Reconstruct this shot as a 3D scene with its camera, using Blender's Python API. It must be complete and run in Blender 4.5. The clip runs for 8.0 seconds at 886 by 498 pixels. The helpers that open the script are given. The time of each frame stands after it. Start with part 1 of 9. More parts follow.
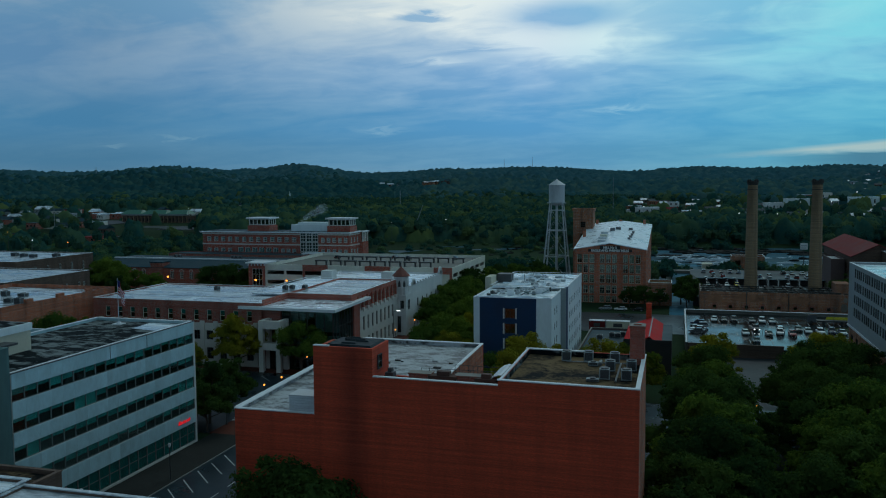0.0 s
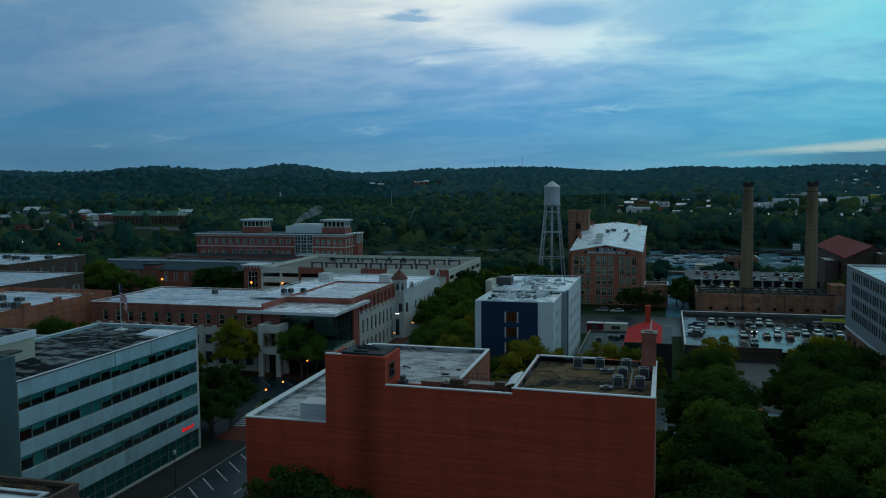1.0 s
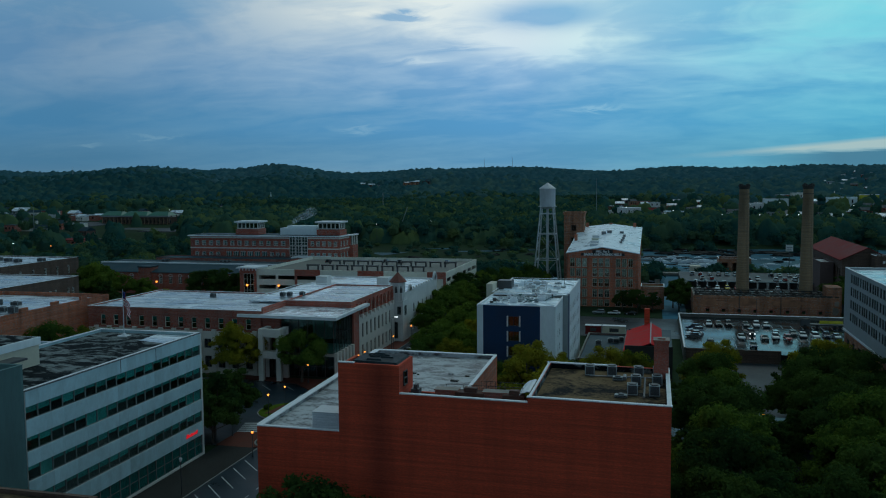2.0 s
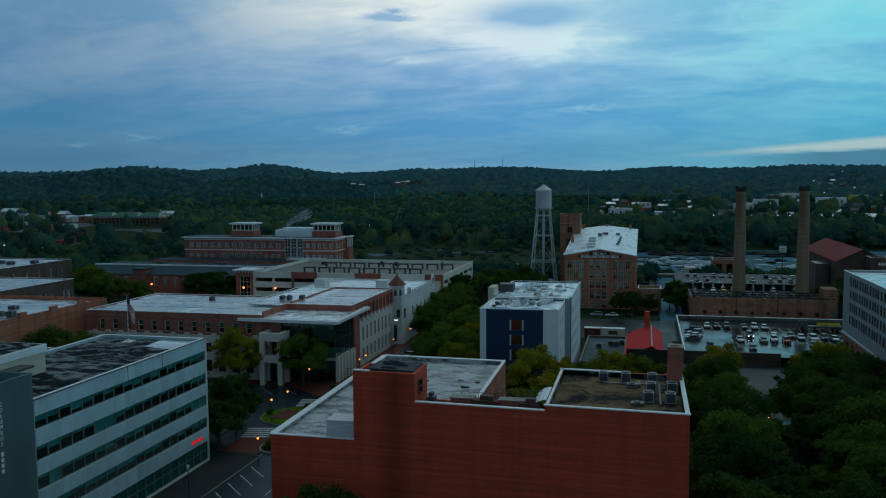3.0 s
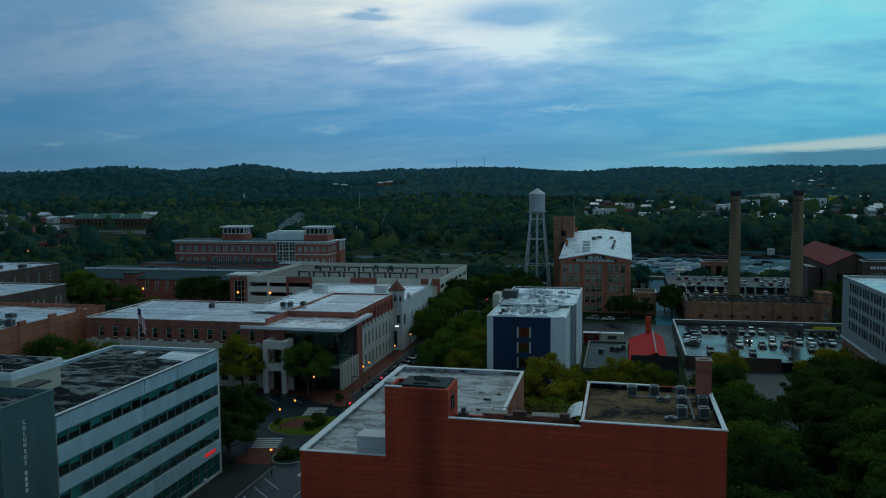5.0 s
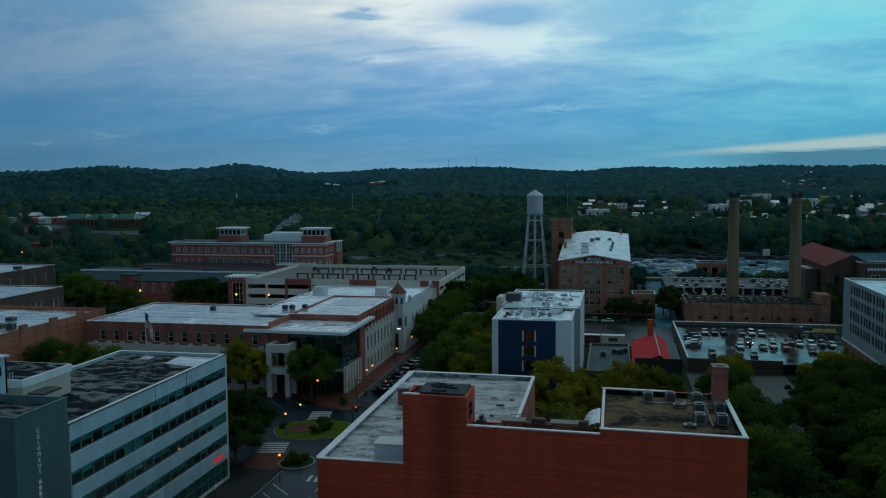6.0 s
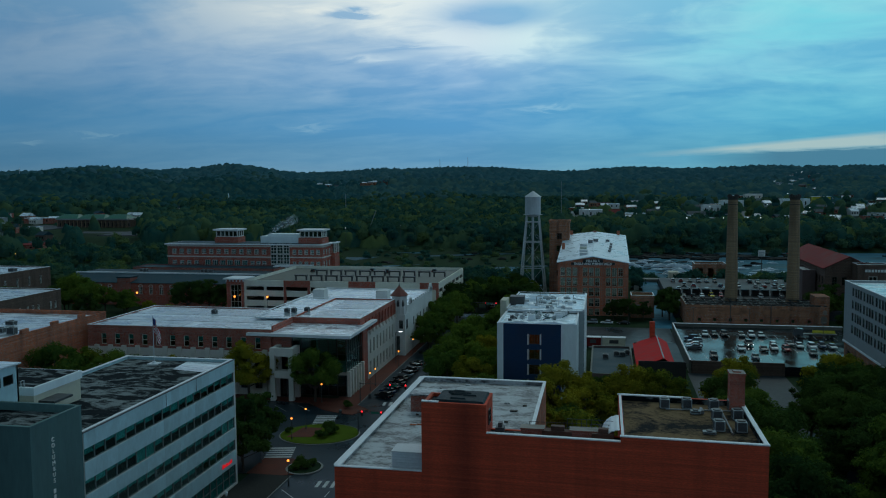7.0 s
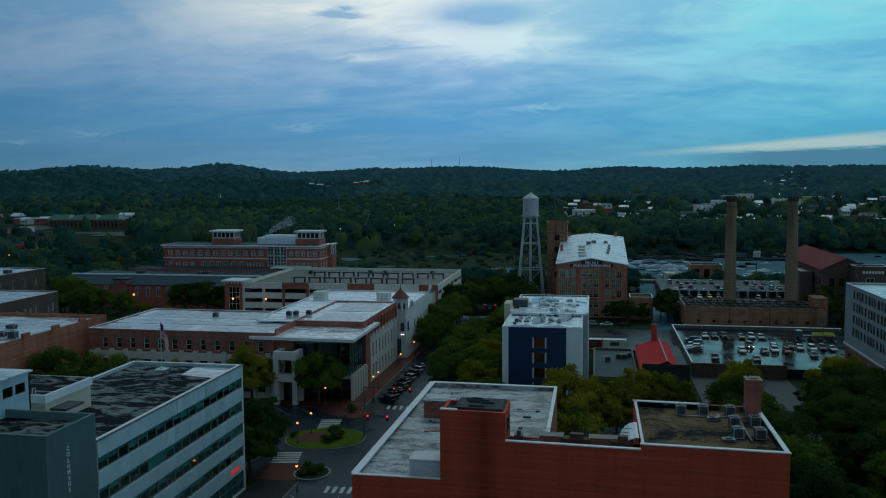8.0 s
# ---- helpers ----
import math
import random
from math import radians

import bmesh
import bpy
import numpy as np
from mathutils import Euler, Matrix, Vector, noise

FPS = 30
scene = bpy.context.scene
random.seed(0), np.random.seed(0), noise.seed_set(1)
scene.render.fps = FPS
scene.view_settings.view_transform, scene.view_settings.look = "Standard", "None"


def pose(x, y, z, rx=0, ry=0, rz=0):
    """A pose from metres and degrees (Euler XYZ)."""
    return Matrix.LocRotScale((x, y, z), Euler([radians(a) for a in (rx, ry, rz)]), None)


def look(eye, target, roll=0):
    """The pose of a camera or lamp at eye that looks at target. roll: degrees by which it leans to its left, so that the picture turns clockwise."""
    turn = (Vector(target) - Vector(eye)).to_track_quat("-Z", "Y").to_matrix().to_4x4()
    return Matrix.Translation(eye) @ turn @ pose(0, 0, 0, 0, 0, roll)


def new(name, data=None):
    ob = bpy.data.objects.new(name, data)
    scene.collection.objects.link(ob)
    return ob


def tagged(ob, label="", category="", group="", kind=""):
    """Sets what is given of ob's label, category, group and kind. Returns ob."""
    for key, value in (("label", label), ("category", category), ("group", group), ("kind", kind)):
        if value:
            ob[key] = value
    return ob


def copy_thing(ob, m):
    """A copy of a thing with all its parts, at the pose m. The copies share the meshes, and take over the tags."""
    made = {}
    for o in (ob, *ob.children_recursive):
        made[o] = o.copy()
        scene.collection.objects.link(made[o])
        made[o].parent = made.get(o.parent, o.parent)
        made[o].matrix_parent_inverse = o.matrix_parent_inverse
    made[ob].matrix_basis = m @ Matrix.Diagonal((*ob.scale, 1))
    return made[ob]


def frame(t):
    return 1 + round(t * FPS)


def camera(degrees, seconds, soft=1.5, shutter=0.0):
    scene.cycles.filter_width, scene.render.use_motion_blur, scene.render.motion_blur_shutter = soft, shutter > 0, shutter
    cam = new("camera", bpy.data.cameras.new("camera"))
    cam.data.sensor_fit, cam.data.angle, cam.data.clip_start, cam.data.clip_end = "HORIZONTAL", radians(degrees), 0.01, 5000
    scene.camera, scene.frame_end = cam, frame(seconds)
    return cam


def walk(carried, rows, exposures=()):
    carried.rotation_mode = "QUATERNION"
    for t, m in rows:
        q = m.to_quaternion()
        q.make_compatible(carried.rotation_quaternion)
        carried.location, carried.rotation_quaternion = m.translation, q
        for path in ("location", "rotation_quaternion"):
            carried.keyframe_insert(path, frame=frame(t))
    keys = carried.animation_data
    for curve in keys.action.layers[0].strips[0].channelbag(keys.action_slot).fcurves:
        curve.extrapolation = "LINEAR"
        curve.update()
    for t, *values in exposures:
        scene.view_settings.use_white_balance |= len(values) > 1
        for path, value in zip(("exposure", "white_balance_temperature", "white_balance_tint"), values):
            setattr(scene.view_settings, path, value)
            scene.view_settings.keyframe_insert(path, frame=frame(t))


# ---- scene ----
cam = camera(55.8, 8.0, soft=1.1)
METRES, EYE, TILT, LEAN, TURN = 25.0, 46.5, 0.0, 0.0, 15.7
ROWS = [
    (0.0, 0.0, 0.0, 0.0, -0.03, -4.51, 0.4),
    (0.5, -0.0536, 0.0061, 0.0184, -0.39, -4.53, 0.42),
    (1.0, -0.1071, 0.0131, 0.0376, -0.76, -4.54, 0.43),
    (1.5, -0.161, 0.0218, 0.0564, -1.12, -4.55, 0.44),
    (3.0, -0.3354, 0.0485, 0.1099, -2.2, -4.57, 0.45),
    (3.5, -0.3948, 0.0558, 0.1282, -2.54, -4.58, 0.45),
    (4.0, -0.4542, 0.0636, 0.1467, -2.89, -4.59, 0.45),
    (4.5, -0.5129, 0.0731, 0.1645, -3.23, -4.6, 0.44),
    (6.0, -0.6948, 0.1037, 0.2154, -4.16, -4.64, 0.41),
    (6.5, -0.7573, 0.1157, 0.2324, -4.47, -4.66, 0.41),
    (7.0, -0.8205, 0.1292, 0.2495, -4.79, -4.67, 0.4),
    (7.5, -0.8824, 0.1425, 0.2676, -5.1, -4.69, 0.39),
    (8.0, -0.9449, 0.1561, 0.2849, -5.42, -4.71, 0.38),
]
walk(cam, [(t, pose(0, 0, EYE, TILT, LEAN, TURN) @ pose(METRES * x, METRES * y, METRES * z, 90 + pitch, roll, yaw)) for t, x, y, z, yaw, pitch, roll in ROWS])

# ---- sky and sun: an overcast evening, brightest ahead of the camera ----
SUN_AZ, SUN_EL = 8.0, 48.0
world = bpy.data.worlds.new("world")
scene.world = world
world.use_nodes = True


def wire(tree, kind, values=None, **links):
    n = tree.nodes.new(kind)
    for k, v in (values or {}).items():
        n.inputs[k].default_value = v
    for k, v in links.items():
        key = int(k[1:]) if k[0] == "i" and k[1:].isdigit() else k
        tree.links.new(v, n.inputs[key])
    return n


def math_node(tree, op, a, b=None, clamp=False):
    n = tree.nodes.new("ShaderNodeMath")
    n.operation, n.use_clamp = op, clamp
    for i, v in enumerate((a, b)):
        if v is None:
            continue
        if isinstance(v, (int, float)):
            n.inputs[i].default_value = v
        else:
            tree.links.new(v, n.inputs[i])
    return n.outputs[0]


def ramp(tree, fac, stops, smooth=True):
    n = tree.nodes.new("ShaderNodeValToRGB")
    n.color_ramp.interpolation = "EASE" if smooth else "LINEAR"
    while len(n.color_ramp.elements) < len(stops):
        n.color_ramp.elements.new(0.5)
    for e, (p, c) in zip(n.color_ramp.elements, stops):
        e.position, e.color = p, (*c, 1)
    tree.links.new(fac, n.inputs[0])
    return n.outputs[0]


def mix_rgb(tree, fac, a, b, blend="MIX"):
    n = tree.nodes.new("ShaderNodeMix")
    n.data_type, n.blend_type = "RGBA", blend
    for i, v in ((0, fac), (6, a), (7, b)):
        if isinstance(v, (int, float)):
            n.inputs[i].default_value = v
        elif isinstance(v, tuple):
            n.inputs[i].default_value = (*v, 1)
        else:
            tree.links.new(v, n.inputs[i])
    return n.outputs[2]


def bell(t, a, b, ca, cb, wa, wb):
    """A soft round patch about (ca, cb) in the angles a and b."""
    u = math_node(t, "DIVIDE", math_node(t, "SUBTRACT", a, ca), wa)
    v = math_node(t, "DIVIDE", math_node(t, "SUBTRACT", b, cb), wb)
    r = math_node(t, "ADD", math_node(t, "MULTIPLY", u, u), math_node(t, "MULTIPLY", v, v))
    return math_node(t, "POWER", 2.718, math_node(t, "MULTIPLY", r, -1.0))


def build_sky():
    t = world.node_tree
    t.nodes.clear()
    way = wire(t, "ShaderNodeTexCoord").outputs["Generated"]
    x, y, z = wire(t, "ShaderNodeSeparateXYZ", i0=way).outputs
    up = math_node(t, "MAXIMUM", z, 0.0)
    az = math_node(t, "ARCTAN2", x, y)
    sky_node = t.nodes.new("ShaderNodeTexSky")
    sky_node.sky_type, sky_node.sun_disc = "NISHITA", False
    sky_node.sun_elevation, sky_node.sun_rotation = radians(SUN_EL), radians(SUN_AZ)
    sky_node.air_density, sky_node.dust_density = 1.2, 2.0
    # cloud banks lie in long streaks that flatten towards the horizon
    below = math_node(t, "ADD", up, 0.17)
    flat = wire(t, "ShaderNodeCombineXYZ", i0=math_node(t, "DIVIDE", x, below), i1=math_node(t, "DIVIDE", y, below)).outputs[0]
    lay = wire(t, "ShaderNodeMapping", dict(Rotation=(0, 0, 0.62), Scale=(0.85, 1.15, 1.0)), Vector=flat).outputs[0]
    bank = wire(t, "ShaderNodeTexNoise", dict(Scale=0.95, Detail=4.0, Roughness=0.5, Distortion=0.5), Vector=lay).outputs[0]
    wisp = wire(t, "ShaderNodeTexNoise", dict(Scale=2.0, Detail=6.0, Roughness=0.52, Distortion=0.9), Vector=lay).outputs[0]
    curl = wire(t, "ShaderNodeTexNoise", dict(Scale=5.0, Detail=6.0, Roughness=0.56, Distortion=1.2), Vector=lay).outputs[0]
    long = wire(t, "ShaderNodeMapping", dict(Rotation=(0, 0, 0.75), Scale=(0.7, 1.9, 1.0)), Vector=flat).outputs[0]
    comb = wire(t, "ShaderNodeTexNoise", dict(Scale=1.1, Detail=4.0, Roughness=0.5, Distortion=0.8), Vector=long).outputs[0]
    base = ramp(t, up, [(0.0, (0.115, 0.250, 0.37)), (0.028, (0.070, 0.225, 0.385)), (0.07, (0.064, 0.245, 0.455)), (0.14, (0.120, 0.290, 0.505)), (0.22, (0.15, 0.34, 0.54)), (0.32, (0.16, 0.26, 0.36)), (0.55, (0.110, 0.198, 0.245)), (1.0, (0.098, 0.188, 0.232))])
    pale = ramp(t, up, [(0.0, (0.20, 0.37, 0.48)), (0.05, (0.18, 0.37, 0.52)), (0.12, (0.38, 0.53, 0.65)), (0.2, (0.64, 0.71, 0.70)), (0.32, (0.38, 0.46, 0.54)), (0.55, (0.135, 0.222, 0.262)), (1.0, (0.118, 0.208, 0.25))])
    glow = math_node(t, "ADD", math_node(t, "MULTIPLY", bell(t, az, up, -0.22, 0.22, 0.20, 0.070), 0.80), math_node(t, "MULTIPLY", bell(t, az, up, -0.125, 0.158, 0.085, 0.024), 0.9))
    cover = math_node(t, "ADD", math_node(t, "MULTIPLY", bank, 1.1), math_node(t, "MULTIPLY", wisp, 1.3))
    cover = math_node(t, "ADD", cover, math_node(t, "MULTIPLY", math_node(t, "SUBTRACT", curl, 0.5), 0.55))
    cover = math_node(t, "ADD", cover, math_node(t, "MULTIPLY", math_node(t, "SUBTRACT", comb, 0.5), 1.0))
    cover = wire(t, "ShaderNodeMapRange", {1: 0.98, 2: 1.55, 3: 0.0, 4: 0.50}, Value=cover).outputs[0]
    cover = math_node(t, "MULTIPLY", cover, wire(t, "ShaderNodeMapRange", {1: 0.03, 2: 0.13, 3: 0.55, 4: 1.0}, Value=up).outputs[0])
    cover = math_node(t, "MULTIPLY", cover, wire(t, "ShaderNodeMapRange", {1: -0.62, 2: -0.30, 3: 0.62, 4: 1.0}, Value=az).outputs[0])
    ragged = math_node(t, "ADD", math_node(t, "MULTIPLY", math_node(t, "ADD", wisp, comb), 0.95), math_node(t, "MULTIPLY", math_node(t, "SUBTRACT", curl, 0.5), 0.8))
    cover = math_node(t, "ADD", cover, math_node(t, "MULTIPLY", glow, ragged), True)
    # breaks in the bright bank, and small loose scraps of cloud
    blue = math_node(t, "MULTIPLY", bell(t, az, up, -0.125, 0.190, 0.075, 0.017), math_node(t, "MULTIPLY", ragged, 1.2), True)
    bent = math_node(t, "ADD", up, math_node(t, "MULTIPLY", math_node(t, "SUBTRACT", curl, 0.5), 0.030))
    scrap = math_node(t, "ADD", bell(t, az, bent, -0.298, 0.190, 0.030, 0.0042), math_node(t, "MULTIPLY", bell(t, az, bent, -0.225, 0.152, 0.035, 0.003), 0.5))
    cover = math_node(t, "MULTIPLY", cover, math_node(t, "SUBTRACT", 1.0, math_node(t, "MULTIPLY", math_node(t, "MAXIMUM", blue, math_node(t, "MINIMUM", math_node(t, "MULTIPLY", scrap, 1.3), 0.85)), 0.88)))
    for ca, cb, wa, wb in ((-0.349, 0.063, 0.030, 0.0030), (-0.575, 0.053, 0.022, 0.0020), (-0.647, 0.044, 0.012, 0.0020), (-0.275, 0.142, 0.030, 0.0035), (-0.07, 0.083, 0.04, 0.003)):
        cover = math_node(t, "ADD", cover, math_node(t, "MULTIPLY", bell(t, az, bent, ca, cb, wa, wb), 0.42), True)
    cloudy = mix_rgb(t, cover, base, pale)
    # the clearer, greener evening side to the north-east
    side = wire(t, "ShaderNodeMapRange", {1: -0.16, 2: 0.22, 3: 0.0, 4: 1.0}, Value=az).outputs[0]
    side = math_node(t, "MULTIPLY", side, wire(t, "ShaderNodeMapRange", {1: 0.45, 2: 0.85, 3: 1.0, 4: 0.0}, Value=az).outputs[0])
    lean = wire(t, "ShaderNodeMapRange", {1: -0.65, 2: -0.18, 3: 0.82, 4: 1.26}, Value=az).outputs[0]
    cloudy = mix_rgb(t, 1.0, cloudy, wire(t, "ShaderNodeCombineXYZ", i0=lean, i1=lean, i2=lean).outputs[0], "MULTIPLY")
    tinted = mix_rgb(t, side, cloudy, mix_rgb(t, 1.0, cloudy, (0.80, 1.24, 1.05), "MULTIPLY"))
    gaps = wire(t, "ShaderNodeMapRange", {1: 0.42, 2: 0.60, 3: 0.0, 4: 1.0}, Value=math_node(t, "ADD", math_node(t, "MULTIPLY", wisp, 0.5), math_node(t, "MULTIPLY", comb, 0.5))).outputs[0]
    lit = math_node(t, "MULTIPLY", bell(t, az, up, 0.23, 0.17, 0.16, 0.07), math_node(t, "MULTIPLY", gaps, 0.8), True)
    tinted = mix_rgb(t, lit, tinted, (0.14, 0.62, 0.75))
    # a long pale wedge low in the north-east, with blue-grey cloud heaped below it
    wave = math_node(t, "MULTIPLY", math_node(t, "SUBTRACT", curl, 0.5), 0.008)
    top = math_node(t, "ADD", math_node(t, "MULTIPLY", az, 0.074), 0.0265)
    foot = math_node(t, "ADD", math_node(t, "MULTIPLY", az, 0.024), math_node(t, "ADD", wave, 0.0265))
    under_top = wire(t, "ShaderNodeMapRange", {1: -0.002, 2: 0.0035, 3: 0.0, 4: 1.0}, Value=math_node(t, "SUBTRACT", top, up)).outputs[0]
    over_foot = wire(t, "ShaderNodeMapRange", {1: -0.003, 2: 0.003, 3: 0.0, 4: 1.0}, Value=math_node(t, "SUBTRACT", up, foot)).outputs[0]
    reach = math_node(t, "MULTIPLY", wire(t, "ShaderNodeMapRange", {1: 0.0, 2: 0.14, 3: 0.0, 4: 1.0}, Value=az).outputs[0], wire(t, "ShaderNodeMapRange", {1: 0.40, 2: 0.75, 3: 1.0, 4: 0.0}, Value=az).outputs[0])
    streak = math_node(t, "MULTIPLY", math_node(t, "MULTIPLY", under_top, over_foot), math_node(t, "MULTIPLY", reach, math_node(t, "MULTIPLY", comb, 1.7)), True)
    heap = math_node(t, "MULTIPLY", math_node(t, "SUBTRACT", 1.0, over_foot), math_node(t, "MULTIPLY", wire(t, "ShaderNodeMapRange", {1: 0.09, 2: 0.19, 3: 0.0, 4: 0.88}, Value=az).outputs[0], wire(t, "ShaderNodeMapRange", {1: 0.002, 2: 0.014, 3: 0.25, 4: 1.0}, Value=up).outputs[0]))
    tinted = mix_rgb(t, heap, tinted, (0.052, 0.185, 0.29))
    tinted = mix_rgb(t, streak, tinted, (0.36, 0.52, 0.54))
    # the sky behind, away from the setting sun, is duller
    dull = wire(t, "ShaderNodeMapRange", {1: -0.7, 2: 0.4, 3: 7.5, 4: 10.0}, Value=y).outputs[0]
    scaled = mix_rgb(t, 1.0, tinted, wire(t, "ShaderNodeCombineXYZ", i0=dull, i1=dull, i2=dull).outputs[0], "MULTIPLY")
    whole = mix_rgb(t, 0.985, sky_node.outputs[0], scaled)
    back = wire(t, "ShaderNodeBackground", dict(Strength=SKY_STRENGTH), Color=whole)
    wire(t, "ShaderNodeOutputWorld", Surface=back.outputs[0])


SKY_STRENGTH = 0.1
build_sky()
sun = new("sun", bpy.data.lights.new("sun", "SUN"))
sun.data.energy, sun.data.angle, sun.data.color = 0.40, radians(30), (0.90, 1.0, 0.99)
sun.matrix_world = look((0, 0, 200), (-200 * math.sin(radians(SUN_AZ)) / math.tan(radians(SUN_EL)), -200 * math.cos(radians(SUN_AZ)) / math.tan(radians(SUN_EL)), 0))

# ---- materials ----
def mat(name, col, rough=0.8, var=0.25, big=0.12, fine=3.0, bump=0.2, metal=0.0, spec=0.5, tint=None, stretch=(1, 1, 1), rough_var=0.12, sharp=0.17, bias=0.0, warp=0.0):
    m = bpy.data.materials.new(name)
    m.use_nodes = True
    t = m.node_tree
    bsdf = t.nodes["Principled BSDF"]
    co = wire(t, "ShaderNodeTexCoord").outputs["Object"]
    rnd = wire(t, "ShaderNodeObjectInfo").outputs["Random"]
    off = math_node(t, "MULTIPLY", rnd, 60.0)
    v = wire(t, "ShaderNodeVectorMath", i0=co, i1=off).outputs[0]
    v = wire(t, "ShaderNodeMapping", dict(Scale=stretch), Vector=v).outputs[0]
    n1 = wire(t, "ShaderNodeTexNoise", dict(Scale=big, Detail=5.0, Roughness=0.6, Distortion=warp), Vector=v).outputs[0]
    n2 = wire(t, "ShaderNodeTexNoise", dict(Scale=fine, Detail=4.0, Roughness=0.65, Distortion=warp), Vector=v).outputs[0]
    f = math_node(t, "ADD", math_node(t, "MULTIPLY", n1, 0.65), math_node(t, "MULTIPLY", n2, 0.35))
    f = wire(t, "ShaderNodeMapRange", {1: 0.5 + bias - sharp, 2: 0.5 + bias + sharp, 3: 0.0, 4: 1.0}, Value=f).outputs[0]
    lo = tuple(c * (1 - var) for c in col)
    hi = tint or tuple(min(1.0, c * (1 + var)) for c in col)
    c = mix_rgb(t, f, lo, hi)
    each = wire(t, "ShaderNodeMapRange", {1: 0.0, 2: 1.0, 3: 1 - var * 0.35, 4: 1 + var * 0.35}, Value=rnd).outputs[0]
    c = mix_rgb(t, 1.0, c, wire(t, "ShaderNodeCombineXYZ", i0=each, i1=each, i2=each).outputs[0], "MULTIPLY")
    t.links.new(c, bsdf.inputs["Base Color"])
    r = wire(t, "ShaderNodeMapRange", {1: 0.3, 2: 0.7, 3: max(0.02, rough - rough_var), 4: min(1.0, rough + rough_var)}, Value=n1).outputs[0]
    t.links.new(r, bsdf.inputs["Roughness"])
    bsdf.inputs["Metallic"].default_value = metal
    bsdf.inputs["Specular IOR Level"].default_value = spec
    if bump:
        b = wire(t, "ShaderNodeBump", dict(Strength=bump, Distance=0.05), Height=n2).outputs[0]
        t.links.new(b, bsdf.inputs["Normal"])
    return m


def brick_mat(name, col, dark=0.55, mortar=(0.30, 0.27, 0.24), streak=0.35, stain=None):
    """Brick courses with mortar joints, uneven course tones and rain streaks."""
    m = bpy.data.materials.new(name)
    m.use_nodes = True
    t = m.node_tree
    bsdf = t.nodes["Principled BSDF"]
    sep = wire(t, "ShaderNodeSeparateXYZ", i0=wire(t, "ShaderNodeTexCoord").outputs["Object"]).outputs
    u = math_node(t, "ADD", sep[0], sep[1])
    v = wire(t, "ShaderNodeCombineXYZ", i0=u, i1=sep[2]).outputs[0]
    c1, c2 = tuple(c * 1.15 for c in col), tuple(c * 0.85 for c in col)
    br = wire(t, "ShaderNodeTexBrick", {"Scale": 1.0, "Mortar Size": 0.008, "Brick Width": 0.23, "Row Height": 0.078, "Color1": (*c1, 1), "Color2": (*c2, 1), "Mortar": (*mortar, 1)}, Vector=v)
    rows = wire(t, "ShaderNodeMapping", dict(Scale=(0.05, 2.6, 1.0)), Vector=v).outputs[0]
    n1 = wire(t, "ShaderNodeTexNoise", dict(Scale=1.0, Detail=6.0, Roughness=0.75), Vector=rows).outputs[0]
    falls = wire(t, "ShaderNodeMapping", dict(Scale=(0.5, 0.035, 1.0)), Vector=v).outputs[0]
    n2 = wire(t, "ShaderNodeTexNoise", dict(Scale=1.0, Detail=4.0, Roughness=0.55), Vector=falls).outputs[0]
    f1 = wire(t, "ShaderNodeMapRange", {1: 0.34, 2: 0.66, 3: 1 - streak, 4: 1 + streak}, Value=n1).outputs[0]
    f2 = wire(t, "ShaderNodeMapRange", {1: 0.3, 2: 0.55, 3: dark, 4: 1.05}, Value=n2).outputs[0]
    k = math_node(t, "MULTIPLY", f1, f2)
    if stain:
        # an old run of soot and damp down the wall
        at, wide, deep = stain
        q = math_node(t, "DIVIDE", math_node(t, "ADD", sep[0], math_node(t, "SUBTRACT", math_node(t, "MULTIPLY", n2, 1.2), at + 0.6)), wide)
        run = math_node(t, "POWER", 2.718, math_node(t, "MULTIPLY", math_node(t, "MULTIPLY", q, q), -1.0))
        k = math_node(t, "MULTIPLY", k, math_node(t, "SUBTRACT", 1.0, math_node(t, "MULTIPLY", run, deep)))
    c = mix_rgb(t, 1.0, br.outputs[0], wire(t, "ShaderNodeCombineXYZ", i0=k, i1=k, i2=k).outputs[0], "MULTIPLY")
    t.links.new(c, bsdf.inputs["Base Color"])
    bsdf.inputs["Roughness"].default_value = 0.88
    b = wire(t, "ShaderNodeBump", dict(Strength=0.35, Distance=0.02), Height=math_node(t, "SUBTRACT", n1, br.outputs[1])).outputs[0]
    t.links.new(b, bsdf.inputs["Normal"])
    return m


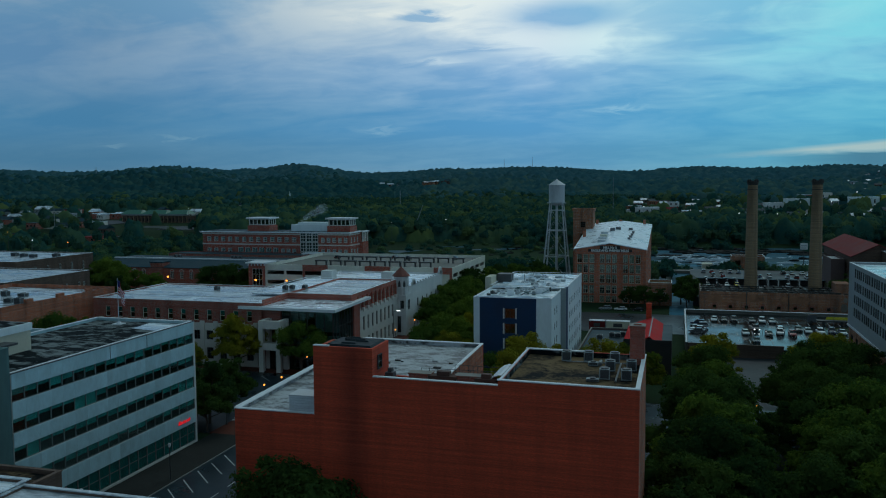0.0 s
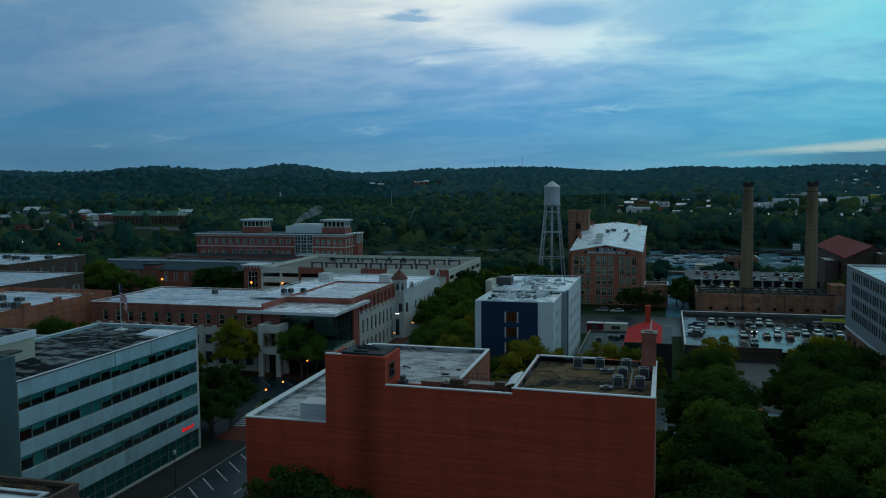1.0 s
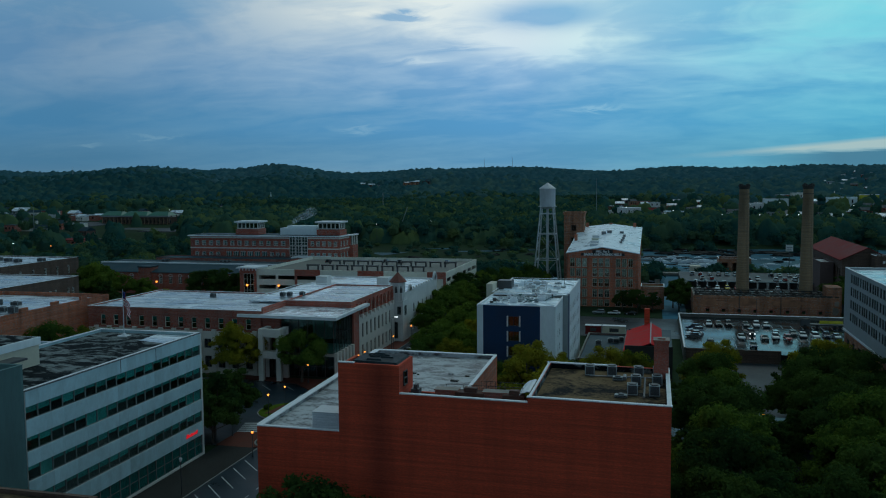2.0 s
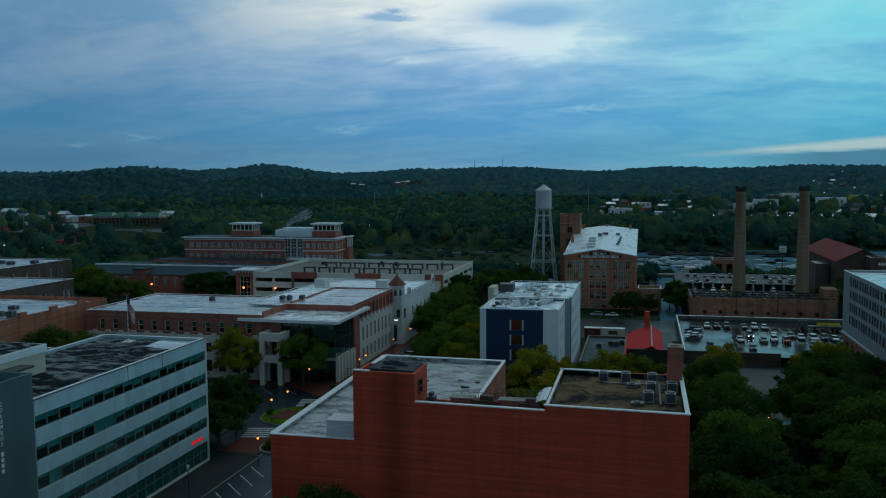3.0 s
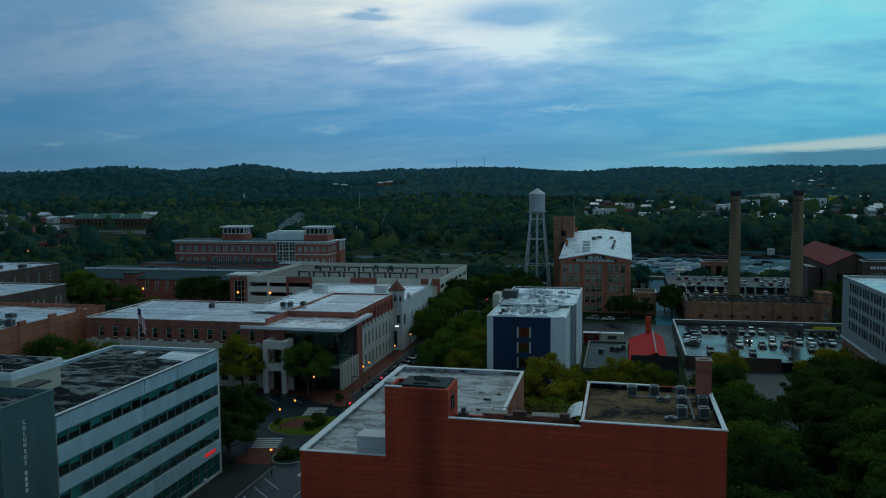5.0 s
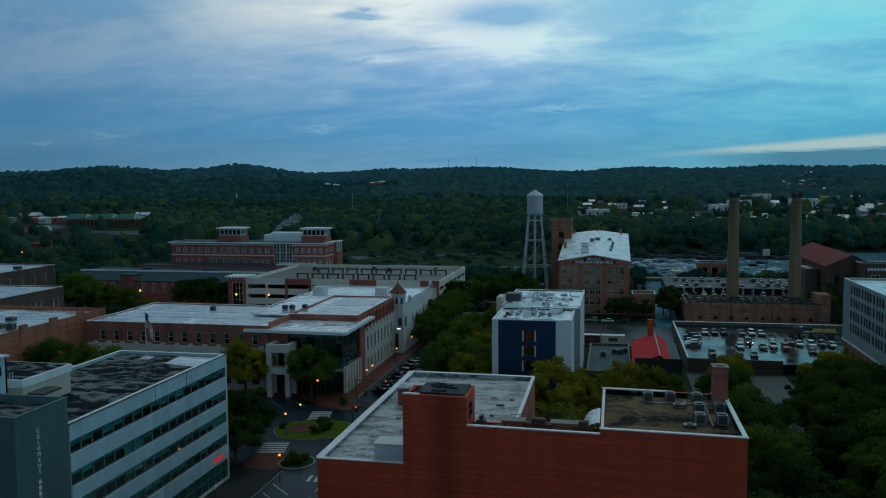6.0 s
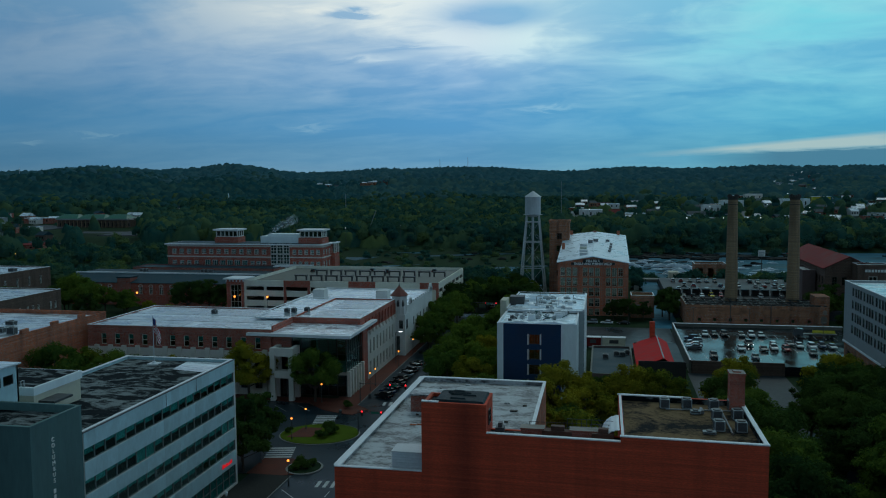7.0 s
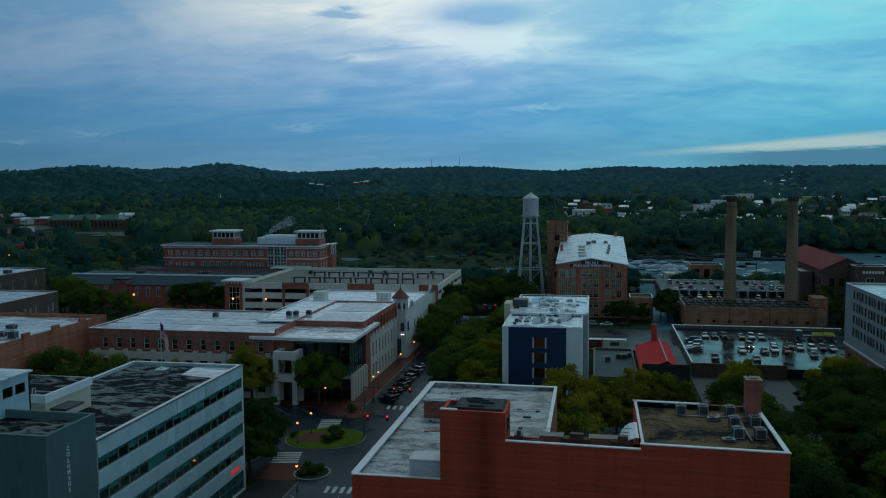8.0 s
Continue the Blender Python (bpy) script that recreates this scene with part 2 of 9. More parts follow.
def glass_mat(name, tint, ior=1.5, rough=0.02):
    """Thin window glass: tinted, clear, with a gloss that grows at grazing angles."""
    m = bpy.data.materials.new(name)
    m.use_nodes = True
    t = m.node_tree
    t.nodes.clear()
    edge = wire(t, "ShaderNodeLayerWeight", dict(Blend=0.5)).outputs["Facing"]
    r0 = ((ior - 1) / (ior + 1)) ** 2
    fres = math_node(t, "ADD", math_node(t, "MULTIPLY", math_node(t, "POWER", edge, 5.0), 1 - r0), r0)
    co = wire(t, "ShaderNodeTexCoord").outputs["Object"]
    rnd = math_node(t, "MULTIPLY", wire(t, "ShaderNodeObjectInfo").outputs["Random"], 40.0)
    v = wire(t, "ShaderNodeVectorMath", i0=co, i1=rnd).outputs[0]
    n = wire(t, "ShaderNodeTexNoise", dict(Scale=0.7, Detail=2.0), Vector=v).outputs[0]
    b = wire(t, "ShaderNodeBump", dict(Strength=0.08, Distance=0.05), Height=n).outputs[0]
    clear = wire(t, "ShaderNodeBsdfTransparent", dict(Color=(*tint, 1))).outputs[0]
    gloss = wire(t, "ShaderNodeBsdfGlossy", dict(Color=(0.9, 0.95, 0.95, 1), Roughness=rough), Normal=b).outputs[0]
    s = wire(t, "ShaderNodeMixShader", i0=fres, i1=clear, i2=gloss).outputs[0]
    wire(t, "ShaderNodeOutputMaterial", Surface=s)
    return m


def lamp_mat(name, col, strength):
    m = bpy.data.materials.new(name)
    m.use_nodes = True
    bsdf = m.node_tree.nodes["Principled BSDF"]
    bsdf.inputs["Base Color"].default_value = (*col, 1)
    bsdf.inputs["Emission Color"].default_value = (*col, 1)
    bsdf.inputs["Emission Strength"].default_value = strength
    return m


def leaf_mat(name, dark, light, scale=0.09, tone=False):
    """Leaves: tone changes from tree to tree and from twig to twig."""
    m = bpy.data.materials.new(name)
    m.use_nodes = True
    t = m.node_tree
    bsdf = t.nodes["Principled BSDF"]
    isl = wire(t, "ShaderNodeNewGeometry").outputs["Random Per Island"]
    pos = wire(t, "ShaderNodeNewGeometry").outputs["Position"]
    n = wire(t, "ShaderNodeTexNoise", dict(Scale=scale, Detail=5.0, Roughness=0.7), Vector=pos).outputs[0]
    if tone:
        a = t.nodes.new("ShaderNodeAttribute")
        a.attribute_name = "tone"
        f = math_node(t, "ADD", math_node(t, "MULTIPLY", a.outputs["Fac"], 0.9), math_node(t, "MULTIPLY", isl, 0.2))
        f = math_node(t, "ADD", f, math_node(t, "MULTIPLY", math_node(t, "SUBTRACT", n, 0.5), 0.9), True)
    else:
        rnd = wire(t, "ShaderNodeObjectInfo").outputs["Random"]
        f = math_node(t, "ADD", math_node(t, "MULTIPLY", n, 1.5), math_node(t, "MULTIPLY", isl, 0.35))
        f = math_node(t, "ADD", f, math_node(t, "MULTIPLY", rnd, 0.4))
        f = wire(t, "ShaderNodeMapRange", {1: 0.75, 2: 1.5, 3: 0.0, 4: 1.0}, Value=f).outputs[0]
    c = mix_rgb(t, f, dark, light)
    t.links.new(c, bsdf.inputs["Base Color"])
    bsdf.inputs["Roughness"].default_value = 0.9
    bsdf.inputs["Specular IOR Level"].default_value = 0.0
    thin = wire(t, "ShaderNodeBsdfTranslucent", Color=mix_rgb(t, 1.0, c, (1.5, 1.6, 1.0), "MULTIPLY")).outputs[0]
    both = wire(t, "ShaderNodeMixShader", {0: 0.25}, i1=bsdf.outputs[0], i2=thin).outputs[0]
    t.links.new(both, t.nodes["Material Output"].inputs["Surface"])
    return m


M = {}
M["brick"] = brick_mat("red_brick", (0.60, 0.068, 0.026), dark=0.82, mortar=(0.46, 0.078, 0.036), streak=0.28, stain=(-8.9, 1.7, 0.45))
M["brick_orange"] = brick_mat("mill_brick", (0.54, 0.135, 0.056), dark=0.66)
M["brick_brown"] = brick_mat("old_brown_brick", (0.36, 0.125, 0.052), dark=0.45, streak=0.45)
M["brick_russet"] = brick_mat("russet_brick", (0.42, 0.074, 0.038), dark=0.72)
M["brick_grey"] = brick_mat("dark_brown_brick", (0.115, 0.066, 0.046), dark=0.6, mortar=(0.16, 0.12, 0.10))
M["brick_plum"] = brick_mat("plum_brick", (0.33, 0.070, 0.040), dark=0.7)
M["brick_salmon"] = brick_mat("painted_salmon_brick", (0.48, 0.118, 0.042), dark=0.5, streak=0.4)
M["lime"] = mat("limestone", (0.66, 0.62, 0.56), 0.85, 0.12, 0.2, 2.0)
M["marble"] = mat("marble_panel", (0.40, 0.58, 0.62), 0.55, 0.17, 0.35, 1.6, 0.05, stretch=(1, 1, 0.6), warp=0.6)
M["stucco"] = mat("white_stucco", (0.68, 0.68, 0.66), 0.9, 0.14, 0.25, 3.0)
M["cream"] = mat("cream_render", (0.58, 0.54, 0.42), 0.9, 0.12, 0.3, 3.0)
M["roof_white"] = mat("white_roof_membrane", (0.50, 0.565, 0.615), 0.24, 0.42, 0.16, 0.9, 0.14, tint=(0.84, 0.91, 0.96), stretch=(0.5, 1.3, 1), rough_var=0.2, sharp=0.07, bias=-0.02, warp=0.9)
M["roof_bright"] = mat("bright_white_membrane", (0.66, 0.77, 0.86), 0.34, 0.22, 0.22, 1.0, 0.35, tint=(0.84, 0.93, 1.0), rough_var=0.2, sharp=0.08, bias=-0.06, warp=0.8)
M["roof_grey"] = mat("grey_roof_membrane", (0.36, 0.39, 0.42), 0.3, 0.35, 0.16, 0.9, 0.12, tint=(0.66, 0.72, 0.78), stretch=(0.6, 1.3, 1), rough_var=0.2, sharp=0.09, warp=0.9)
M["roof_fresh"] = mat("fresh_white_membrane", (0.75, 0.87, 0.97), 0.24, 0.16, 0.25, 1.2, 0.35, tint=(0.86, 0.95, 1.0), rough_var=0.2, sharp=0.08, bias=-0.08, warp=0.8)
M["roof_worn"] = mat("worn_white_roof", (0.10, 0.098, 0.094), 0.5, 0.5, 0.50, 3.0, 0.25, tint=(0.46, 0.485, 0.50), stretch=(0.6, 1.2, 1), rough_var=0.2, sharp=0.07, bias=-0.015, warp=0.3)
M["roof_patchy"] = mat("patchy_wet_membrane", (0.20, 0.18, 0.22), 0.22, 0.35, 0.30, 1.2, 0.25, tint=(0.82, 0.89, 0.95), stretch=(0.6, 1.4, 1), rough_var=0.2, sharp=0.07, bias=-0.05, warp=1.6)
M["roof_tar"] = mat("tar_roof", (0.008, 0.014, 0.017), 0.8, 0.3, 0.30, 0.75, 0.3, spec=0.03, tint=(0.185, 0.210, 0.212), stretch=(0.55, 1.0, 1), rough_var=0.15, sharp=0.045, bias=0.03, warp=1.6)
M["roof_brown"] = mat("brown_gravel_roof", (0.016, 0.017, 0.018), 0.8, 0.3, 0.16, 1.6, 0.3, spec=0.03, tint=(0.185, 0.125, 0.070), sharp=0.07, bias=-0.01, warp=0.8)
M["roof_slate"] = mat("blue_grey_metal_roof", (0.014, 0.046, 0.062), 0.6, 0.3, 0.1, 1.5, spec=0.15)
M["coping"] = mat("white_coping", (0.74, 0.76, 0.78), 0.5, 0.12, 0.4, 3.0)
M["concrete"] = mat("concrete", (0.64, 0.64, 0.60), 0.85, 0.18, 0.2, 2.0)
M["garage_wall"] = mat("cream_concrete", (0.76, 0.74, 0.63), 0.85, 0.14, 0.2, 2.0)
M["curtain"] = mat("warm_inside_brown", (0.24, 0.105, 0.030), 0.9, 0.3, 0.8, 4.0)
M["deck"] = mat("parking_deck_concrete", (0.14, 0.14, 0.12), 0.7, 0.3, 0.07, 0.9)
M["asphalt"] = mat("wet_asphalt", (0.016, 0.031, 0.042), 0.34, 0.35, 0.1, 1.4, 0.08, spec=0.16, rough_var=0.12)
M["asphalt_lot"] = mat("wet_lot_asphalt", (0.010, 0.015, 0.018), 0.17, 0.4, 0.1, 1.0, 0.08, spec=0.16, rough_var=0.14, warp=0.8)
M["asphalt_damp"] = mat("damp_asphalt", (0.015, 0.024, 0.031), 0.4, 0.4, 0.1, 1.4, 0.12, spec=0.09, rough_var=0.15)
M["asphalt_rough"] = mat("worn_asphalt", (0.048, 0.054, 0.060), 0.6, 0.4, 0.1, 1.0, 0.2, spec=0.15, warp=0.6)
M["paving"] = mat("red_brick_paving", (0.125, 0.040, 0.028), 0.7, 0.35, 0.3, 3.0, spec=0.1)
M["pavement"] = mat("concrete_pavement", (0.036, 0.037, 0.035), 0.75, 0.3, 0.3, 2.0, spec=0.05)
M["kerb"] = mat("kerbstone", (0.20, 0.20, 0.19), 0.8, 0.15, 0.5, 3.0)
M["paint"] = mat("road_paint", (0.46, 0.47, 0.47), 0.6, 0.18, 0.5, 4.0)
M["grass"] = mat("grass", (0.04, 0.085, 0.02), 0.95, 0.4, 0.12, 2.0, 0.4, spec=0.05)
M["lawn"] = mat("bright_lawn", (0.070, 0.108, 0.010), 0.95, 0.3, 0.3, 4.0, 0.4, spec=0.03)
M["earth"] = mat("rough_ground", (0.022, 0.042, 0.020), 0.95, 0.4, 0.02, 0.4, 0.4, spec=0.03)
M["rock"] = mat("river_rock", (0.032, 0.033, 0.031), 0.85, 0.35, 0.2, 1.5, 0.5, spec=0.08)
M["glass"] = glass_mat("dark_window_glass", (0.40, 0.46, 0.47), 1.7)
M["glass_clear"] = glass_mat("clear_window_glass", (0.72, 0.76, 0.73), 1.7)
M["glass_teal"] = glass_mat("teal_glass", (0.42, 0.68, 0.68), 1.8)
M["glass_office"] = glass_mat("office_window_glass", (0.70, 0.84, 0.83), 1.7)
M["frame_dark"] = mat("dark_metal_frame", (0.05, 0.05, 0.05), 0.5, 0.2, 1.0, 5.0, 0.05)
M["frame_white"] = mat("white_painted_frame", (0.62, 0.62, 0.58), 0.6, 0.15, 1.0, 5.0, 0.05)
M["frame_tan"] = mat("tan_window_blind", (0.60, 0.60, 0.50), 0.8, 0.2, 1.0, 5.0, 0.05)
M["mullion"] = mat("bronze_mullion", (0.15, 0.19, 0.19), 0.5, 0.2, 1.0, 5.0, 0.05)
M["blind"] = mat("teal_blind", (0.10, 0.50, 0.45), 0.8, 0.35, 0.5, 5.0, 0.05)
M["inside"] = mat("dim_interior", (0.16, 0.15, 0.13), 0.9, 0.3, 0.4, 2.0)
M["slate"] = mat("grey_green_stucco", (0.082, 0.165, 0.162), 0.75, 0.25, 0.22, 2.0, 0.1, stretch=(1, 1, 0.2))
M["blue"] = mat("navy_panel", (0.001, 0.031, 0.088), 0.6, 0.2, 0.3, 2.0, 0.05)
M["panel_white"] = mat("white_metal_panel", (0.78, 0.85, 0.86), 0.6, 0.1, 0.3, 2.0, 0.05, stretch=(1, 1, 0.4))
M["panel_grey"] = mat("grey_panel", (0.30, 0.34, 0.345), 0.7, 0.12, 0.3, 2.0, 0.05)
M["panel_black"] = mat("charred_timber", (0.028, 0.026, 0.025), 0.8, 0.35, 0.5, 3.0, 0.2, stretch=(3, 3, 0.3))
M["red_roof"] = mat("red_metal_roof", (0.58, 0.015, 0.016), 0.75, 0.2, 0.3, 2.0, 0.05, spec=0.12)
M["maroon_roof"] = mat("maroon_roof", (0.19, 0.022, 0.022), 0.8, 0.25, 0.15, 1.0, spec=0.15)
M["tile_roof"] = mat("terracotta_roof", (0.22, 0.07, 0.05), 0.8, 0.25, 0.4, 3.0)
M["green_roof"] = mat("green_metal_roof", (0.02, 0.14, 0.09), 0.5, 0.2, 0.1, 1.0)
M["metal_pale"] = mat("pale_sheet_metal", (0.62, 0.64, 0.66), 0.5, 0.15, 0.5, 3.0, 0.05)
M["metal"] = mat("galvanised_metal", (0.20, 0.205, 0.21), 0.5, 0.2, 0.4, 3.0, 0.05, metal=0.5)
M["steel_pale"] = mat("pale_painted_steel", (0.52, 0.55, 0.57), 0.5, 0.18, 0.3, 2.0, 0.05, stretch=(1, 1, 0.3))
M["steel_dark"] = mat("dark_painted_steel", (0.06, 0.062, 0.065), 0.5, 0.25, 0.6, 3.0, 0.05)
M["plaster_tan"] = brick_mat("tan_brick", (0.31, 0.195, 0.105), dark=0.55, mortar=(0.23, 0.19, 0.14), streak=0.35)
M["render_dusky"] = mat("dusky_pink_render", (0.13, 0.085, 0.08), 0.9, 0.25, 0.3, 2.0)
M["rust"] = mat("rusty_sheet_metal", (0.10, 0.045, 0.03), 0.8, 0.4, 0.8, 4.0)
M["plaster_worn"] = mat("thin_worn_plaster", (0.30, 0.135, 0.075), 0.9, 0.45, 0.5, 2.5, 0.5)
M["old_plaster"] = mat("old_lime_plaster", (0.24, 0.20, 0.165), 0.9, 0.4, 0.35, 2.5, 0.5)
M["soot"] = mat("sooty_brick", (0.05, 0.045, 0.04), 0.9, 0.3, 0.5, 3.0)
M["tarp"] = mat("dark_blue_membrane", (0.016, 0.026, 0.031), 0.6, 0.5, 0.9, 2.5, 0.6, spec=0.12)
M["bark"] = mat("bark", (0.075, 0.058, 0.045), 0.95, 0.3, 1.0, 5.0, 0.5)
M["leaf"] = leaf_mat("leaves_green", (0.034, 0.078, 0.020), (0.150, 0.205, 0.030))
M["leaf_dark"] = leaf_mat("leaves_dark", (0.019, 0.046, 0.017), (0.072, 0.114, 0.026))
M["leaf_yellow"] = leaf_mat("leaves_turning", (0.052, 0.100, 0.018), (0.31, 0.255, 0.024))
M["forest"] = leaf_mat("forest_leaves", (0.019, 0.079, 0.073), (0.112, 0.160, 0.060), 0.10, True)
# farther woods get bluer leaf colours: distance haze painted into the base colour
M["forest_far"] = leaf_mat("far_forest_leaves_hazed", (0.014, 0.074, 0.090), (0.060, 0.128, 0.106), 0.03, True)
M["forest_ridge"] = leaf_mat("ridge_leaves_hazed", (0.034, 0.118, 0.150), (0.084, 0.172, 0.182), 0.03, True)
M["forest_east"] = leaf_mat("eastern_wood_leaves_hazed", (0.026, 0.102, 0.128), (0.092, 0.168, 0.140), 0.03, True)
# gloss is almost off; the blue sky reflection is painted into the colour
M["water"] = mat("river_water", (0.016, 0.070, 0.105), 0.40, 0.6, 0.035, 0.25, 0.9, spec=0.012, tint=(0.040, 0.150, 0.215), stretch=(0.35, 1.0, 1), rough_var=0.1, sharp=0.10, warp=0.8)
M["foam"] = mat("white_water", (0.66, 0.74, 0.79), 0.8, 0.25, 0.3, 2.0, 0.4)
M["tyre"] = mat("tyre_rubber", (0.02, 0.02, 0.02), 0.85, 0.2)
M["rim"] = mat("alloy_rim", (0.4, 0.4, 0.42), 0.35, 0.1, metal=0.8)
M["car_glass"] = mat("car_window_glass", (0.012, 0.015, 0.018), 0.06, 0.1, bump=0)
M["warm_lamp"] = lamp_mat("warm_lamp", (1.0, 0.30, 0.045), 2.2)
M["white_lamp"] = lamp_mat("white_lamp", (0.9, 0.95, 1.0), 2.0)
M["red_lamp"] = lamp_mat("red_lamp", (1.0, 0.02, 0.03), 2.5)
M["red_sign"] = lamp_mat("red_sign_letters", (1.0, 0.02, 0.03), 0.35)
M["orange_glow"] = lamp_mat("lit_doorway", (1.0, 0.22, 0.05), 0.6)
M["sign_white"] = mat("white_sign_paint", (0.75, 0.75, 0.72), 0.6, 0.08)
M["sign_black"] = mat("black_sign_board", (0.02, 0.02, 0.022), 0.6, 0.2)
M["sign_green"] = mat("green_street_sign", (0.01, 0.20, 0.12), 0.5, 0.1)
M["yellow"] = mat("yellow_paint", (0.55, 0.50, 0.02), 0.5, 0.15)
M["flag_red"] = mat("flag_red", (0.45, 0.02, 0.03), 0.8, 0.15)
M["flag_white"] = mat("flag_white", (0.7, 0.7, 0.7), 0.8, 0.1)
M["flag_blue"] = mat("flag_blue", (0.02, 0.03, 0.15), 0.8, 0.15)
PAINTS = {}
for shade, rgb in dict(white=(0.72, 0.73, 0.74), silver=(0.38, 0.40, 0.42), black=(0.012, 0.012, 0.014), grey=(0.11, 0.12, 0.13), red=(0.30, 0.02, 0.02), navy=(0.02, 0.035, 0.08), yellow=(0.6, 0.42, 0.02)).items():
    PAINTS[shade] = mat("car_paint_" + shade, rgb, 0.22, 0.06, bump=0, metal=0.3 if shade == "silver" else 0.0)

# ---- building blocks ----
ORIGIN = {}


class Geo:
    """Gathers vertices and faces; slots give each face its material."""

    def __init__(self):
        self.v, self.f, self.s, self.slot, self.smooth = [], [], [], 0, False

    def poly(self, *pts):
        i = len(self.v)
        self.v.extend(tuple(p) for p in pts)
        self.f.append(tuple(range(i, i + len(pts))))
        self.s.append(self.slot)

    def hexa(self, p):
        """Eight corners: four below, four above, each ring in turn."""
        i = len(self.v)
        self.v.extend(tuple(q) for q in p)
        for q in ((0, 3, 2, 1), (4, 5, 6, 7), (0, 1, 5, 4), (1, 2, 6, 5), (2, 3, 7, 6), (3, 0, 4, 7)):
            self.f.append(tuple(i + k for k in q))
            self.s.append(self.slot)

    def box(self, x0, x1, y0, y1, z0, z1):
        self.hexa([(x0, y0, z0), (x1, y0, z0), (x1, y1, z0), (x0, y1, z0), (x0, y0, z1), (x1, y0, z1), (x1, y1, z1), (x0, y1, z1)])

    def prism(self, pts, z0, z1):
        n, i = len(pts), len(self.v)
        top = z1 if isinstance(z1, (list, tuple)) else [z1] * n
        self.v.extend((x, y, z0) for x, y in pts)
        self.v.extend((x, y, h) for (x, y), h in zip(pts, top))
        self.f.append(tuple(i + k for k in reversed(range(n))))
        self.f.append(tuple(i + n + k for k in range(n)))
        self.s.extend((self.slot, self.slot))
        for k in range(n):
            j = (k + 1) % n
            self.f.append((i + k, i + j, i + n + j, i + n + k))
            self.s.append(self.slot)

    def tube(self, a, b, r0, r1=None, n=8):
        r1 = r0 if r1 is None else r1
        a, b = Vector(a), Vector(b)
        d = (b - a).normalized()
        e = d.orthogonal().normalized()
        g = d.cross(e)
        i = len(self.v)
        for c, r in ((a, r0), (b, r1)):
            for k in range(n):
                w = 2 * math.pi * k / n
                self.v.append(tuple(c + r * (math.cos(w) * e + math.sin(w) * g)))
        for k in range(n):
            j = (k + 1) % n
            self.f.append((i + k, i + j, i + n + j, i + n + k))
            self.s.append(self.slot)
        self.f.append(tuple(i + k for k in reversed(range(n))))
        self.f.append(tuple(i + n + k for k in range(n)))
        self.s.extend((self.slot, self.slot))

    def mesh(self, name, mats, at=(0, 0, 0)):
        me = bpy.data.meshes.new(name)
        ax, ay, az = at
        me.from_pydata([(x - ax, y - ay, z - az) for x, y, z in self.v], [], self.f)
        for m in mats if isinstance(mats, (list, tuple)) else [mats]:
            me.materials.append(m)
        me.polygons.foreach_set("material_index", self.s)
        if self.smooth:
            me.polygons.foreach_set("use_smooth", [True] * len(self.f))
        me.update()
        return me


def thing(name, at, label, category, group="", kind="", turn=0.0):
    ob = new(name)
    ob.empty_display_size = 0.5
    ob.matrix_world = pose(*at, 0, 0, turn)
    ORIGIN[ob.name] = tuple(at)
    return tagged(ob, label, category, group, kind)


def part(name, geo, mats, parent, label=""):
    """One mesh under a thing or a part; the geometry is given in the world (or in the frame of a thing at the origin)."""
    at = ORIGIN.get(parent.name, (0, 0, 0))
    ob = new(name, geo.mesh(name, mats, at))
    ob.parent = parent
    ORIGIN[ob.name] = at
    return tagged(ob, label)


def placed(name, me, parent, at, turn=0.0, label=""):
    """A part that shares its mesh with others, at a place in the world."""
    o = ORIGIN.get(parent.name, (0, 0, 0))
    ob = new(name, me)
    ob.parent = parent
    ob.matrix_basis = pose(at[0] - o[0], at[1] - o[1], at[2] - o[2], 0, 0, turn)
    return tagged(ob, label)


def structure(name, geo, mats, label, category):
    ob = new(name, geo.mesh(name, mats))
    return tagged(ob, label, category, kind="structure")


TURNS = dict(S=0, E=90, N=180, W=-90)


def at_wall(side, plane, u, d, z):
    """A point u along a wall, d inwards from its face."""
    return {"S": (u, plane + d, z), "N": (u, plane - d, z), "E": (plane - d, u, z), "W": (plane + d, u, z)}[side]


def wall(parent, side, plane, a0, a1, z0, z1, m, holes=(), thick=0.35, name="wall", label=""):
    """A wall of real thickness with openings (u0, u1, z0, z1) cut through it."""
    g = Geo()
    us = sorted({a0, a1, *(h[0] for h in holes), *(h[1] for h in holes)})
    zs = sorted({z0, z1, *(h[2] for h in holes), *(h[3] for h in holes)})
    p = lambda u, z, d: at_wall(side, plane, u, d, z)
    for ua, ub in zip(us, us[1:]):
        for za, zb in zip(zs, zs[1:]):
            um, zm = (ua + ub) / 2, (za + zb) / 2
            if any(h[0] < um < h[1] and h[2] < zm < h[3] for h in holes):
                continue
            for d in (0, thick):
                g.poly(p(ua, za, d), p(ub, za, d), p(ub, zb, d), p(ua, zb, d))
    for u0, u1, v0, v1 in [*holes, (a0, a1, z0, z1)]:
        for (ua, za), (ub, zb) in (((u0, v0), (u1, v0)), ((u1, v0), (u1, v1)), ((u1, v1), (u0, v1)), ((u0, v1), (u0, v0))):
            g.poly(p(ua, za, 0), p(ub, zb, 0), p(ub, zb, thick), p(ua, za, thick))
    return part(name, g, m, parent, label)


WINDOW_MESHES = {}


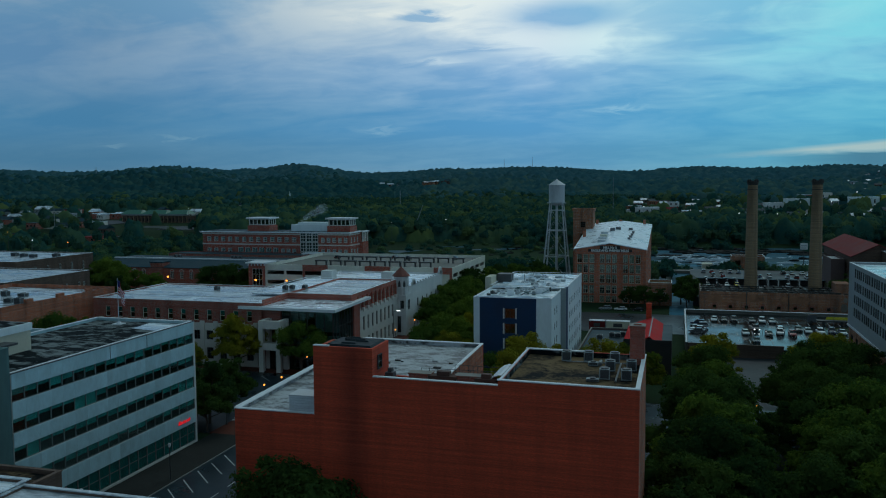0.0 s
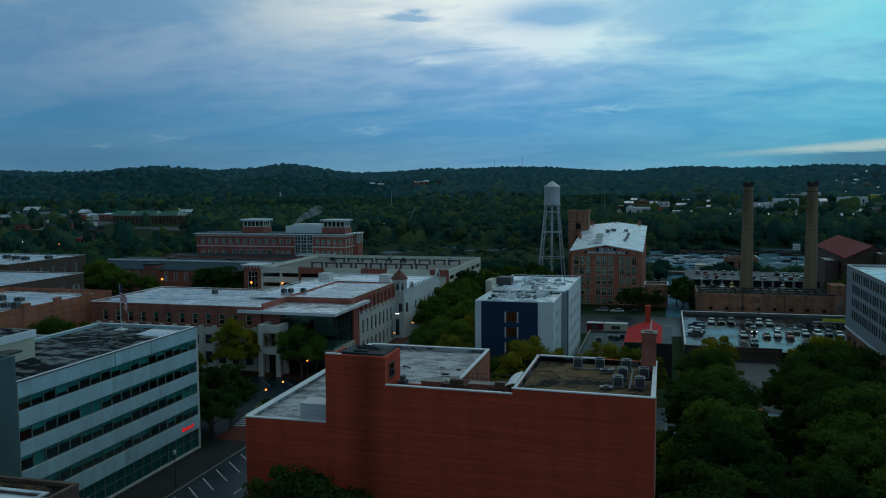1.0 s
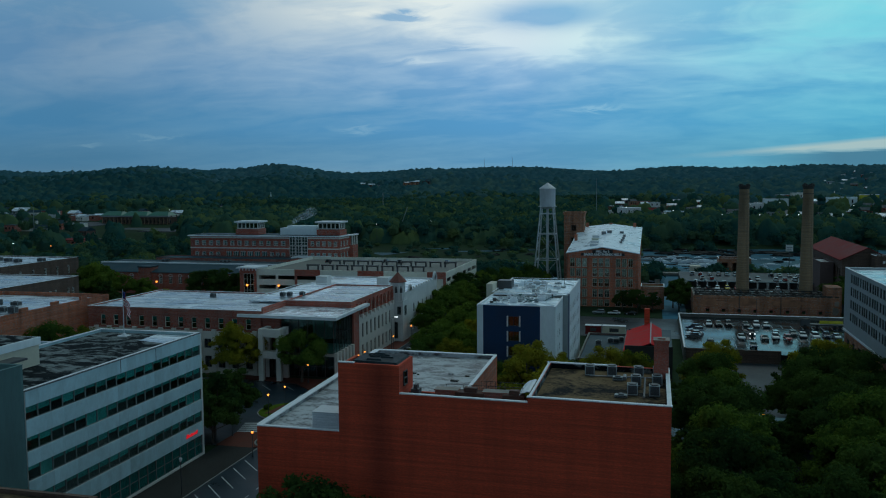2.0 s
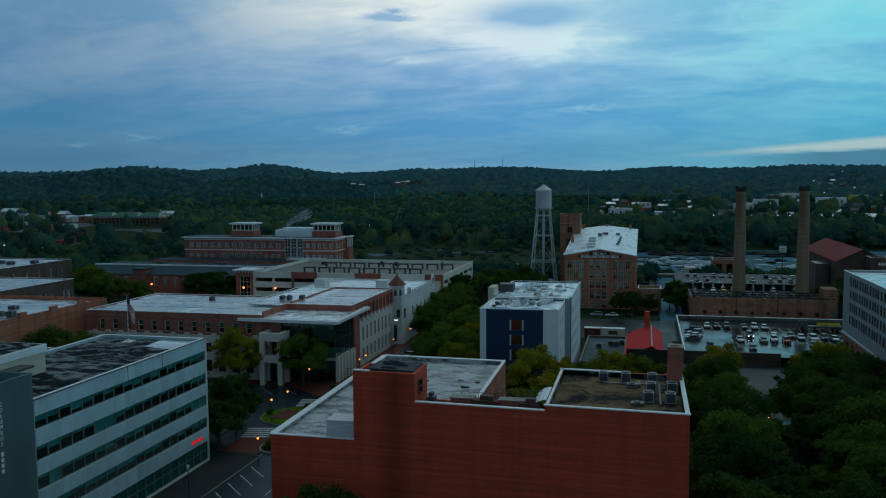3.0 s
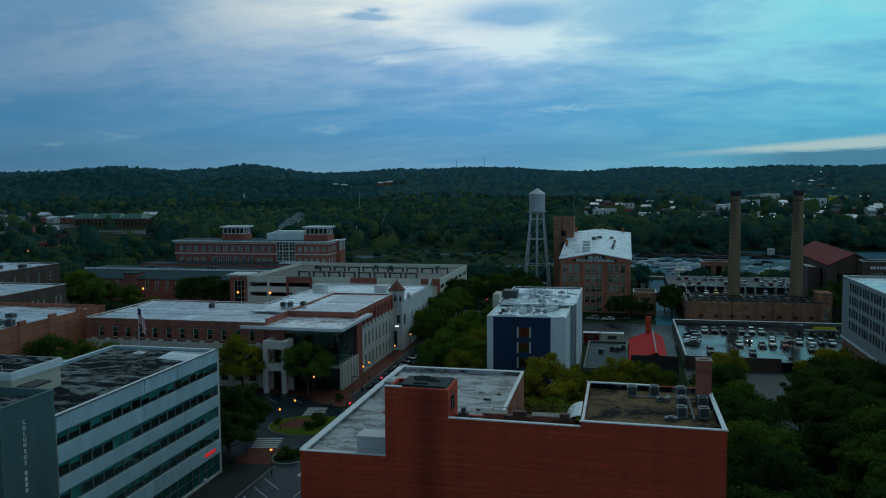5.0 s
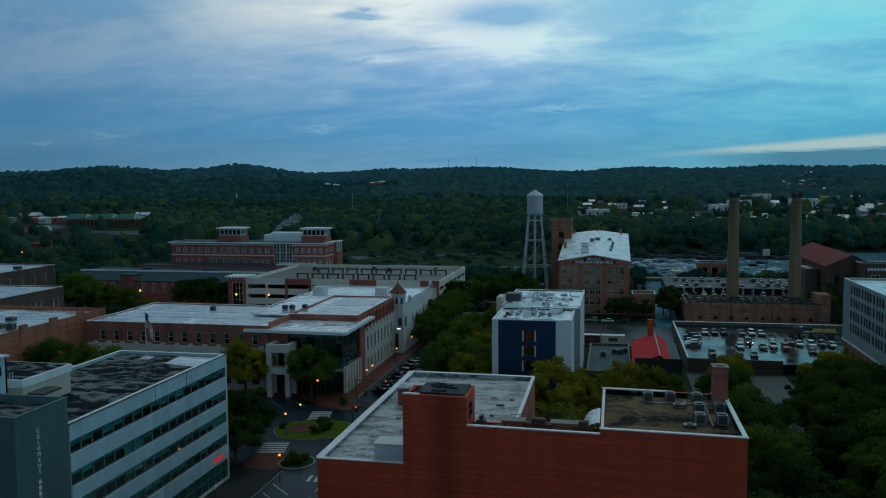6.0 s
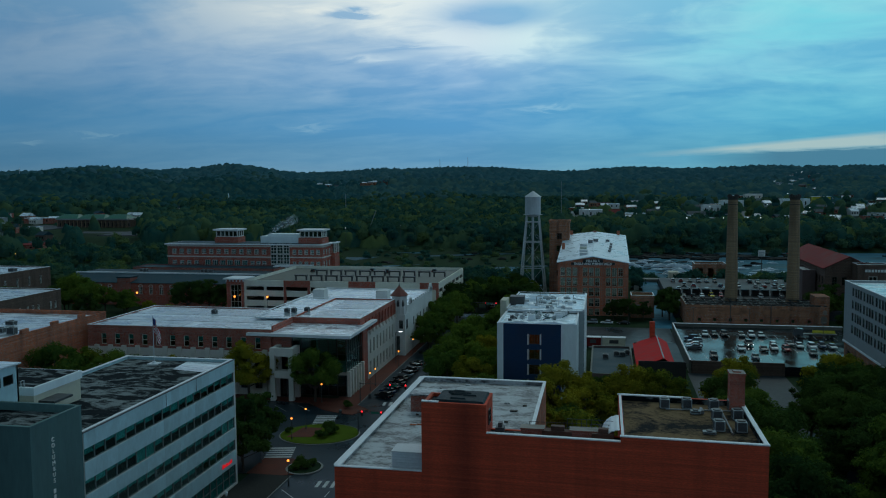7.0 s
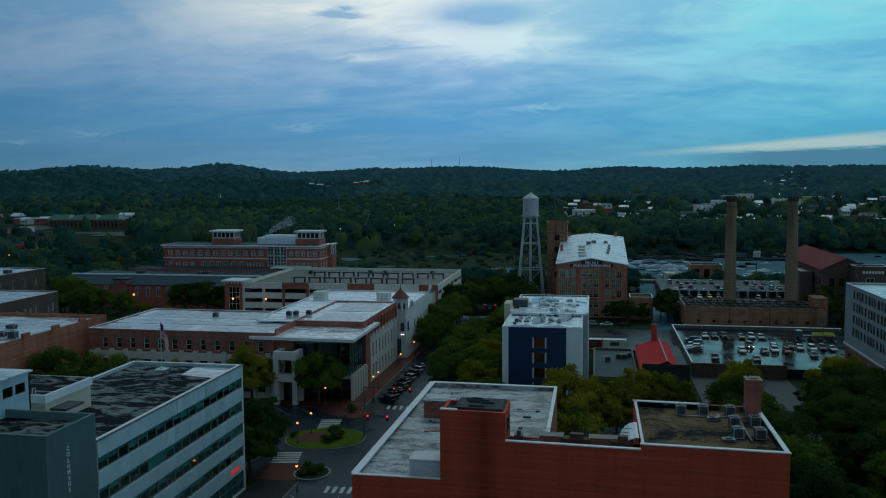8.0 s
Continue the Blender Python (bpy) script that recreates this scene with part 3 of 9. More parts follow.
def window_mesh(w, h, style):
    """Frame with bars, and the pane behind them; x along the wall, y inwards, z up from the sill."""
    key = (round(w, 3), round(h, 3), style)
    if key not in WINDOW_MESHES:
        nx, nz, bar, m_frame, m_pane, blind = style
        g = Geo()
        e = bar
        us = [-w / 2, -w / 2 + e] + [v for k in range(1, nx) for v in (-w / 2 + w * k / nx - bar * 0.4, -w / 2 + w * k / nx + bar * 0.4)] + [w / 2 - e, w / 2]
        zs = [0.0, e] + [v for k in range(1, nz) for v in (h * k / nz - bar * 0.4, h * k / nz + bar * 0.4)] + [h - e, h]
        a, b = len(us), len(zs)
        g.v = [(u, d, z) for d in (-0.05, 0.07) for z in zs for u in us]
        solid = lambda p, q: 0 <= p < a - 1 and 0 <= q < b - 1 and (p % 2 == 0 or q % 2 == 0)
        at = lambda p, q, d: d * a * b + q * a + p
        for q in range(b - 1):
            for p in range(a - 1):
                if not solid(p, q):
                    continue
                g.f += [(at(p, q, 0), at(p + 1, q, 0), at(p + 1, q + 1, 0), at(p, q + 1, 0)), (at(p, q, 1), at(p, q + 1, 1), at(p + 1, q + 1, 1), at(p + 1, q, 1))]
                for (dp, dq), (p0, q0), (p1, q1) in (((0, -1), (p, q), (p + 1, q)), ((1, 0), (p + 1, q), (p + 1, q + 1)), ((0, 1), (p + 1, q + 1), (p, q + 1)), ((-1, 0), (p, q + 1), (p, q))):
                    if not solid(p + dp, q + dq):
                        g.f.append((at(p0, q0, 0), at(p0, q0, 1), at(p1, q1, 1), at(p1, q1, 0)))
        g.s = [0] * len(g.f)
        pane = Geo()
        pane.box(-w / 2 + e * 0.8, w / 2 - e * 0.8, 0.052, 0.066, e * 0.8, h - e * 0.8)
        sheet = None
        if blind:
            lo = h * (1 - blind)
            b = Geo()
            for k in range(4):
                za, zb = lo + (h - e - lo) * k / 4, lo + (h - e - lo) * (k + 1) / 4
                b.box(-w / 2 + e, w / 2 - e, 0.10 + 0.01 * (k % 2), 0.125 + 0.01 * (k % 2), za, zb)
            sheet = b.mesh("blind", M["blind"] if m_pane == "glass_teal" or m_frame == "mullion" else M["frame_tan"])
        WINDOW_MESHES[key] = g.mesh("window", M[m_frame]), pane.mesh("pane", M[m_pane]), sheet
    return WINDOW_MESHES[key]


def windows(parent, side, plane, holes, style, depth=0.14):
    for u0, u1, z0, z1 in holes:
        f, pane, sheet = window_mesh(u1 - u0, z1 - z0, style)
        ob = placed("window", f, parent, at_wall(side, plane, (u0 + u1) / 2, depth, z0), TURNS[side])
        child = new("pane", pane)
        child.parent = ob
        child.visible_shadow = False
        if sheet:
            child = new("blind", sheet)
            child.parent = ob


def grid_holes(first, last, n, w, rows):
    """n openings of width w, evenly from the first centre to the last, in each row (z0, z1)."""
    step = (last - first) / max(1, n - 1)
    return [(first + step * k - w / 2, first + step * k + w / 2, z0, z1) for z0, z1 in rows for k in range(n)]


def flat_roof(parent, x0, x1, y0, y1, z, m, parapet=0.5, cap="coping", wide=0.35, name="roof"):
    g = Geo()
    g.box(x0 + wide - 0.05, x1 - wide + 0.05, y0 + wide - 0.05, y1 - wide + 0.05, z - parapet - 0.3, z - parapet)
    roof = part(name, g, M[m], parent)
    for a, b, c, d in ((x0 - 0.06, x1 + 0.06, y0 - 0.06, y0 + wide), (x0 - 0.06, x1 + 0.06, y1 - wide, y1 + 0.06), (x0 - 0.06, x0 + wide, y0 + wide, y1 - wide), (x1 - wide, x1 + 0.06, y0 + wide, y1 - wide)):
        g = Geo()
        g.box(a, b, c, d, z, z + 0.09)
        part("coping", g, M[cap], parent)
    return roof


def block(parent, x0, x1, y0, y1, z0, z1, m, holes=None, style=None, roof="roof_white", parapet=0.5, cap="coping", depth=0.14, thick=0.35):
    """Four walls with openings and their windows, and a flat roof behind a parapet."""
    holes = holes or {}
    for side, plane, a0, a1 in (("S", y0, x0, x1), ("N", y1, x0, x1), ("E", x1, y0 + thick, y1 - thick), ("W", x0, y0 + thick, y1 - thick)):
        hs = holes.get(side, [])
        wall(parent, side, plane, a0, a1, z0, z1, M[m], hs, thick)
        if style:
            windows(parent, side, plane, hs, style, depth)
    if roof:
        flat_roof(parent, x0, x1, y0, y1, z1, roof, parapet, cap)


def unit(x, y, z, w=1.5, d=1.5, h=1.3, label="grey rooftop air conditioning unit", m="metal", turn=0.0):
    """A rooftop condenser: casing, louvred sides, fan ring on top, feet."""
    ob = thing("air_conditioner", (0, 0, 0), label, "air conditioner", "rooftop units")
    g = Geo()
    g.box(-w / 2 + 0.04, w / 2 - 0.04, -d / 2 + 0.04, d / 2 - 0.04, 0.15, h - 0.06)
    part("casing", g, M["steel_dark" if m == "metal" else m], ob)
    g = Geo()
    for a in (-1, 1):
        for b in (-1, 1):
            g.box(a * (w / 2 - 0.05) - 0.05, a * (w / 2 - 0.05) + 0.05, b * (d / 2 - 0.05) - 0.05, b * (d / 2 - 0.05) + 0.05, 0.15, h - 0.06)
    g.box(-w / 2, w / 2, -d / 2, d / 2, h - 0.06, h)
    g.box(-w / 2, w / 2, -d / 2, d / 2, 0.12, 0.2)
    part("frame", g, M["panel_grey" if m == "metal" else m], ob)
    for s in (-1, 1):
        g = Geo()
        for k in range(5):
            zz = 0.3 + (h - 0.5) * k / 5
            g.box(-w * 0.42, w * 0.42, s * d / 2 - 0.02, s * d / 2 + 0.02, zz, zz + (h - 0.5) / 9)
        part("louvre", g, M["steel_dark" if m == "metal" else "panel_grey"], ob)
        g = Geo()
        g.box(s * w / 2 - 0.02, s * w / 2 + 0.02, -d * 0.40, d * 0.40, 0.3, h - 0.2)
        part("grille", g, M["steel_dark" if m == "metal" else "panel_grey"], ob)
    g = Geo()
    g.tube((0, 0, h), (0, 0, h + 0.12), min(w, d) * 0.42, n=14)
    part("fan_ring", g, M["steel_dark" if m == "metal" else "panel_grey"], ob)
    g = Geo()
    g.box(-w / 2, w / 2, -d * 0.4, -d * 0.25, 0, 0.15)
    g.box(-w / 2, w / 2, d * 0.25, d * 0.4, 0, 0.15)
    part("feet", g, M["steel_dark"], ob)
    ob.matrix_world = pose(x, y, z, 0, 0, turn)
    return ob


def crown_arrays(cores, sides, rings, owner, blades, size, seed, fill=0.90):
    """Lumpy leaf masses (x, y, z, rx, ry, rz) with loose leaf blades over their skin; also gives each face's owner."""
    rng = np.random.default_rng(seed)
    c = np.array(cores, float)
    m = len(c)
    th = 2 * np.pi * np.arange(sides) / sides
    ph = np.linspace(-0.62, 1.45, rings)
    ring = np.stack([np.cos(ph)[:, None] * np.cos(th), np.cos(ph)[:, None] * np.sin(th), np.sin(ph)[:, None] * np.ones(sides)], -1).reshape(-1, 3)
    ring = np.vstack([ring, [[0, 0, 1.02]]])
    k = len(ring)
    wob = fill + (0.34 if fill > 0.8 else 0.5) * (rng.random((m, k)) - 0.5)
    core_v = c[:, None, :3] + ring[None] * c[:, None, 3:] * wob[..., None]
    quads = []
    for r in range(rings - 1):
        for i in range(sides):
            q = (i + 1) % sides
            quads.append((r * sides + i, r * sides + q, (r + 1) * sides + q, (r + 1) * sides + i))
    tips = [((rings - 1) * sides + i, (rings - 1) * sides + (i + 1) % sides, k - 1) for i in range(sides)]
    base = (np.arange(m) * k)[:, None, None]
    fq = (np.array(quads)[None] + base).reshape(-1)
    ft = (np.array(tips)[None] + base).reshape(-1)
    n = blades
    w = c[:, 3] ** 2
    pick = rng.choice(m, n, p=w / w.sum())
    d = rng.normal(size=(n, 3))
    d /= np.linalg.norm(d, axis=1)[:, None]
    d[:, 2] = np.where(d[:, 2] < -0.4, -d[:, 2], d[:, 2])
    p = c[pick, :3] + d * c[pick, 3:] * (fill - 0.06 + (0.36 if fill > 0.8 else 0.5) * rng.random((n, 1)))
    nn = d + np.array((0, 0, 0.4)) + 0.6 * rng.normal(size=(n, 3))
    a = rng.normal(size=(n, 3))
    a -= nn * ((a * nn).sum(1) / (nn * nn).sum(1))[:, None]
    a /= np.linalg.norm(a, axis=1)[:, None]
    b = np.cross(nn, a)
    b /= np.linalg.norm(b, axis=1)[:, None]
    s = (np.broadcast_to(size, (m,))[pick] * (0.6 + 0.8 * rng.random(n)))[:, None]
    blade_v = np.stack([p - a * s - b * s * 0.4, p + a * s * 0.9 - b * s * 0.5, p + b * s], 1).reshape(-1, 3)
    verts = np.vstack([core_v.reshape(-1, 3), blade_v]).astype(np.float32)
    fb = np.arange(m * k, m * k + n * 3)
    loops = np.concatenate([fq, ft, fb]).astype(np.int32)
    nq, nt = len(fq) // 4, len(ft) // 3 + n
    starts = np.concatenate([np.arange(nq) * 4, nq * 4 + np.arange(nt) * 3]).astype(np.int32)
    owner = np.asarray(owner)
    face_owner = np.concatenate([np.repeat(owner, len(quads)), np.repeat(owner, len(tips)), owner[pick]])
    soft = np.concatenate([np.ones(nq + len(ft) // 3, bool), np.zeros(n, bool)])
    return verts, loops, starts, face_owner, soft


def crown_mesh(name, m, arrays, tones=None):
    verts, loops, starts, face_owner, soft = arrays
    me = bpy.data.meshes.new(name)
    me.vertices.add(len(verts))
    me.vertices.foreach_set("co", verts.ravel())
    me.loops.add(len(loops))
    me.loops.foreach_set("vertex_index", loops)
    me.polygons.add(len(starts))
    me.polygons.foreach_set("loop_start", starts)
    me.update(calc_edges=True)
    me.polygons.foreach_set("use_smooth", soft & (tones is None))
    if tones is not None:
        tone = me.attributes.new("tone", "FLOAT", "FACE")
        tone.data.foreach_set("value", np.asarray(tones)[face_owner].astype(np.float32))
    me.materials.append(m)
    return me


def leaf_mesh(name, m, clumps, count, size, seed):
    return crown_mesh(name, m, crown_arrays(clumps, 6, 4, range(len(clumps)), count, size, seed, 0.64))


def tree_model(name, height, spread, leaf, seed, count=3600, size=0.34, label="", category="tree", bare=0.22):
    """A broadleaf tree: tapered trunk that forks into limbs, and a crown of leaf clumps."""
    rng = random.Random(seed)
    ob = thing(name, (0, 0, 0), label, category, "street trees")
    g = Geo()
    base = height * bare
    bend = Vector((rng.uniform(-0.3, 0.3), rng.uniform(-0.3, 0.3), base))
    g.tube((0, 0, -0.2), bend, height * 0.028, height * 0.021, 9)
    top = Vector((rng.uniform(-0.6, 0.6), rng.uniform(-0.6, 0.6), height * 0.8))
    g.tube(bend, top, height * 0.021, height * 0.006, 7)
    clumps = [(top.x, top.y, height * 0.82, spread * 0.36, spread * 0.36, height * 0.17)]
    for k in range(11):
        w = 2 * math.pi * k / 11 * 2.6 + rng.uniform(-0.4, 0.4)
        lift = rng.uniform(0.30, 0.74)
        out = spread * rng.uniform(0.42, 0.72) * (1.15 - 0.6 * abs(lift - 0.45))
        end = Vector((math.cos(w) * out, math.sin(w) * out, height * lift))
        start = bend.lerp(top, max(0.0, (lift - 0.35)) * 0.9)
        g.tube(start, end, height * 0.011, height * 0.004, 5)
        r = spread * rng.uniform(0.24, 0.40)
        clumps.append((end.x, end.y, end.z + 0.3, r, r, r * rng.uniform(0.65, 0.95)))
    for k in range(46):
        w, q = rng.uniform(0, 6.28), rng.uniform(0.15, 0.95)
        r = spread * rng.uniform(0.09, 0.20)
        clumps.append((math.cos(w) * spread * q, math.sin(w) * spread * q, height * (rng.uniform(0.36, 0.97) if q < 0.5 else rng.uniform(0.32, 0.72)), r, r, r * 0.8))
    part("trunk", g, M["bark"], ob)
    crown = new("crown", leaf_mesh("crown", M[leaf], clumps, count, size, seed))
    crown.parent = ob
    return ob

# ---- the land: flat town, river valley, wooded hills to the horizon ----
HILLS = [(-34.6, 2300, 4.8, 31), (-43.5, 2400, 2.4, 16), (-25.2, 2600, 3.0, 29), (-15.8, 2700, 2.4, 12), (-9.8, 3000, 3.6, 12), (0.0, 3000, 4.0, 6), (8.5, 2900, 4.0, 7), (14.5, 2800, 4.5, 6), (-52, 2700, 5, 20)]

RIDGES = [(1290, 5), (1580, 9), (1860, 11), (2160, 12), (2480, 12)]


def land(x, y):
    """Height of the ground."""
    d = math.hypot(x, y)
    az = math.degrees(math.atan2(x, max(y, 1.0))) + 0.0
    z = 0.0
    if y > 380:
        s = min(1.0, (y - 380) / 120)
        z -= 9.0 * s * s * (3 - 2 * s)
        s = min(1.0, max(0.0, (y - 640 - 0.06 * x) / 90))
        z += 9.5 * s * s * (3 - 2 * s)
        if x < -10 and 480 < y < 700:
            k = min(1.0, (-10 - x) / 40) * min(1.0, (y - 480) / 30) * min(1.0, (700 - y) / 30)
            z = z * (1 - k) + k * (-4.95 + 1.1 * noise.noise(Vector((x * 0.021, y * 0.034, 3.0))))
    if y > 400 and d > 760:
        s = min(1.0, (d - 760) / 2150)
        z += 70 * (0.12 * s + 0.88 * s ** 2.3)
        for a, r, w, h in HILLS:
            z += 1.25 * h * math.exp(-(((az - a) / w) ** 2) - ((d - r) / 550) ** 2)
        z += 5.0 * s * noise.noise(Vector((x * 0.004, y * 0.004, 0))) * 2
        # low wooded ridges, one behind the other
        for k, (r, h) in enumerate(RIDGES):
            r += 130 * noise.noise(Vector((az * 0.09, k * 7.3, 2.0)))
            h *= max(0.0, 0.75 + 1.3 * noise.noise(Vector((az * 0.13, k * 3.1, 9.0))))
            z += h * math.exp(-((d - r) / 85) ** 2)
        if d > 3300:
            z -= 0.05 * (d - 3300)
    return z


def spaced(a, b, n, power, mid):
    return [mid + (a - mid) * (1 - k / n) ** power for k in range(n)] + [mid + (b - mid) * (k / n) ** power for k in range(n + 1)]


g = Geo()
xs, ys = spaced(-4300, 4300, 62, 1.6, -40), [-900, -500, -200, 0, 120, 240, 340, 380] + [400 + 4300 * (k / 105) ** 1.5 for k in range(106)]
for yy in ys:
    for xx in xs:
        g.v.append((xx, yy, land(xx, yy)))
nx = len(xs)
for j in range(len(ys) - 1):
    for i in range(nx - 1):
        q = j * nx + i
        g.f.append((q, q + 1, q + nx + 1, q + nx))
        g.s.append(0)
g.smooth = True
structure("ground", g, M["earth"], "dark rough ground of town, river banks and hills", "ground")

# river with standing waves, rocks and white water
g = Geo()
for k in range(24):
    x0, x1 = -900 + 75 * k, -825 + 75 * k
    g.poly((x0, 455, -5.2), (x1, 455, -5.2), (x1, 735, -5.2), (x0, 735, -5.2))
structure("water", g, M["water"], "broad dark river with the sky's blue painted into its colour", "water")
rng = random.Random(4)
rock = Geo()
for k in range(120):
    xx, yy = rng.uniform(-180, 190), rng.uniform(520, 690)
    if xx > -15 and k % 3:
        continue
    r = rng.uniform(0.8, 4.5)
    n = 7
    ring = [(xx + r * rng.uniform(0.7, 1.2) * math.cos(6.283 * i / n), yy + 0.6 * r * rng.uniform(0.7, 1.2) * math.sin(6.283 * i / n)) for i in range(n)]
    rock.prism(ring, -6.0, [-5.2 + rng.uniform(0.2, 0.35 * r + 0.2) for _ in range(n)])
for k in range(52):
    xx, yy = rng.uniform(-14, 46), rng.uniform(520, 612)
    r, n = rng.uniform(1.5, 6.0), 8
    ring = [(xx + r * rng.uniform(0.7, 1.2) * math.cos(6.283 * i / n), yy + 0.4 * r * rng.uniform(0.7, 1.2) * math.sin(6.283 * i / n)) for i in range(n)]
    rock.prism(ring, -6.0, [-5.2 + rng.uniform(0.05, 0.5) for _ in range(n)])
for k in range(70):
    xx, yy = rng.uniform(-14, 130), rng.uniform(616, 672)
    r, n = rng.uniform(3.0, 9.0), 8
    ring = [(xx + r * rng.uniform(0.7, 1.2) * math.cos(6.283 * i / n), yy + 0.5 * r * rng.uniform(0.7, 1.2) * math.sin(6.283 * i / n)) for i in range(n)]
    rock.prism(ring, -6.0, [-5.2 + rng.uniform(0.2, 1.6) for _ in range(n)])
tagged(new("river_rocks", rock.mesh("river_rocks", M["rock"])), "low dark rocks breaking the river's surface", "rocks", kind="stuff")
foam = Geo()


def crest(x, y, length, height, bow):
    """One breaking wave: a thin curved ridge of white water that tapers to both ends."""
    n = 9
    front, back, tops = [], [], []
    for i in range(n):
        f = i / (n - 1) * 2 - 1
        w = 0.25 + 1.3 * (1 - f * f)
        cx, cy = x + f * length / 2, y + bow * f * f
        front.append((cx, cy - w))
        back.append((cx, cy + w))
        tops.append(-5.15 + 1.7 * height * (1 - f * f) * rng.uniform(0.45, 1.0))
    foam.prism(front + back[::-1], -5.3, tops + tops[::-1])


for x, y, length, height, bow in ((4, 590, 12, 1.0, 4), (9, 572, 9, 1.3, -5), (16, 566, 14, 1.5, -3), (26, 568, 17, 1.5, 3), (33, 561, 12, 1.3, -2), (22, 552, 16, 0.8, 2), (36, 552, 10, 0.7, 2), (-2, 578, 8, 1.2, -3), (1, 562, 7, 1.0, 3), (12, 548, 9, 0.6, 2), (25, 532, 13, 1.5, 1), (19, 531, 8, 1.0, -1), (8, 604, 14, 0.8, 3), (66, 560, 12, 0.6, 2), (78, 549, 14, 0.5, 2), (88, 538, 12, 0.5, -2), (72, 534, 11, 0.5, 2), (84, 556, 9, 0.6, -2)):
    crest(x, y, length, height, bow)
for k in range(46):
    crest(rng.uniform(-14, 96), rng.uniform(520, 606), rng.uniform(2, 8), rng.uniform(0.2, 0.6), rng.uniform(-2, 2))
tagged(new("white_water", foam.mesh("white_water", M["foam"])), "streaks of white water over the rapids", "rapids", kind="stuff")

# ---- streets ----
def sheet(name, rects, m, z, label, category, z0=-0.05):
    g = Geo()
    for x0, x1, y0, y1 in rects:
        g.box(x0, x1, y0, y1, z0, z)
    return structure(name, g, M[m], label, category)


sheet("road", [(-77.5, -55.0, -60, 322), (-260, -77.5, 136, 187), (-55.0, 120, 134, 178), (-55.0, 2.4, 262, 300), (-200, -77.5, 284, 299)], "asphalt", 0.03, "wet asphalt street", "road")
sheet("wet_yard", [(2, 27, 178.02, 230.4)], "asphalt_rough", 0.03, "wet open yard below the parking lot", "road")
sheet("side_street", [(2.0, 27.0, -60, 133.98)], "asphalt_damp", 0.03, "dark damp side street below the parking lot", "road")
sheet("mill_race", [(-2.5, 6.0, 300.02, 470)], "water", 0.03, "narrow dark mill race beside the mill", "water")
PAVES = [(-83.3, -75.6, 60, 136), (-55, -51.7, 60, 134), (-3.0, 2.0, 60, 134), (-84, -77.5, 184, 262), (-55, -46, 182, 262)]
for k, (a, b, c, d) in enumerate(PAVES):
    g = Geo()
    g.box(a, b, c, d, -0.05, 0.15)
    structure("pavement_%d" % (k + 1), g, M["pavement" if k < 3 else "paving"], "paved footway beside the street", "pavement")
    g = Geo()
    e = b if k in (0, 3) else a
    s = 1 if k in (0, 3) else -1
    g.box(min(e, e + s * 0.18), max(e, e + s * 0.18), c, d, -0.05, 0.17)
    structure("kerb_%d" % (k + 1), g, M["kerb"], "pale concrete kerb along the footway", "kerb")
# forecourt of the civic building, paved in red brick
g = Geo()
g.prism([(-150, 186), (-103, 185.3), (-89.5, 183.8), (-84, 178.6), (-80, 176.8), (-76.3, 175.8), (-73.8, 180.5), (-77.5, 184), (-84, 189), (-150, 189)], -0.05, 0.14)
structure("forecourt", g, M["paving"], "red brick forecourt with pale edging", "pavement")


g = Geo()
g.prism([(-84, 136), (-77.3, 136), (-74.0, 137.5), (-74.0, 143.5), (-78.5, 145.0), (-84, 144.5)], -0.05, 0.15)
structure("corner_plaza", g, M["paving"], "red brick corner plaza at the crossing", "pavement")


def ring(cx, cy, rx, ry, n, a=0.0, b=2 * math.pi, lean=0.0):
    pts = []
    for k in range(n):
        w = a + (b - a) * k / n
        u, v = rx * math.cos(w), ry * math.sin(w)
        pts.append((cx + u * math.cos(lean) - v * math.sin(lean), cy + u * math.sin(lean) + v * math.cos(lean)))
    return pts


# planted island in the crossing
isle = thing("traffic_island", (-78.5, 158.5, 0), "oval traffic island with grass, brick paving and a planting bed", "traffic island")
g = Geo()
g.prism(ring(-78.7, 160.8, 8.4, 7.2, 40, lean=0.25), -0.05, 0.16)
part("kerb", g, M["kerb"], isle, "pale concrete kerb")
g = Geo()
g.prism(ring(-78.7, 160.8, 8.15, 6.95, 40, lean=0.25), 0.1, 0.24)
part("lawn", g, M["lawn"], isle, "bright mown grass")
g = Geo()
g.prism([(-84.6, 157.2), (-79.6, 158.0), (-79.4, 164.6), (-83.6, 164.2)], 0.2, 0.28)
part("paving", g, M["paving"], isle, "red brick paving")
corner = thing("planted_corner", (-76, 141, 0), "kerbed corner bed with dark shrubs", "planter")
g = Geo()
g.prism(ring(-74.6, 140.6, 3.4, 3.8, 30), -0.05, 0.2)
part("kerb", g, M["kerb"], corner)
g = Geo()
g.prism(ring(-74.6, 140.6, 3.0, 3.4, 30), 0.1, 0.27)
part("soil", g, M["earth"], corner)


def crosswalk(x, y, n, w, l, step, turn, label="white zebra crossing stripes on wet asphalt"):
    ob = thing("crosswalk", (0, 0, 0), label, "crosswalk", "zebra crossings", "structure")
    g = Geo()
    g.box(-w / 2, w / 2, -l / 2, l / 2, 0, 0.012)
    me = g.mesh("stripe", M["paint"])
    for k in range(n):
        s = new("stripe", me)
        s.parent = ob
        s.matrix_basis = pose((k - (n - 1) / 2) * step, 0, 0)
    ob.matrix_world = pose(x, y, 0.034, 0, 0, turn)


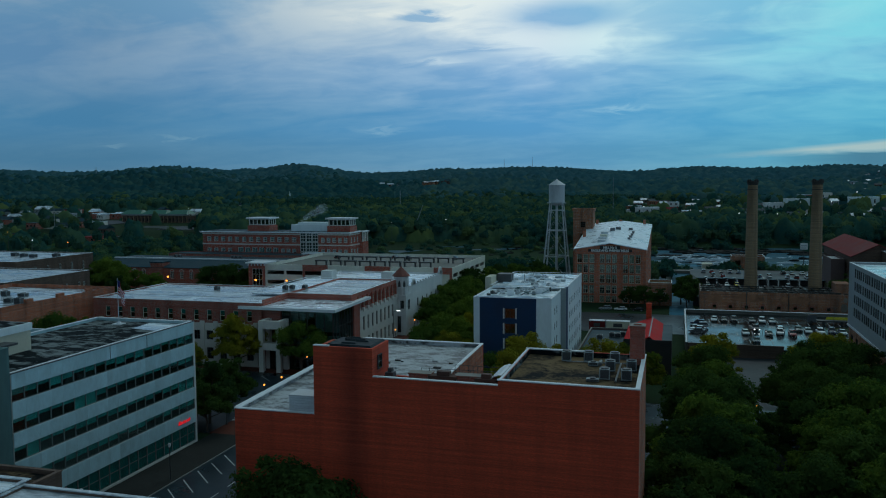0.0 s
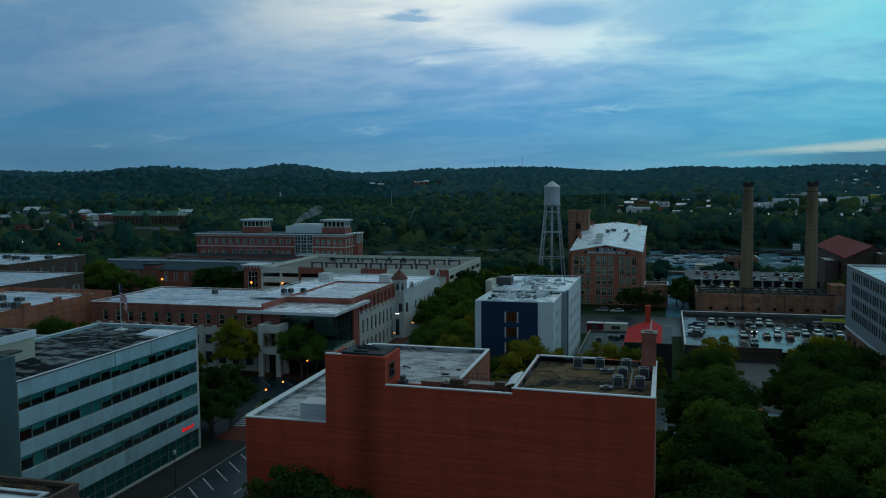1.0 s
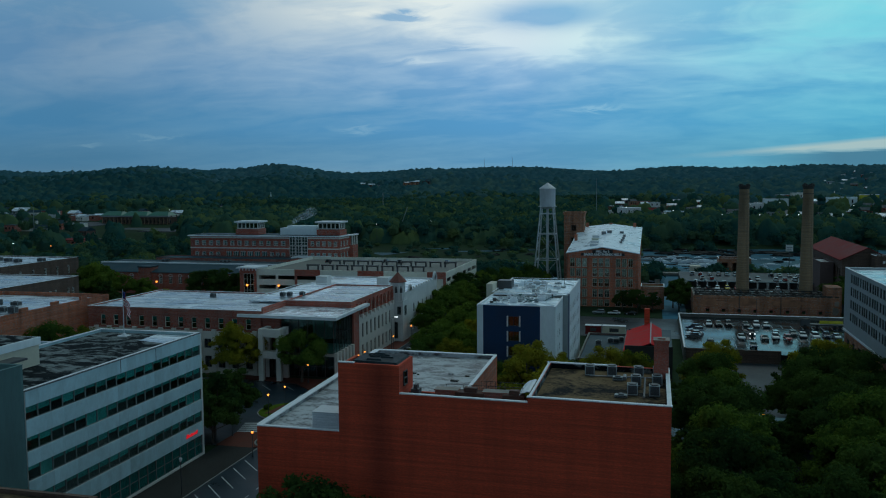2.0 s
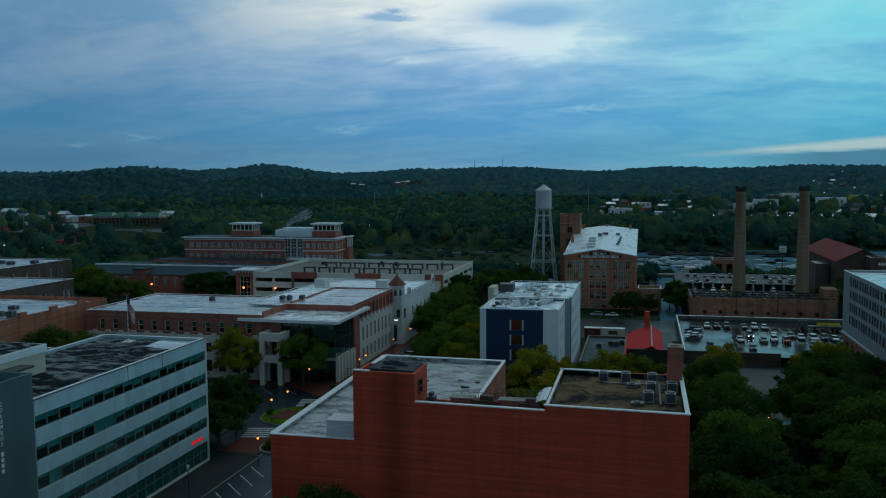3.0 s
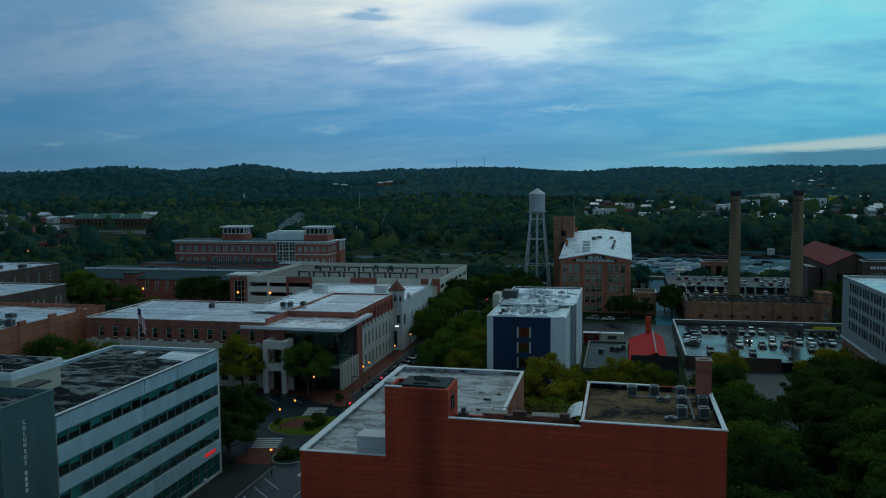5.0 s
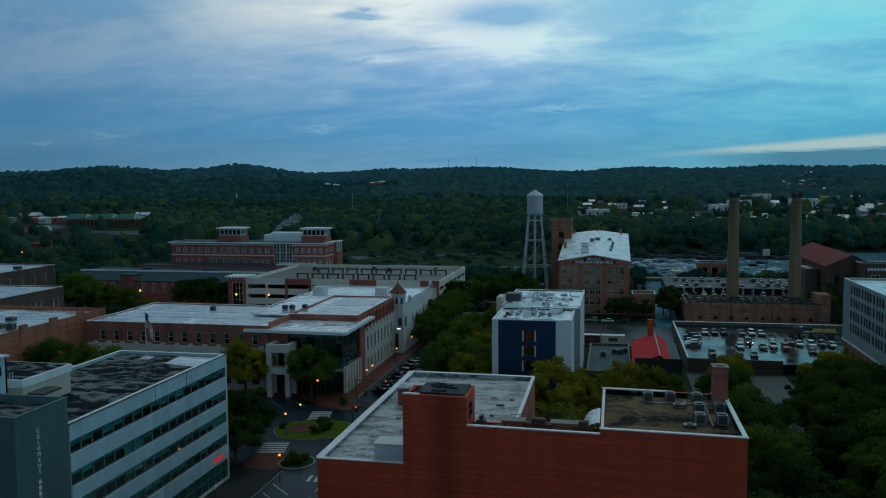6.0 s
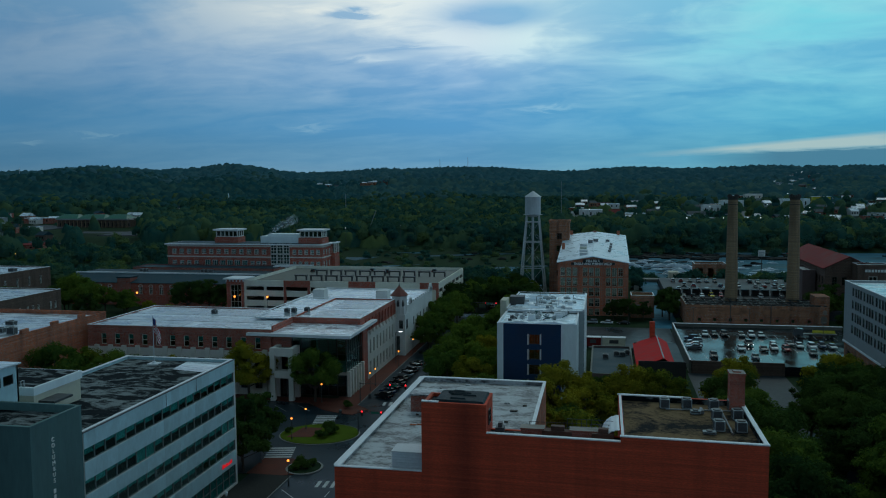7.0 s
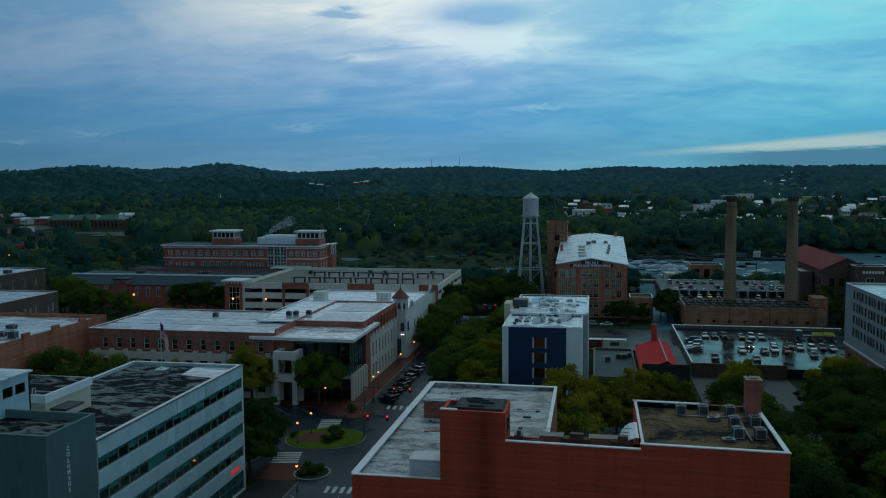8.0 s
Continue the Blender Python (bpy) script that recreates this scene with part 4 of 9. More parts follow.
crosswalk(-82.3, 147.6, 6, 0.7, 5.2, 1.35, 102)
crosswalk(-81.0, 170.3, 7, 0.7, 4.6, 1.3, 100)
crosswalk(-69.3, 186.5, 4, 0.7, 3.0, 1.5, 5)
crosswalk(-65.3, 133.5, 7, 0.65, 3.0, 1.35, 4)
# slanted parking stalls beside the office
stalls = thing("parking_stalls", (-74.5, 112, 0.034), "white slanted parking bay lines on wet asphalt", "parking lines", kind="structure")
g = Geo()
g.hexa([(-2.35, 2.20, 0), (-2.20, 2.30, 0), (2.30, -2.10, 0), (2.15, -2.20, 0), (-2.35, 2.20, 0.01), (-2.20, 2.30, 0.01), (2.30, -2.10, 0.01), (2.15, -2.20, 0.01)])
me = g.mesh("line", M["paint"])
for k in range(9):
    ob = new("line", me)
    ob.parent = stalls
    ob.matrix_basis = pose(2.15, -17.9 + 4.15 * k, 0)
for x, y in ((-94.6, 178.6), (-89.2, 179.6), (-99.5, 178.0)):
    ob = new("line", me)
    ob.parent = stalls
    ob.matrix_basis = pose(x + 74.5, y - 112, 0)
g = Geo()
for k in range(14):
    g.box(-66.35, -66.2, 60 + 5.2 * k, 62.6 + 5.2 * k, 0.034, 0.046)
    g.box(-66.35, -66.2, 190 + 5.2 * k, 192.6 + 5.2 * k, 0.034, 0.046)
structure("lane_marking", g, M["paint"], "broken centre line of the street", "road marking")

# ---- office block with ribbon windows and a grey-green stair tower ----
def office():
    x0, x1, y0, y1, top = -104.0, -83.5, 88.2, 131.3, 22.0
    ob = thing("office_building", (x1, y0, 0), "five-storey office block with pale marble bands and ribbon windows", "building")
    rows = [(18.2, 19.95), (14.05, 15.95), (10.15, 12.1), (6.2, 8.1)]
    n, step = 18, (y1 - 0.5 - (y0 + 0.04)) / 18
    bays = [(y0 + 0.04 + step * k, y0 + 0.04 + step * (k + 1)) for k in range(n)]
    holes = [(bays[0][0], bays[-1][1], a, b) for a, b in rows] + [(y0 + 0.04, y1 - 0.5, 0.4, 3.8)]
    wall(ob, "E", x1, y0, y1, 0, top, M["concrete"], holes, 0.4)
    for side, plane, a0, a1 in (("S", y0, x0, x1 - 0.4), ("N", y1, x0, x1 - 0.4), ("W", x0, y0 + 0.4, y1 - 0.4)):
        wall(ob, side, plane, a0, a1, 0, top, M["marble"], (), 0.4)
    rng = random.Random(5)
    for a, b in rows:
        for u0, u1 in bays:
            blind = rng.choice([0.3, 0.3, 0.5, 0.5, 0.97] if a < 18 else [0.3, 0.5, 0.5, 0.7])
            windows(ob, "E", x1, [(u0, u1, a, b)], (1, 1, 0.07, "mullion", "glass_office", blind), 0.16)
    # shop front on the ground floor, set back
    for k in range(n):
        windows(ob, "E", x1, [(bays[k][0], bays[k][1], 0.4, 3.8)], (1, 2, 0.07, "mullion", "glass_teal", 0.96), 0.2)
    # marble panels in bands between the windows
    bands = [(rows[0][1], top), (rows[1][1], rows[0][0]), (rows[2][1], rows[1][0]), (rows[3][1], rows[2][0]), (3.8, rows[3][0])]
    for a, b in bands:
        g = Geo()
        g.box(-0.0, 0.07, -step / 2 + 0.005, step / 2 - 0.005, 0.01, b - a - 0.01)
        me = g.mesh("panel", M["marble"])
        for u0, u1 in bays:
            placed("panel", me, ob, (x1, (u0 + u1) / 2, a))
    # floors and inner walls behind the glass
    for z in (3.85, 7.9 - 2.0, 9.9, 13.8, 17.9):
        g = Geo()
        g.box(x0 + 0.5, x1 - 0.7, y0 + 0.5, y1 - 0.5, z - 0.25, z)
        part("floor_slab", g, M["inside"], ob)
    g = Geo()
    g.box(x1 - 7.2, x1 - 7.0, y0 + 0.5, y1 - 0.5, 0, top - 1.2)
    part("inner_wall", g, M["inside"], ob)
    flat_roof(ob, x0, x1 - 0.3, y0, y1, top, "roof_tar", 0.45, wide=0.5)
    g = Geo()
    g.box(x1 - 0.24, x1 + 0.10, y0 - 0.06, y1 + 0.06, top, top + 0.11)
    part("gravel_stop", g, M["steel_dark"], ob, "thin dark metal roof edge")
    for y in (117.2, 108.0):
        g = Geo()
        g.box(x1 + 0.071, x1 + 0.10, y - 0.05, y + 0.05, 20.0, top)
        part("downpipe", g, M["steel_dark"], ob)
    g = Geo()
    g.prism([(-91.5, 124.5), (-84.3, 123.0), (-84.1, 130.5), (-92.0, 130.6)], 21.5, 21.57)
    part("roof_patch", g, M["roof_white"], ob, "pale new patch of roofing")
    # penthouse on the roof: cream wall below a white fascia
    g = Geo()
    g.box(-110.0, -95.0, 94.6, 104.7, 21.0, 24.6)
    part("penthouse", g, M["cream"], ob, "cream rendered penthouse wall")
    g = Geo()
    g.box(-110.2, -94.8, 94.4, 104.9, 24.6, 25.7)
    part("penthouse_fascia", g, M["panel_white"], ob, "white penthouse fascia")
    g = Geo()
    g.box(-109.8, -95.2, 94.8, 104.5, 25.7, 25.76)
    part("penthouse_roof", g, M["roof_tar"], ob)
    g = Geo()
    g.box(-95.0, -92.6, 95.5, 99.5, 23.4, 23.7)
    part("penthouse_hood", g, M["steel_dark"], ob, "dark door hood")
    hs = [(85.2 + 2.3 * k, 87.1 + 2.3 * k, 26.9, 28.2) for k in range(3)]
    wall(ob, "E", -95.6, 84.5, 92.6, 21.4, 29.3, M["marble"], hs, 0.3)
    windows(ob, "E", -95.6, hs, (1, 1, 0.08, "frame_dark", "glass", 0), 0.12)
    wall(ob, "N", 92.6, -112, -95.6, 21.4, 29.3, M["marble"], (), 0.3)
    wall(ob, "S", 84.5, -112, -95.6, 25.0, 29.3, M["marble"], (), 0.3)
    g = Geo()
    g.box(-112.2, -95.3, 84.3, 92.9, 29.3, 29.5)
    part("plant_room_roof", g, M["roof_white"], ob, "white plant room roof")
    g = Geo()
    for y in (93.8, 94.4):
        g.tube((-96.2, y, 25.7), (-96.2, y, 26.7), 0.04, n=6)
    g.tube((-96.2, 93.8, 26.7), (-96.2, 94.4, 26.7), 0.04, n=6)
    part("roof_ladder", g, M["steel_pale"], ob)
    # stair tower
    tx0, tx1, ty0, ty1, tt = -99.0, -83.58, 78.8, 88.15, 25.5
    block(ob, tx0, tx1, ty0, ty1, 0, tt, "slate", roof="roof_tar", parapet=0.9, cap="slate")
    # letters down the tower
    for k, ch in enumerate("COLUMBUS"):
        cu = bpy.data.curves.new("letter", "FONT")
        cu.body, cu.size, cu.extrude, cu.align_x = ch, 0.72, 0.05, "CENTER"
        cu.materials.append(M["sign_white"])
        t = new("letter", cu)
        t.parent = ob
        o = ORIGIN[ob.name]
        t.matrix_basis = pose(tx1 + 0.06 - o[0], 82.55 - o[1], 22.75 - 0.70 * k - o[2], 90, 0, 90)
    for k in range(4):
        z = 22.75 - 0.70 * (8.8 + k)
        g = Geo()
        g.box(tx1, tx1 + 0.08, 82.35, 82.75, z, z + 0.48)
        part("sign_mark", g, M["sign_white"], ob)
    # red lit sign on the fascia
    g = Geo()
    for k, (w, h) in enumerate(((0.42, 0.65), (0.3, 0.42), (0.36, 0.5), (0.26, 0.42), (0.36, 0.42), (0.32, 0.55))):
        y = 125.3 + 0.62 * k
        g.hexa([(x1 + 0.09, y, 4.55), (x1 + 0.22, y, 4.55), (x1 + 0.22, y + w, 4.55), (x1 + 0.09, y + w, 4.55), (x1 + 0.09, y + 0.15, 4.55 + h), (x1 + 0.22, y + 0.15, 4.55 + h), (x1 + 0.22, y + w + 0.15, 4.55 + h), (x1 + 0.09, y + w + 0.15, 4.55 + h)])
    part("lit_sign", g, M["red_sign"], ob, "small red lit sign shapes")
    # west wing, lower and behind
    wing = thing("rear_office_wing", (-112, 100, 0), "rear office wing with pale walls and a dark roof", "building")
    block(wing, -128, -104.2, 80, 121, 0, 21.4, "marble", roof="roof_tar")
    return ob


office()

# flagpole on the office roof
flag = thing("flagpole", (-96.8, 128.0, 21.55), "white flagpole with a hanging striped flag on the roof", "flagpole")
g = Geo()
g.tube((-96.8, 128, 21.9), (-96.8, 128, 29.9), 0.09, 0.05, 8)
part("pole", g, M["steel_pale"], flag)
g = Geo()
g.tube((-96.8, 128, 21.55), (-96.8, 128, 21.95), 0.45, 0.3, 10)
g.box(-97.7, -95.9, 127.2, 128.8, 21.55, 21.68)
part("foot", g, M["coping"], flag)
for k in range(11):
    g = Geo()
    for j in range(8):
        a, b = j / 8, (j + 1) / 8
        q = lambda s, u: (-96.75 + s * 1.25 + 0.10 * math.sin(9 * s + u), 128 + 0.22 * math.sin(7 * s), 29.5 - 1.1 * s * s - 3.0 * s * 0.45 - u * 0.235)
        p0, p1, p2, p3 = q(a, k), q(b, k), q(b, k + 1), q(a, k + 1)
        g.hexa([p3, p2, (p2[0], p2[1] + 0.02, p2[2]), (p3[0], p3[1] + 0.02, p3[2]), p0, p1, (p1[0], p1[1] + 0.02, p1[2]), (p0[0], p0[1] + 0.02, p0[2])])
    part("stripe", g, M["flag_red" if k % 2 == 0 else "flag_white"], flag)
g = Geo()
g.hexa([(-96.74, 127.93, 28.45), (-96.36, 127.95, 28.25), (-96.36, 128.1, 28.25), (-96.74, 128.1, 28.45), (-96.74, 127.93, 29.55), (-96.36, 127.95, 29.25), (-96.36, 128.1, 29.25), (-96.74, 128.1, 29.55)])
part("canton", g, M["flag_blue"], flag)


# ---- long red brick building with stepped roofs ----
def brick_hall():
    y = 89.2
    ob = thing("brick_building", (-27, y, 0), "long windowless red brick building with stepped flat roofs", "building")
    g = Geo()
    g.prism([(-51.5, y), (-41.0, y), (-41.0, y + 0.4), (-51.5, y + 0.4)], 0, 19.4)
    part("front_wall", g, M["brick"], ob)
    g = Geo()
    g.prism([(-51.5, y + 0.4), (-51.1, y + 0.4), (-49.2, 128.4), (-49.6, 128.4)], 0, [19.4, 19.4, 21.0, 21.0])
    part("side_wall", g, M["brick"], ob)
    g = Geo()
    g.prism([(-49.2, 128.0), (-29.3, 128.0), (-29.3, 128.4), (-49.2, 128.4)], 0, 21.0)
    part("rear_wall", g, M["brick"], ob)
    g = Geo()
    g.prism([(-29.7, y + 4.4), (-29.3, y + 4.4), (-29.3, 128.0), (-29.7, 128.0)], 0, [20.3, 20.3, 21.0, 21.0])
    part("court_wall", g, M["brick_salmon"], ob)
    g = Geo()
    g.prism([(-51.1, y + 0.4), (-33.4, y + 0.4), (-29.7, y + 4.4), (-29.7, 128), (-49.2, 128)], 10, [18.9, 18.9, 19.2, 20.5, 20.5])
    part("roof", g, M["roof_worn"], ob, "worn white roofing with dark stains")
    # roofing turned up against the parapets
    for pts, tops, m in (([(-51.1, y + 0.42), (-51.04, y + 0.42), (-49.14, 127.9), (-49.2, 127.9)], [19.38, 19.38, 20.98, 20.98], "roof_worn"),
                         ([(-49.2, 127.92), (-29.7, 127.92), (-29.7, 127.98), (-49.2, 127.98)], [20.98] * 4, "roof_worn"),
                         ([(-29.78, y + 4.5), (-29.72, y + 4.5), (-29.72, 127.9), (-29.78, 127.9)], [20.28, 20.28, 20.98, 20.98], "roof_worn"),
                         ([(-17.98, y + 0.42), (-17.92, y + 0.42), (-17.92, 107.1), (-17.98, 107.1)], [24.93] * 4, "roof_tar"),
                         ([(-3.58, y + 0.42), (-3.52, y + 0.42), (-3.52, 107.1), (-3.58, 107.1)], [24.93] * 4, "roof_tar"),
                         ([(-17.9, 107.12), (-3.6, 107.12), (-3.6, 107.18), (-17.9, 107.18)], [24.93] * 4, "roof_tar")):
        g = Geo()
        g.prism(pts, 18.5 if pts[0][0] < -20 else 24.0, tops)
        part("upstand", g, M[m], ob)
    # white copings
    def cap(a, b, za, zb, w=0.5):
        d = Vector((b[0] - a[0], b[1] - a[1], 0)).normalized()
        s = Vector((-d.y, d.x, 0)) * w / 2
        g = Geo()
        g.hexa([(a[0] - s.x, a[1] - s.y, za), (b[0] - s.x, b[1] - s.y, zb), (b[0] + s.x, b[1] + s.y, zb), (a[0] + s.x, a[1] + s.y, za),
                (a[0] - s.x, a[1] - s.y, za + 0.12), (b[0] - s.x, b[1] - s.y, zb + 0.12), (b[0] + s.x, b[1] + s.y, zb + 0.12), (a[0] + s.x, a[1] + s.y, za + 0.12)])
        part("coping", g, M["coping"], ob)
    cap((-51.55, y + 0.18), (-41.0, y + 0.18), 19.4, 19.4)
    cap((-51.3, y + 0.45), (-49.4, 128.2), 19.4, 21.0, 0.9)
    cap((-49.4, 128.2), (-29.3, 128.2), 21.0, 21.0, 0.7)
    cap((-29.5, y + 4.4), (-29.5, 128.0), 20.3, 21.0, 0.5)
    # front tower
    for a, b, c, d, h in ((-41.0, -33.4, y, y + 0.4, 27.6), (-41.0, -40.6, y + 0.4, y + 5.6, 27.3), (-33.8, -33.4, y + 0.4, y + 5.6, 27.6), (-40.6, -33.8, y + 5.2, y + 5.6, 27.3)):
        g = Geo()
        g.box(a, b, c, d, 0, h)
        part("tower_wall", g, M["brick"], ob)
    g = Geo()
    g.box(-40.6, -33.8, y + 0.4, y + 5.2, 26.4, 26.9)
    g.hexa([(-39.6, y + 0.3, 27.5), (-33.6, y + 0.3, 27.5), (-33.6, y + 5.4, 27.5), (-39.6, y + 5.4, 27.5), (-39.3, y + 0.6, 27.85), (-33.9, y + 0.6, 27.8), (-33.9, y + 5.1, 27.85), (-39.3, y + 5.1, 27.8)])
    part("tower_roof", g, M["tarp"], ob, "dark blue roofing sheet")
    # folds and puddles of the crumpled sheet
    folds = random.Random(3)
    for k in range(9):
        g = Geo()
        fx, fy, fl = folds.uniform(-38.6, -36.2), y + folds.uniform(1.1, 4.6), folds.uniform(1.0, 2.2)
        g.hexa([(fx, fy - 0.35, 27.75), (fx + fl, fy - 0.2, 27.75), (fx + fl, fy + 0.22, 27.75), (fx, fy + 0.3, 27.75), (fx + 0.2, fy - 0.05, 28.02), (fx + fl - 0.2, fy, 27.98), (fx + fl - 0.2, fy + 0.03, 27.98), (fx + 0.2, fy + 0.05, 28.02)])
        part("tarp_fold", g, M["tarp"], ob)
    cap((-41.0, y + 0.2), (-39.0, y + 0.2), 27.6, 27.6)
    windows(ob, "E", -33.4, [(y + 1.2, y + 2.6, 24.9, 26.6)], (1, 2, 0.1, "frame_dark", "glass", 0), -0.02)
    # middle bay with its narrow deck
    g = Geo()
    g.box(-33.4, -18.4, y, y + 0.4, 0, 24.35)
    g.box(-33.4, -18.4, y + 4.0, y + 4.4, 0, 23.7)
    part("front_wall", g, M["brick"], ob)
    g = Geo()
    g.box(-33.4, -18.4, y + 0.4, y + 4.0, 23.0, 23.6)
    part("deck", g, M["roof_tar"], ob)
    cap((-33.4, y + 0.2), (-18.4, y + 0.2), 24.35, 24.35)
    # right bay
    g = Geo()
    g.box(-18.4, -3.1, y, y + 0.4, 0, 24.95)
    part("front_wall", g, M["brick"], ob)
    g = Geo()
    g.box(-18.4, -18.0, y + 0.4, 107.6, 0, 24.95)
    part("side_wall", g, M["brick"], ob)
    g = Geo()
    g.box(-3.5, -3.1, y + 0.4, 107.6, 0, 24.95)
    part("side_wall", g, M["brick_salmon"], ob)
    g = Geo()
    g.box(-18.0, -3.5, 107.2, 107.6, 0, 24.95)
    part("rear_wall", g, M["brick"], ob)
    g = Geo()
    g.box(-18.0, -3.5, y + 0.4, 107.2, 23.8, 24.3)
    part("roof", g, M["roof_brown"], ob, "dark brown gravelled roof")
    cap((-18.5, y + 0.2), (-3.0, y + 0.2), 24.95, 24.95)
    cap((-3.3, y + 0.4), (-3.3, 107.6), 24.95, 24.95)
    cap((-18.5, 107.4), (-10.0, 107.4), 24.95, 24.95, 0.6)
    cap((-18.2, y + 0.4), (-18.2, 107.6), 24.95, 24.95, 0.3)
    # chimney
    g = Geo()
    g.box(-4.95, -3.2, 104.4, 106.4, 24.0, 28.8)
    g.box(-5.05, -3.1, 104.3, 106.5, 28.8, 29.1)
    g.box(-4.55, -3.6, 104.9, 105.9, 29.1, 29.25)
    part("chimney", g, M["brick_russet"], ob)
    # brick stair head and ribbed hood on the low roof
    g = Geo()
    g.box(-47.6, -43.2, 112.0, 115.5, 19.0, 22.2)
    part("stair_head", g, M["brick_plum"], ob)
    g = Geo()
    g.box(-47.75, -43.05, 111.85, 115.65, 22.2, 22.4)
    part("stair_head_roof", g, M["roof_worn"], ob)
    g = Geo()
    g.box(-44.8, -41.05, y + 1.42, y + 4.2, 18.9, 21.1)
    hood = part("hood_body", g, M["steel_pale"], ob, "pale sheet metal hood")
    for k in range(7):
        z = 19.0 + 0.31 * k
        g = Geo()
        g.hexa([(-44.9, y + 1.22, z), (-41.05, y + 1.22, z), (-41.05, y + 1.42, z), (-44.9, y + 1.42, z), (-44.9, y + 1.34, z + 0.21), (-41.05, y + 1.34, z + 0.21), (-41.05, y + 1.42, z + 0.21), (-44.9, y + 1.42, z + 0.21)])
        part("louvre", g, M["metal_pale"], hood)
    g = Geo()
    g.box(-44.95, -41.05, y + 1.2, y + 4.25, 21.1, 21.2)
    part("hood_top", g, M["metal_pale"], hood)
    # stepped sheets and boards lying behind the hood, and odds and ends on the roof
    for k in range(5):
        g = Geo()
        g.box(-45.6 + 0.1 * k, -41.6, y + 4.6 + 0.8 * k, y + 5.3 + 0.8 * k, 19.1, 19.45 + 0.06 * k)
        part("roof_sheet", g, M["roof_worn"], ob)
    odds = random.Random(12)
    for k in range(16):
        ax, ay, w = odds.uniform(-48.4, -31.5), odds.uniform(99, 126), odds.uniform(0.25, 1.1)
        if -48 < ax < -43 and 111 < ay < 116.5:
            continue
        z = 18.95 + 1.55 * (ay - 89.6) / 38.4
        g = Geo()
        g.hexa([(ax, ay, z - 0.1), (ax + w, ay + 0.1, z - 0.1), (ax + w, ay + 0.1 + w * 0.6, z - 0.1), (ax, ay + w * 0.5, z - 0.1), (ax, ay, z + 0.2), (ax + w, ay + 0.1, z + 0.12), (ax + w, ay + 0.1 + w * 0.6, z + 0.12), (ax, ay + w * 0.5, z + 0.2)])
        part("roof_litter", g, M[odds.choice(("panel_black", "bark", "roof_worn"))], ob)
    g = Geo()
    for k in range(4):
        g.box(-46.4 + 0.9 * k, -45.6 + 0.9 * k, 106.2 + 0.2 * k, 106.5 + 0.25 * k, 19.5, 19.72)
    part("brick_ledge", g, M["brick_salmon"], ob)
    # rusty tanks, pipes and a low rail on the narrow deck
    for ax, w, m in ((-27.2, 3.4, "rust"), (-21.6, 2.5, "rust"), (-32.6, 1.0, "steel_dark")):
        g = Geo()
        g.box(ax, ax + w, y + 2.0, y + 3.2, 23.6, 24.5)
        g.box(ax + w * 0.3, ax + w * 0.75, y + 2.2, y + 3.0, 24.5, 25.0)
        part("roof_tank", g, M[m], ob, "rusty low roof tank")
    g = Geo()
    for k in range(6):
        g.tube((-24.4 + 0.55 * k, y + 3.9, 23.6), (-24.4 + 0.55 * k, y + 3.9, 25.5), 0.03, n=5)
    for zz in (24.6, 25.5):
        g.tube((-24.4, y + 3.9, zz), (-19.2, y + 3.9, zz), 0.03, n=5)
    part("rail", g, M["steel_dark"], ob)
    # curved white hood beside the right bay
    g = Geo()
    n = 12
    for k in range(n + 1):
        a = math.pi * 0.60 * k / n
        px, pz, rib = -18.5 - 2.0 * math.sin(a), 25.0 - 2.1 * (1 - math.cos(a)), 0.05 * (k % 2)
        g.v.extend([(px, 91.5, pz + rib), (px, 97.5, pz + rib), (px, 97.5, pz + rib - 0.08), (px, 91.5, pz + rib - 0.08)])
    for k in range(n):
        for q in range(4):
            g.f.append((4 * k + q, 4 * k + (q + 1) % 4, 4 * k + 4 + (q + 1) % 4, 4 * k + 4 + q))
    g.f += [(0, 3, 2, 1), (4 * n, 4 * n + 1, 4 * n + 2, 4 * n + 3)]
    g.s = [0] * len(g.f)
    part("curved_hood", g, M["coping"], ob, "white curved sheet hood")
    # the long front runs slightly askew to the street grid
    ox = ORIGIN[ob.name][0]
    for child in ob.children_recursive:
        if child.name.startswith(("window", "pane")):
            continue
        for v in child.data.vertices:
            along = max(0.0, v.co.x + ox + 41.0)
            v.co.x -= 0.012 * along
            v.co.y -= 0.045 * along
    return ob


brick_hall()
for ux, uy in ((-13.1, 103.2), (-10.4, 103.5), (-7.2, 103.5), (-4.9, 103.8), (-7.4, 98.8), (-7.7, 94.4), (-5.0, 99.4), (-5.3, 94.4)):
    unit(ux, uy, 24.3, 1.15, 1.2, 1.25, "grey boxy condenser on the brown roof", turn=3)
for ux, uy, w, h in ((-9.6, 101.0, 1.2, 0.5), (-8.9, 93.0, 1.4, 0.35)):
    unit(ux, uy, 24.3, w, 0.8, h, "low grey roof vent on the brown roof")
ducts = thing("roof_pipes", (-8, 99, 24.3), "grey pipework between the roof condensers", "pipes")
for a, b, r in (((-13, 102.2, 24.45), (-4.6, 102.6, 24.45), 0.09), ((-6.4, 93, 24.45), (-6.4, 102.4, 24.45), 0.12), ((-8.8, 100.8, 24.6), (-8.8, 102.4, 24.6), 0.25)):
    g = Geo()
    g.tube(a, b, r)
    part("pipe", g, M["metal"], ducts)
rail = thing("roof_railing", (-25, 93.4, 23.6), "thin dark railing and boxes along the roof deck", "railing")
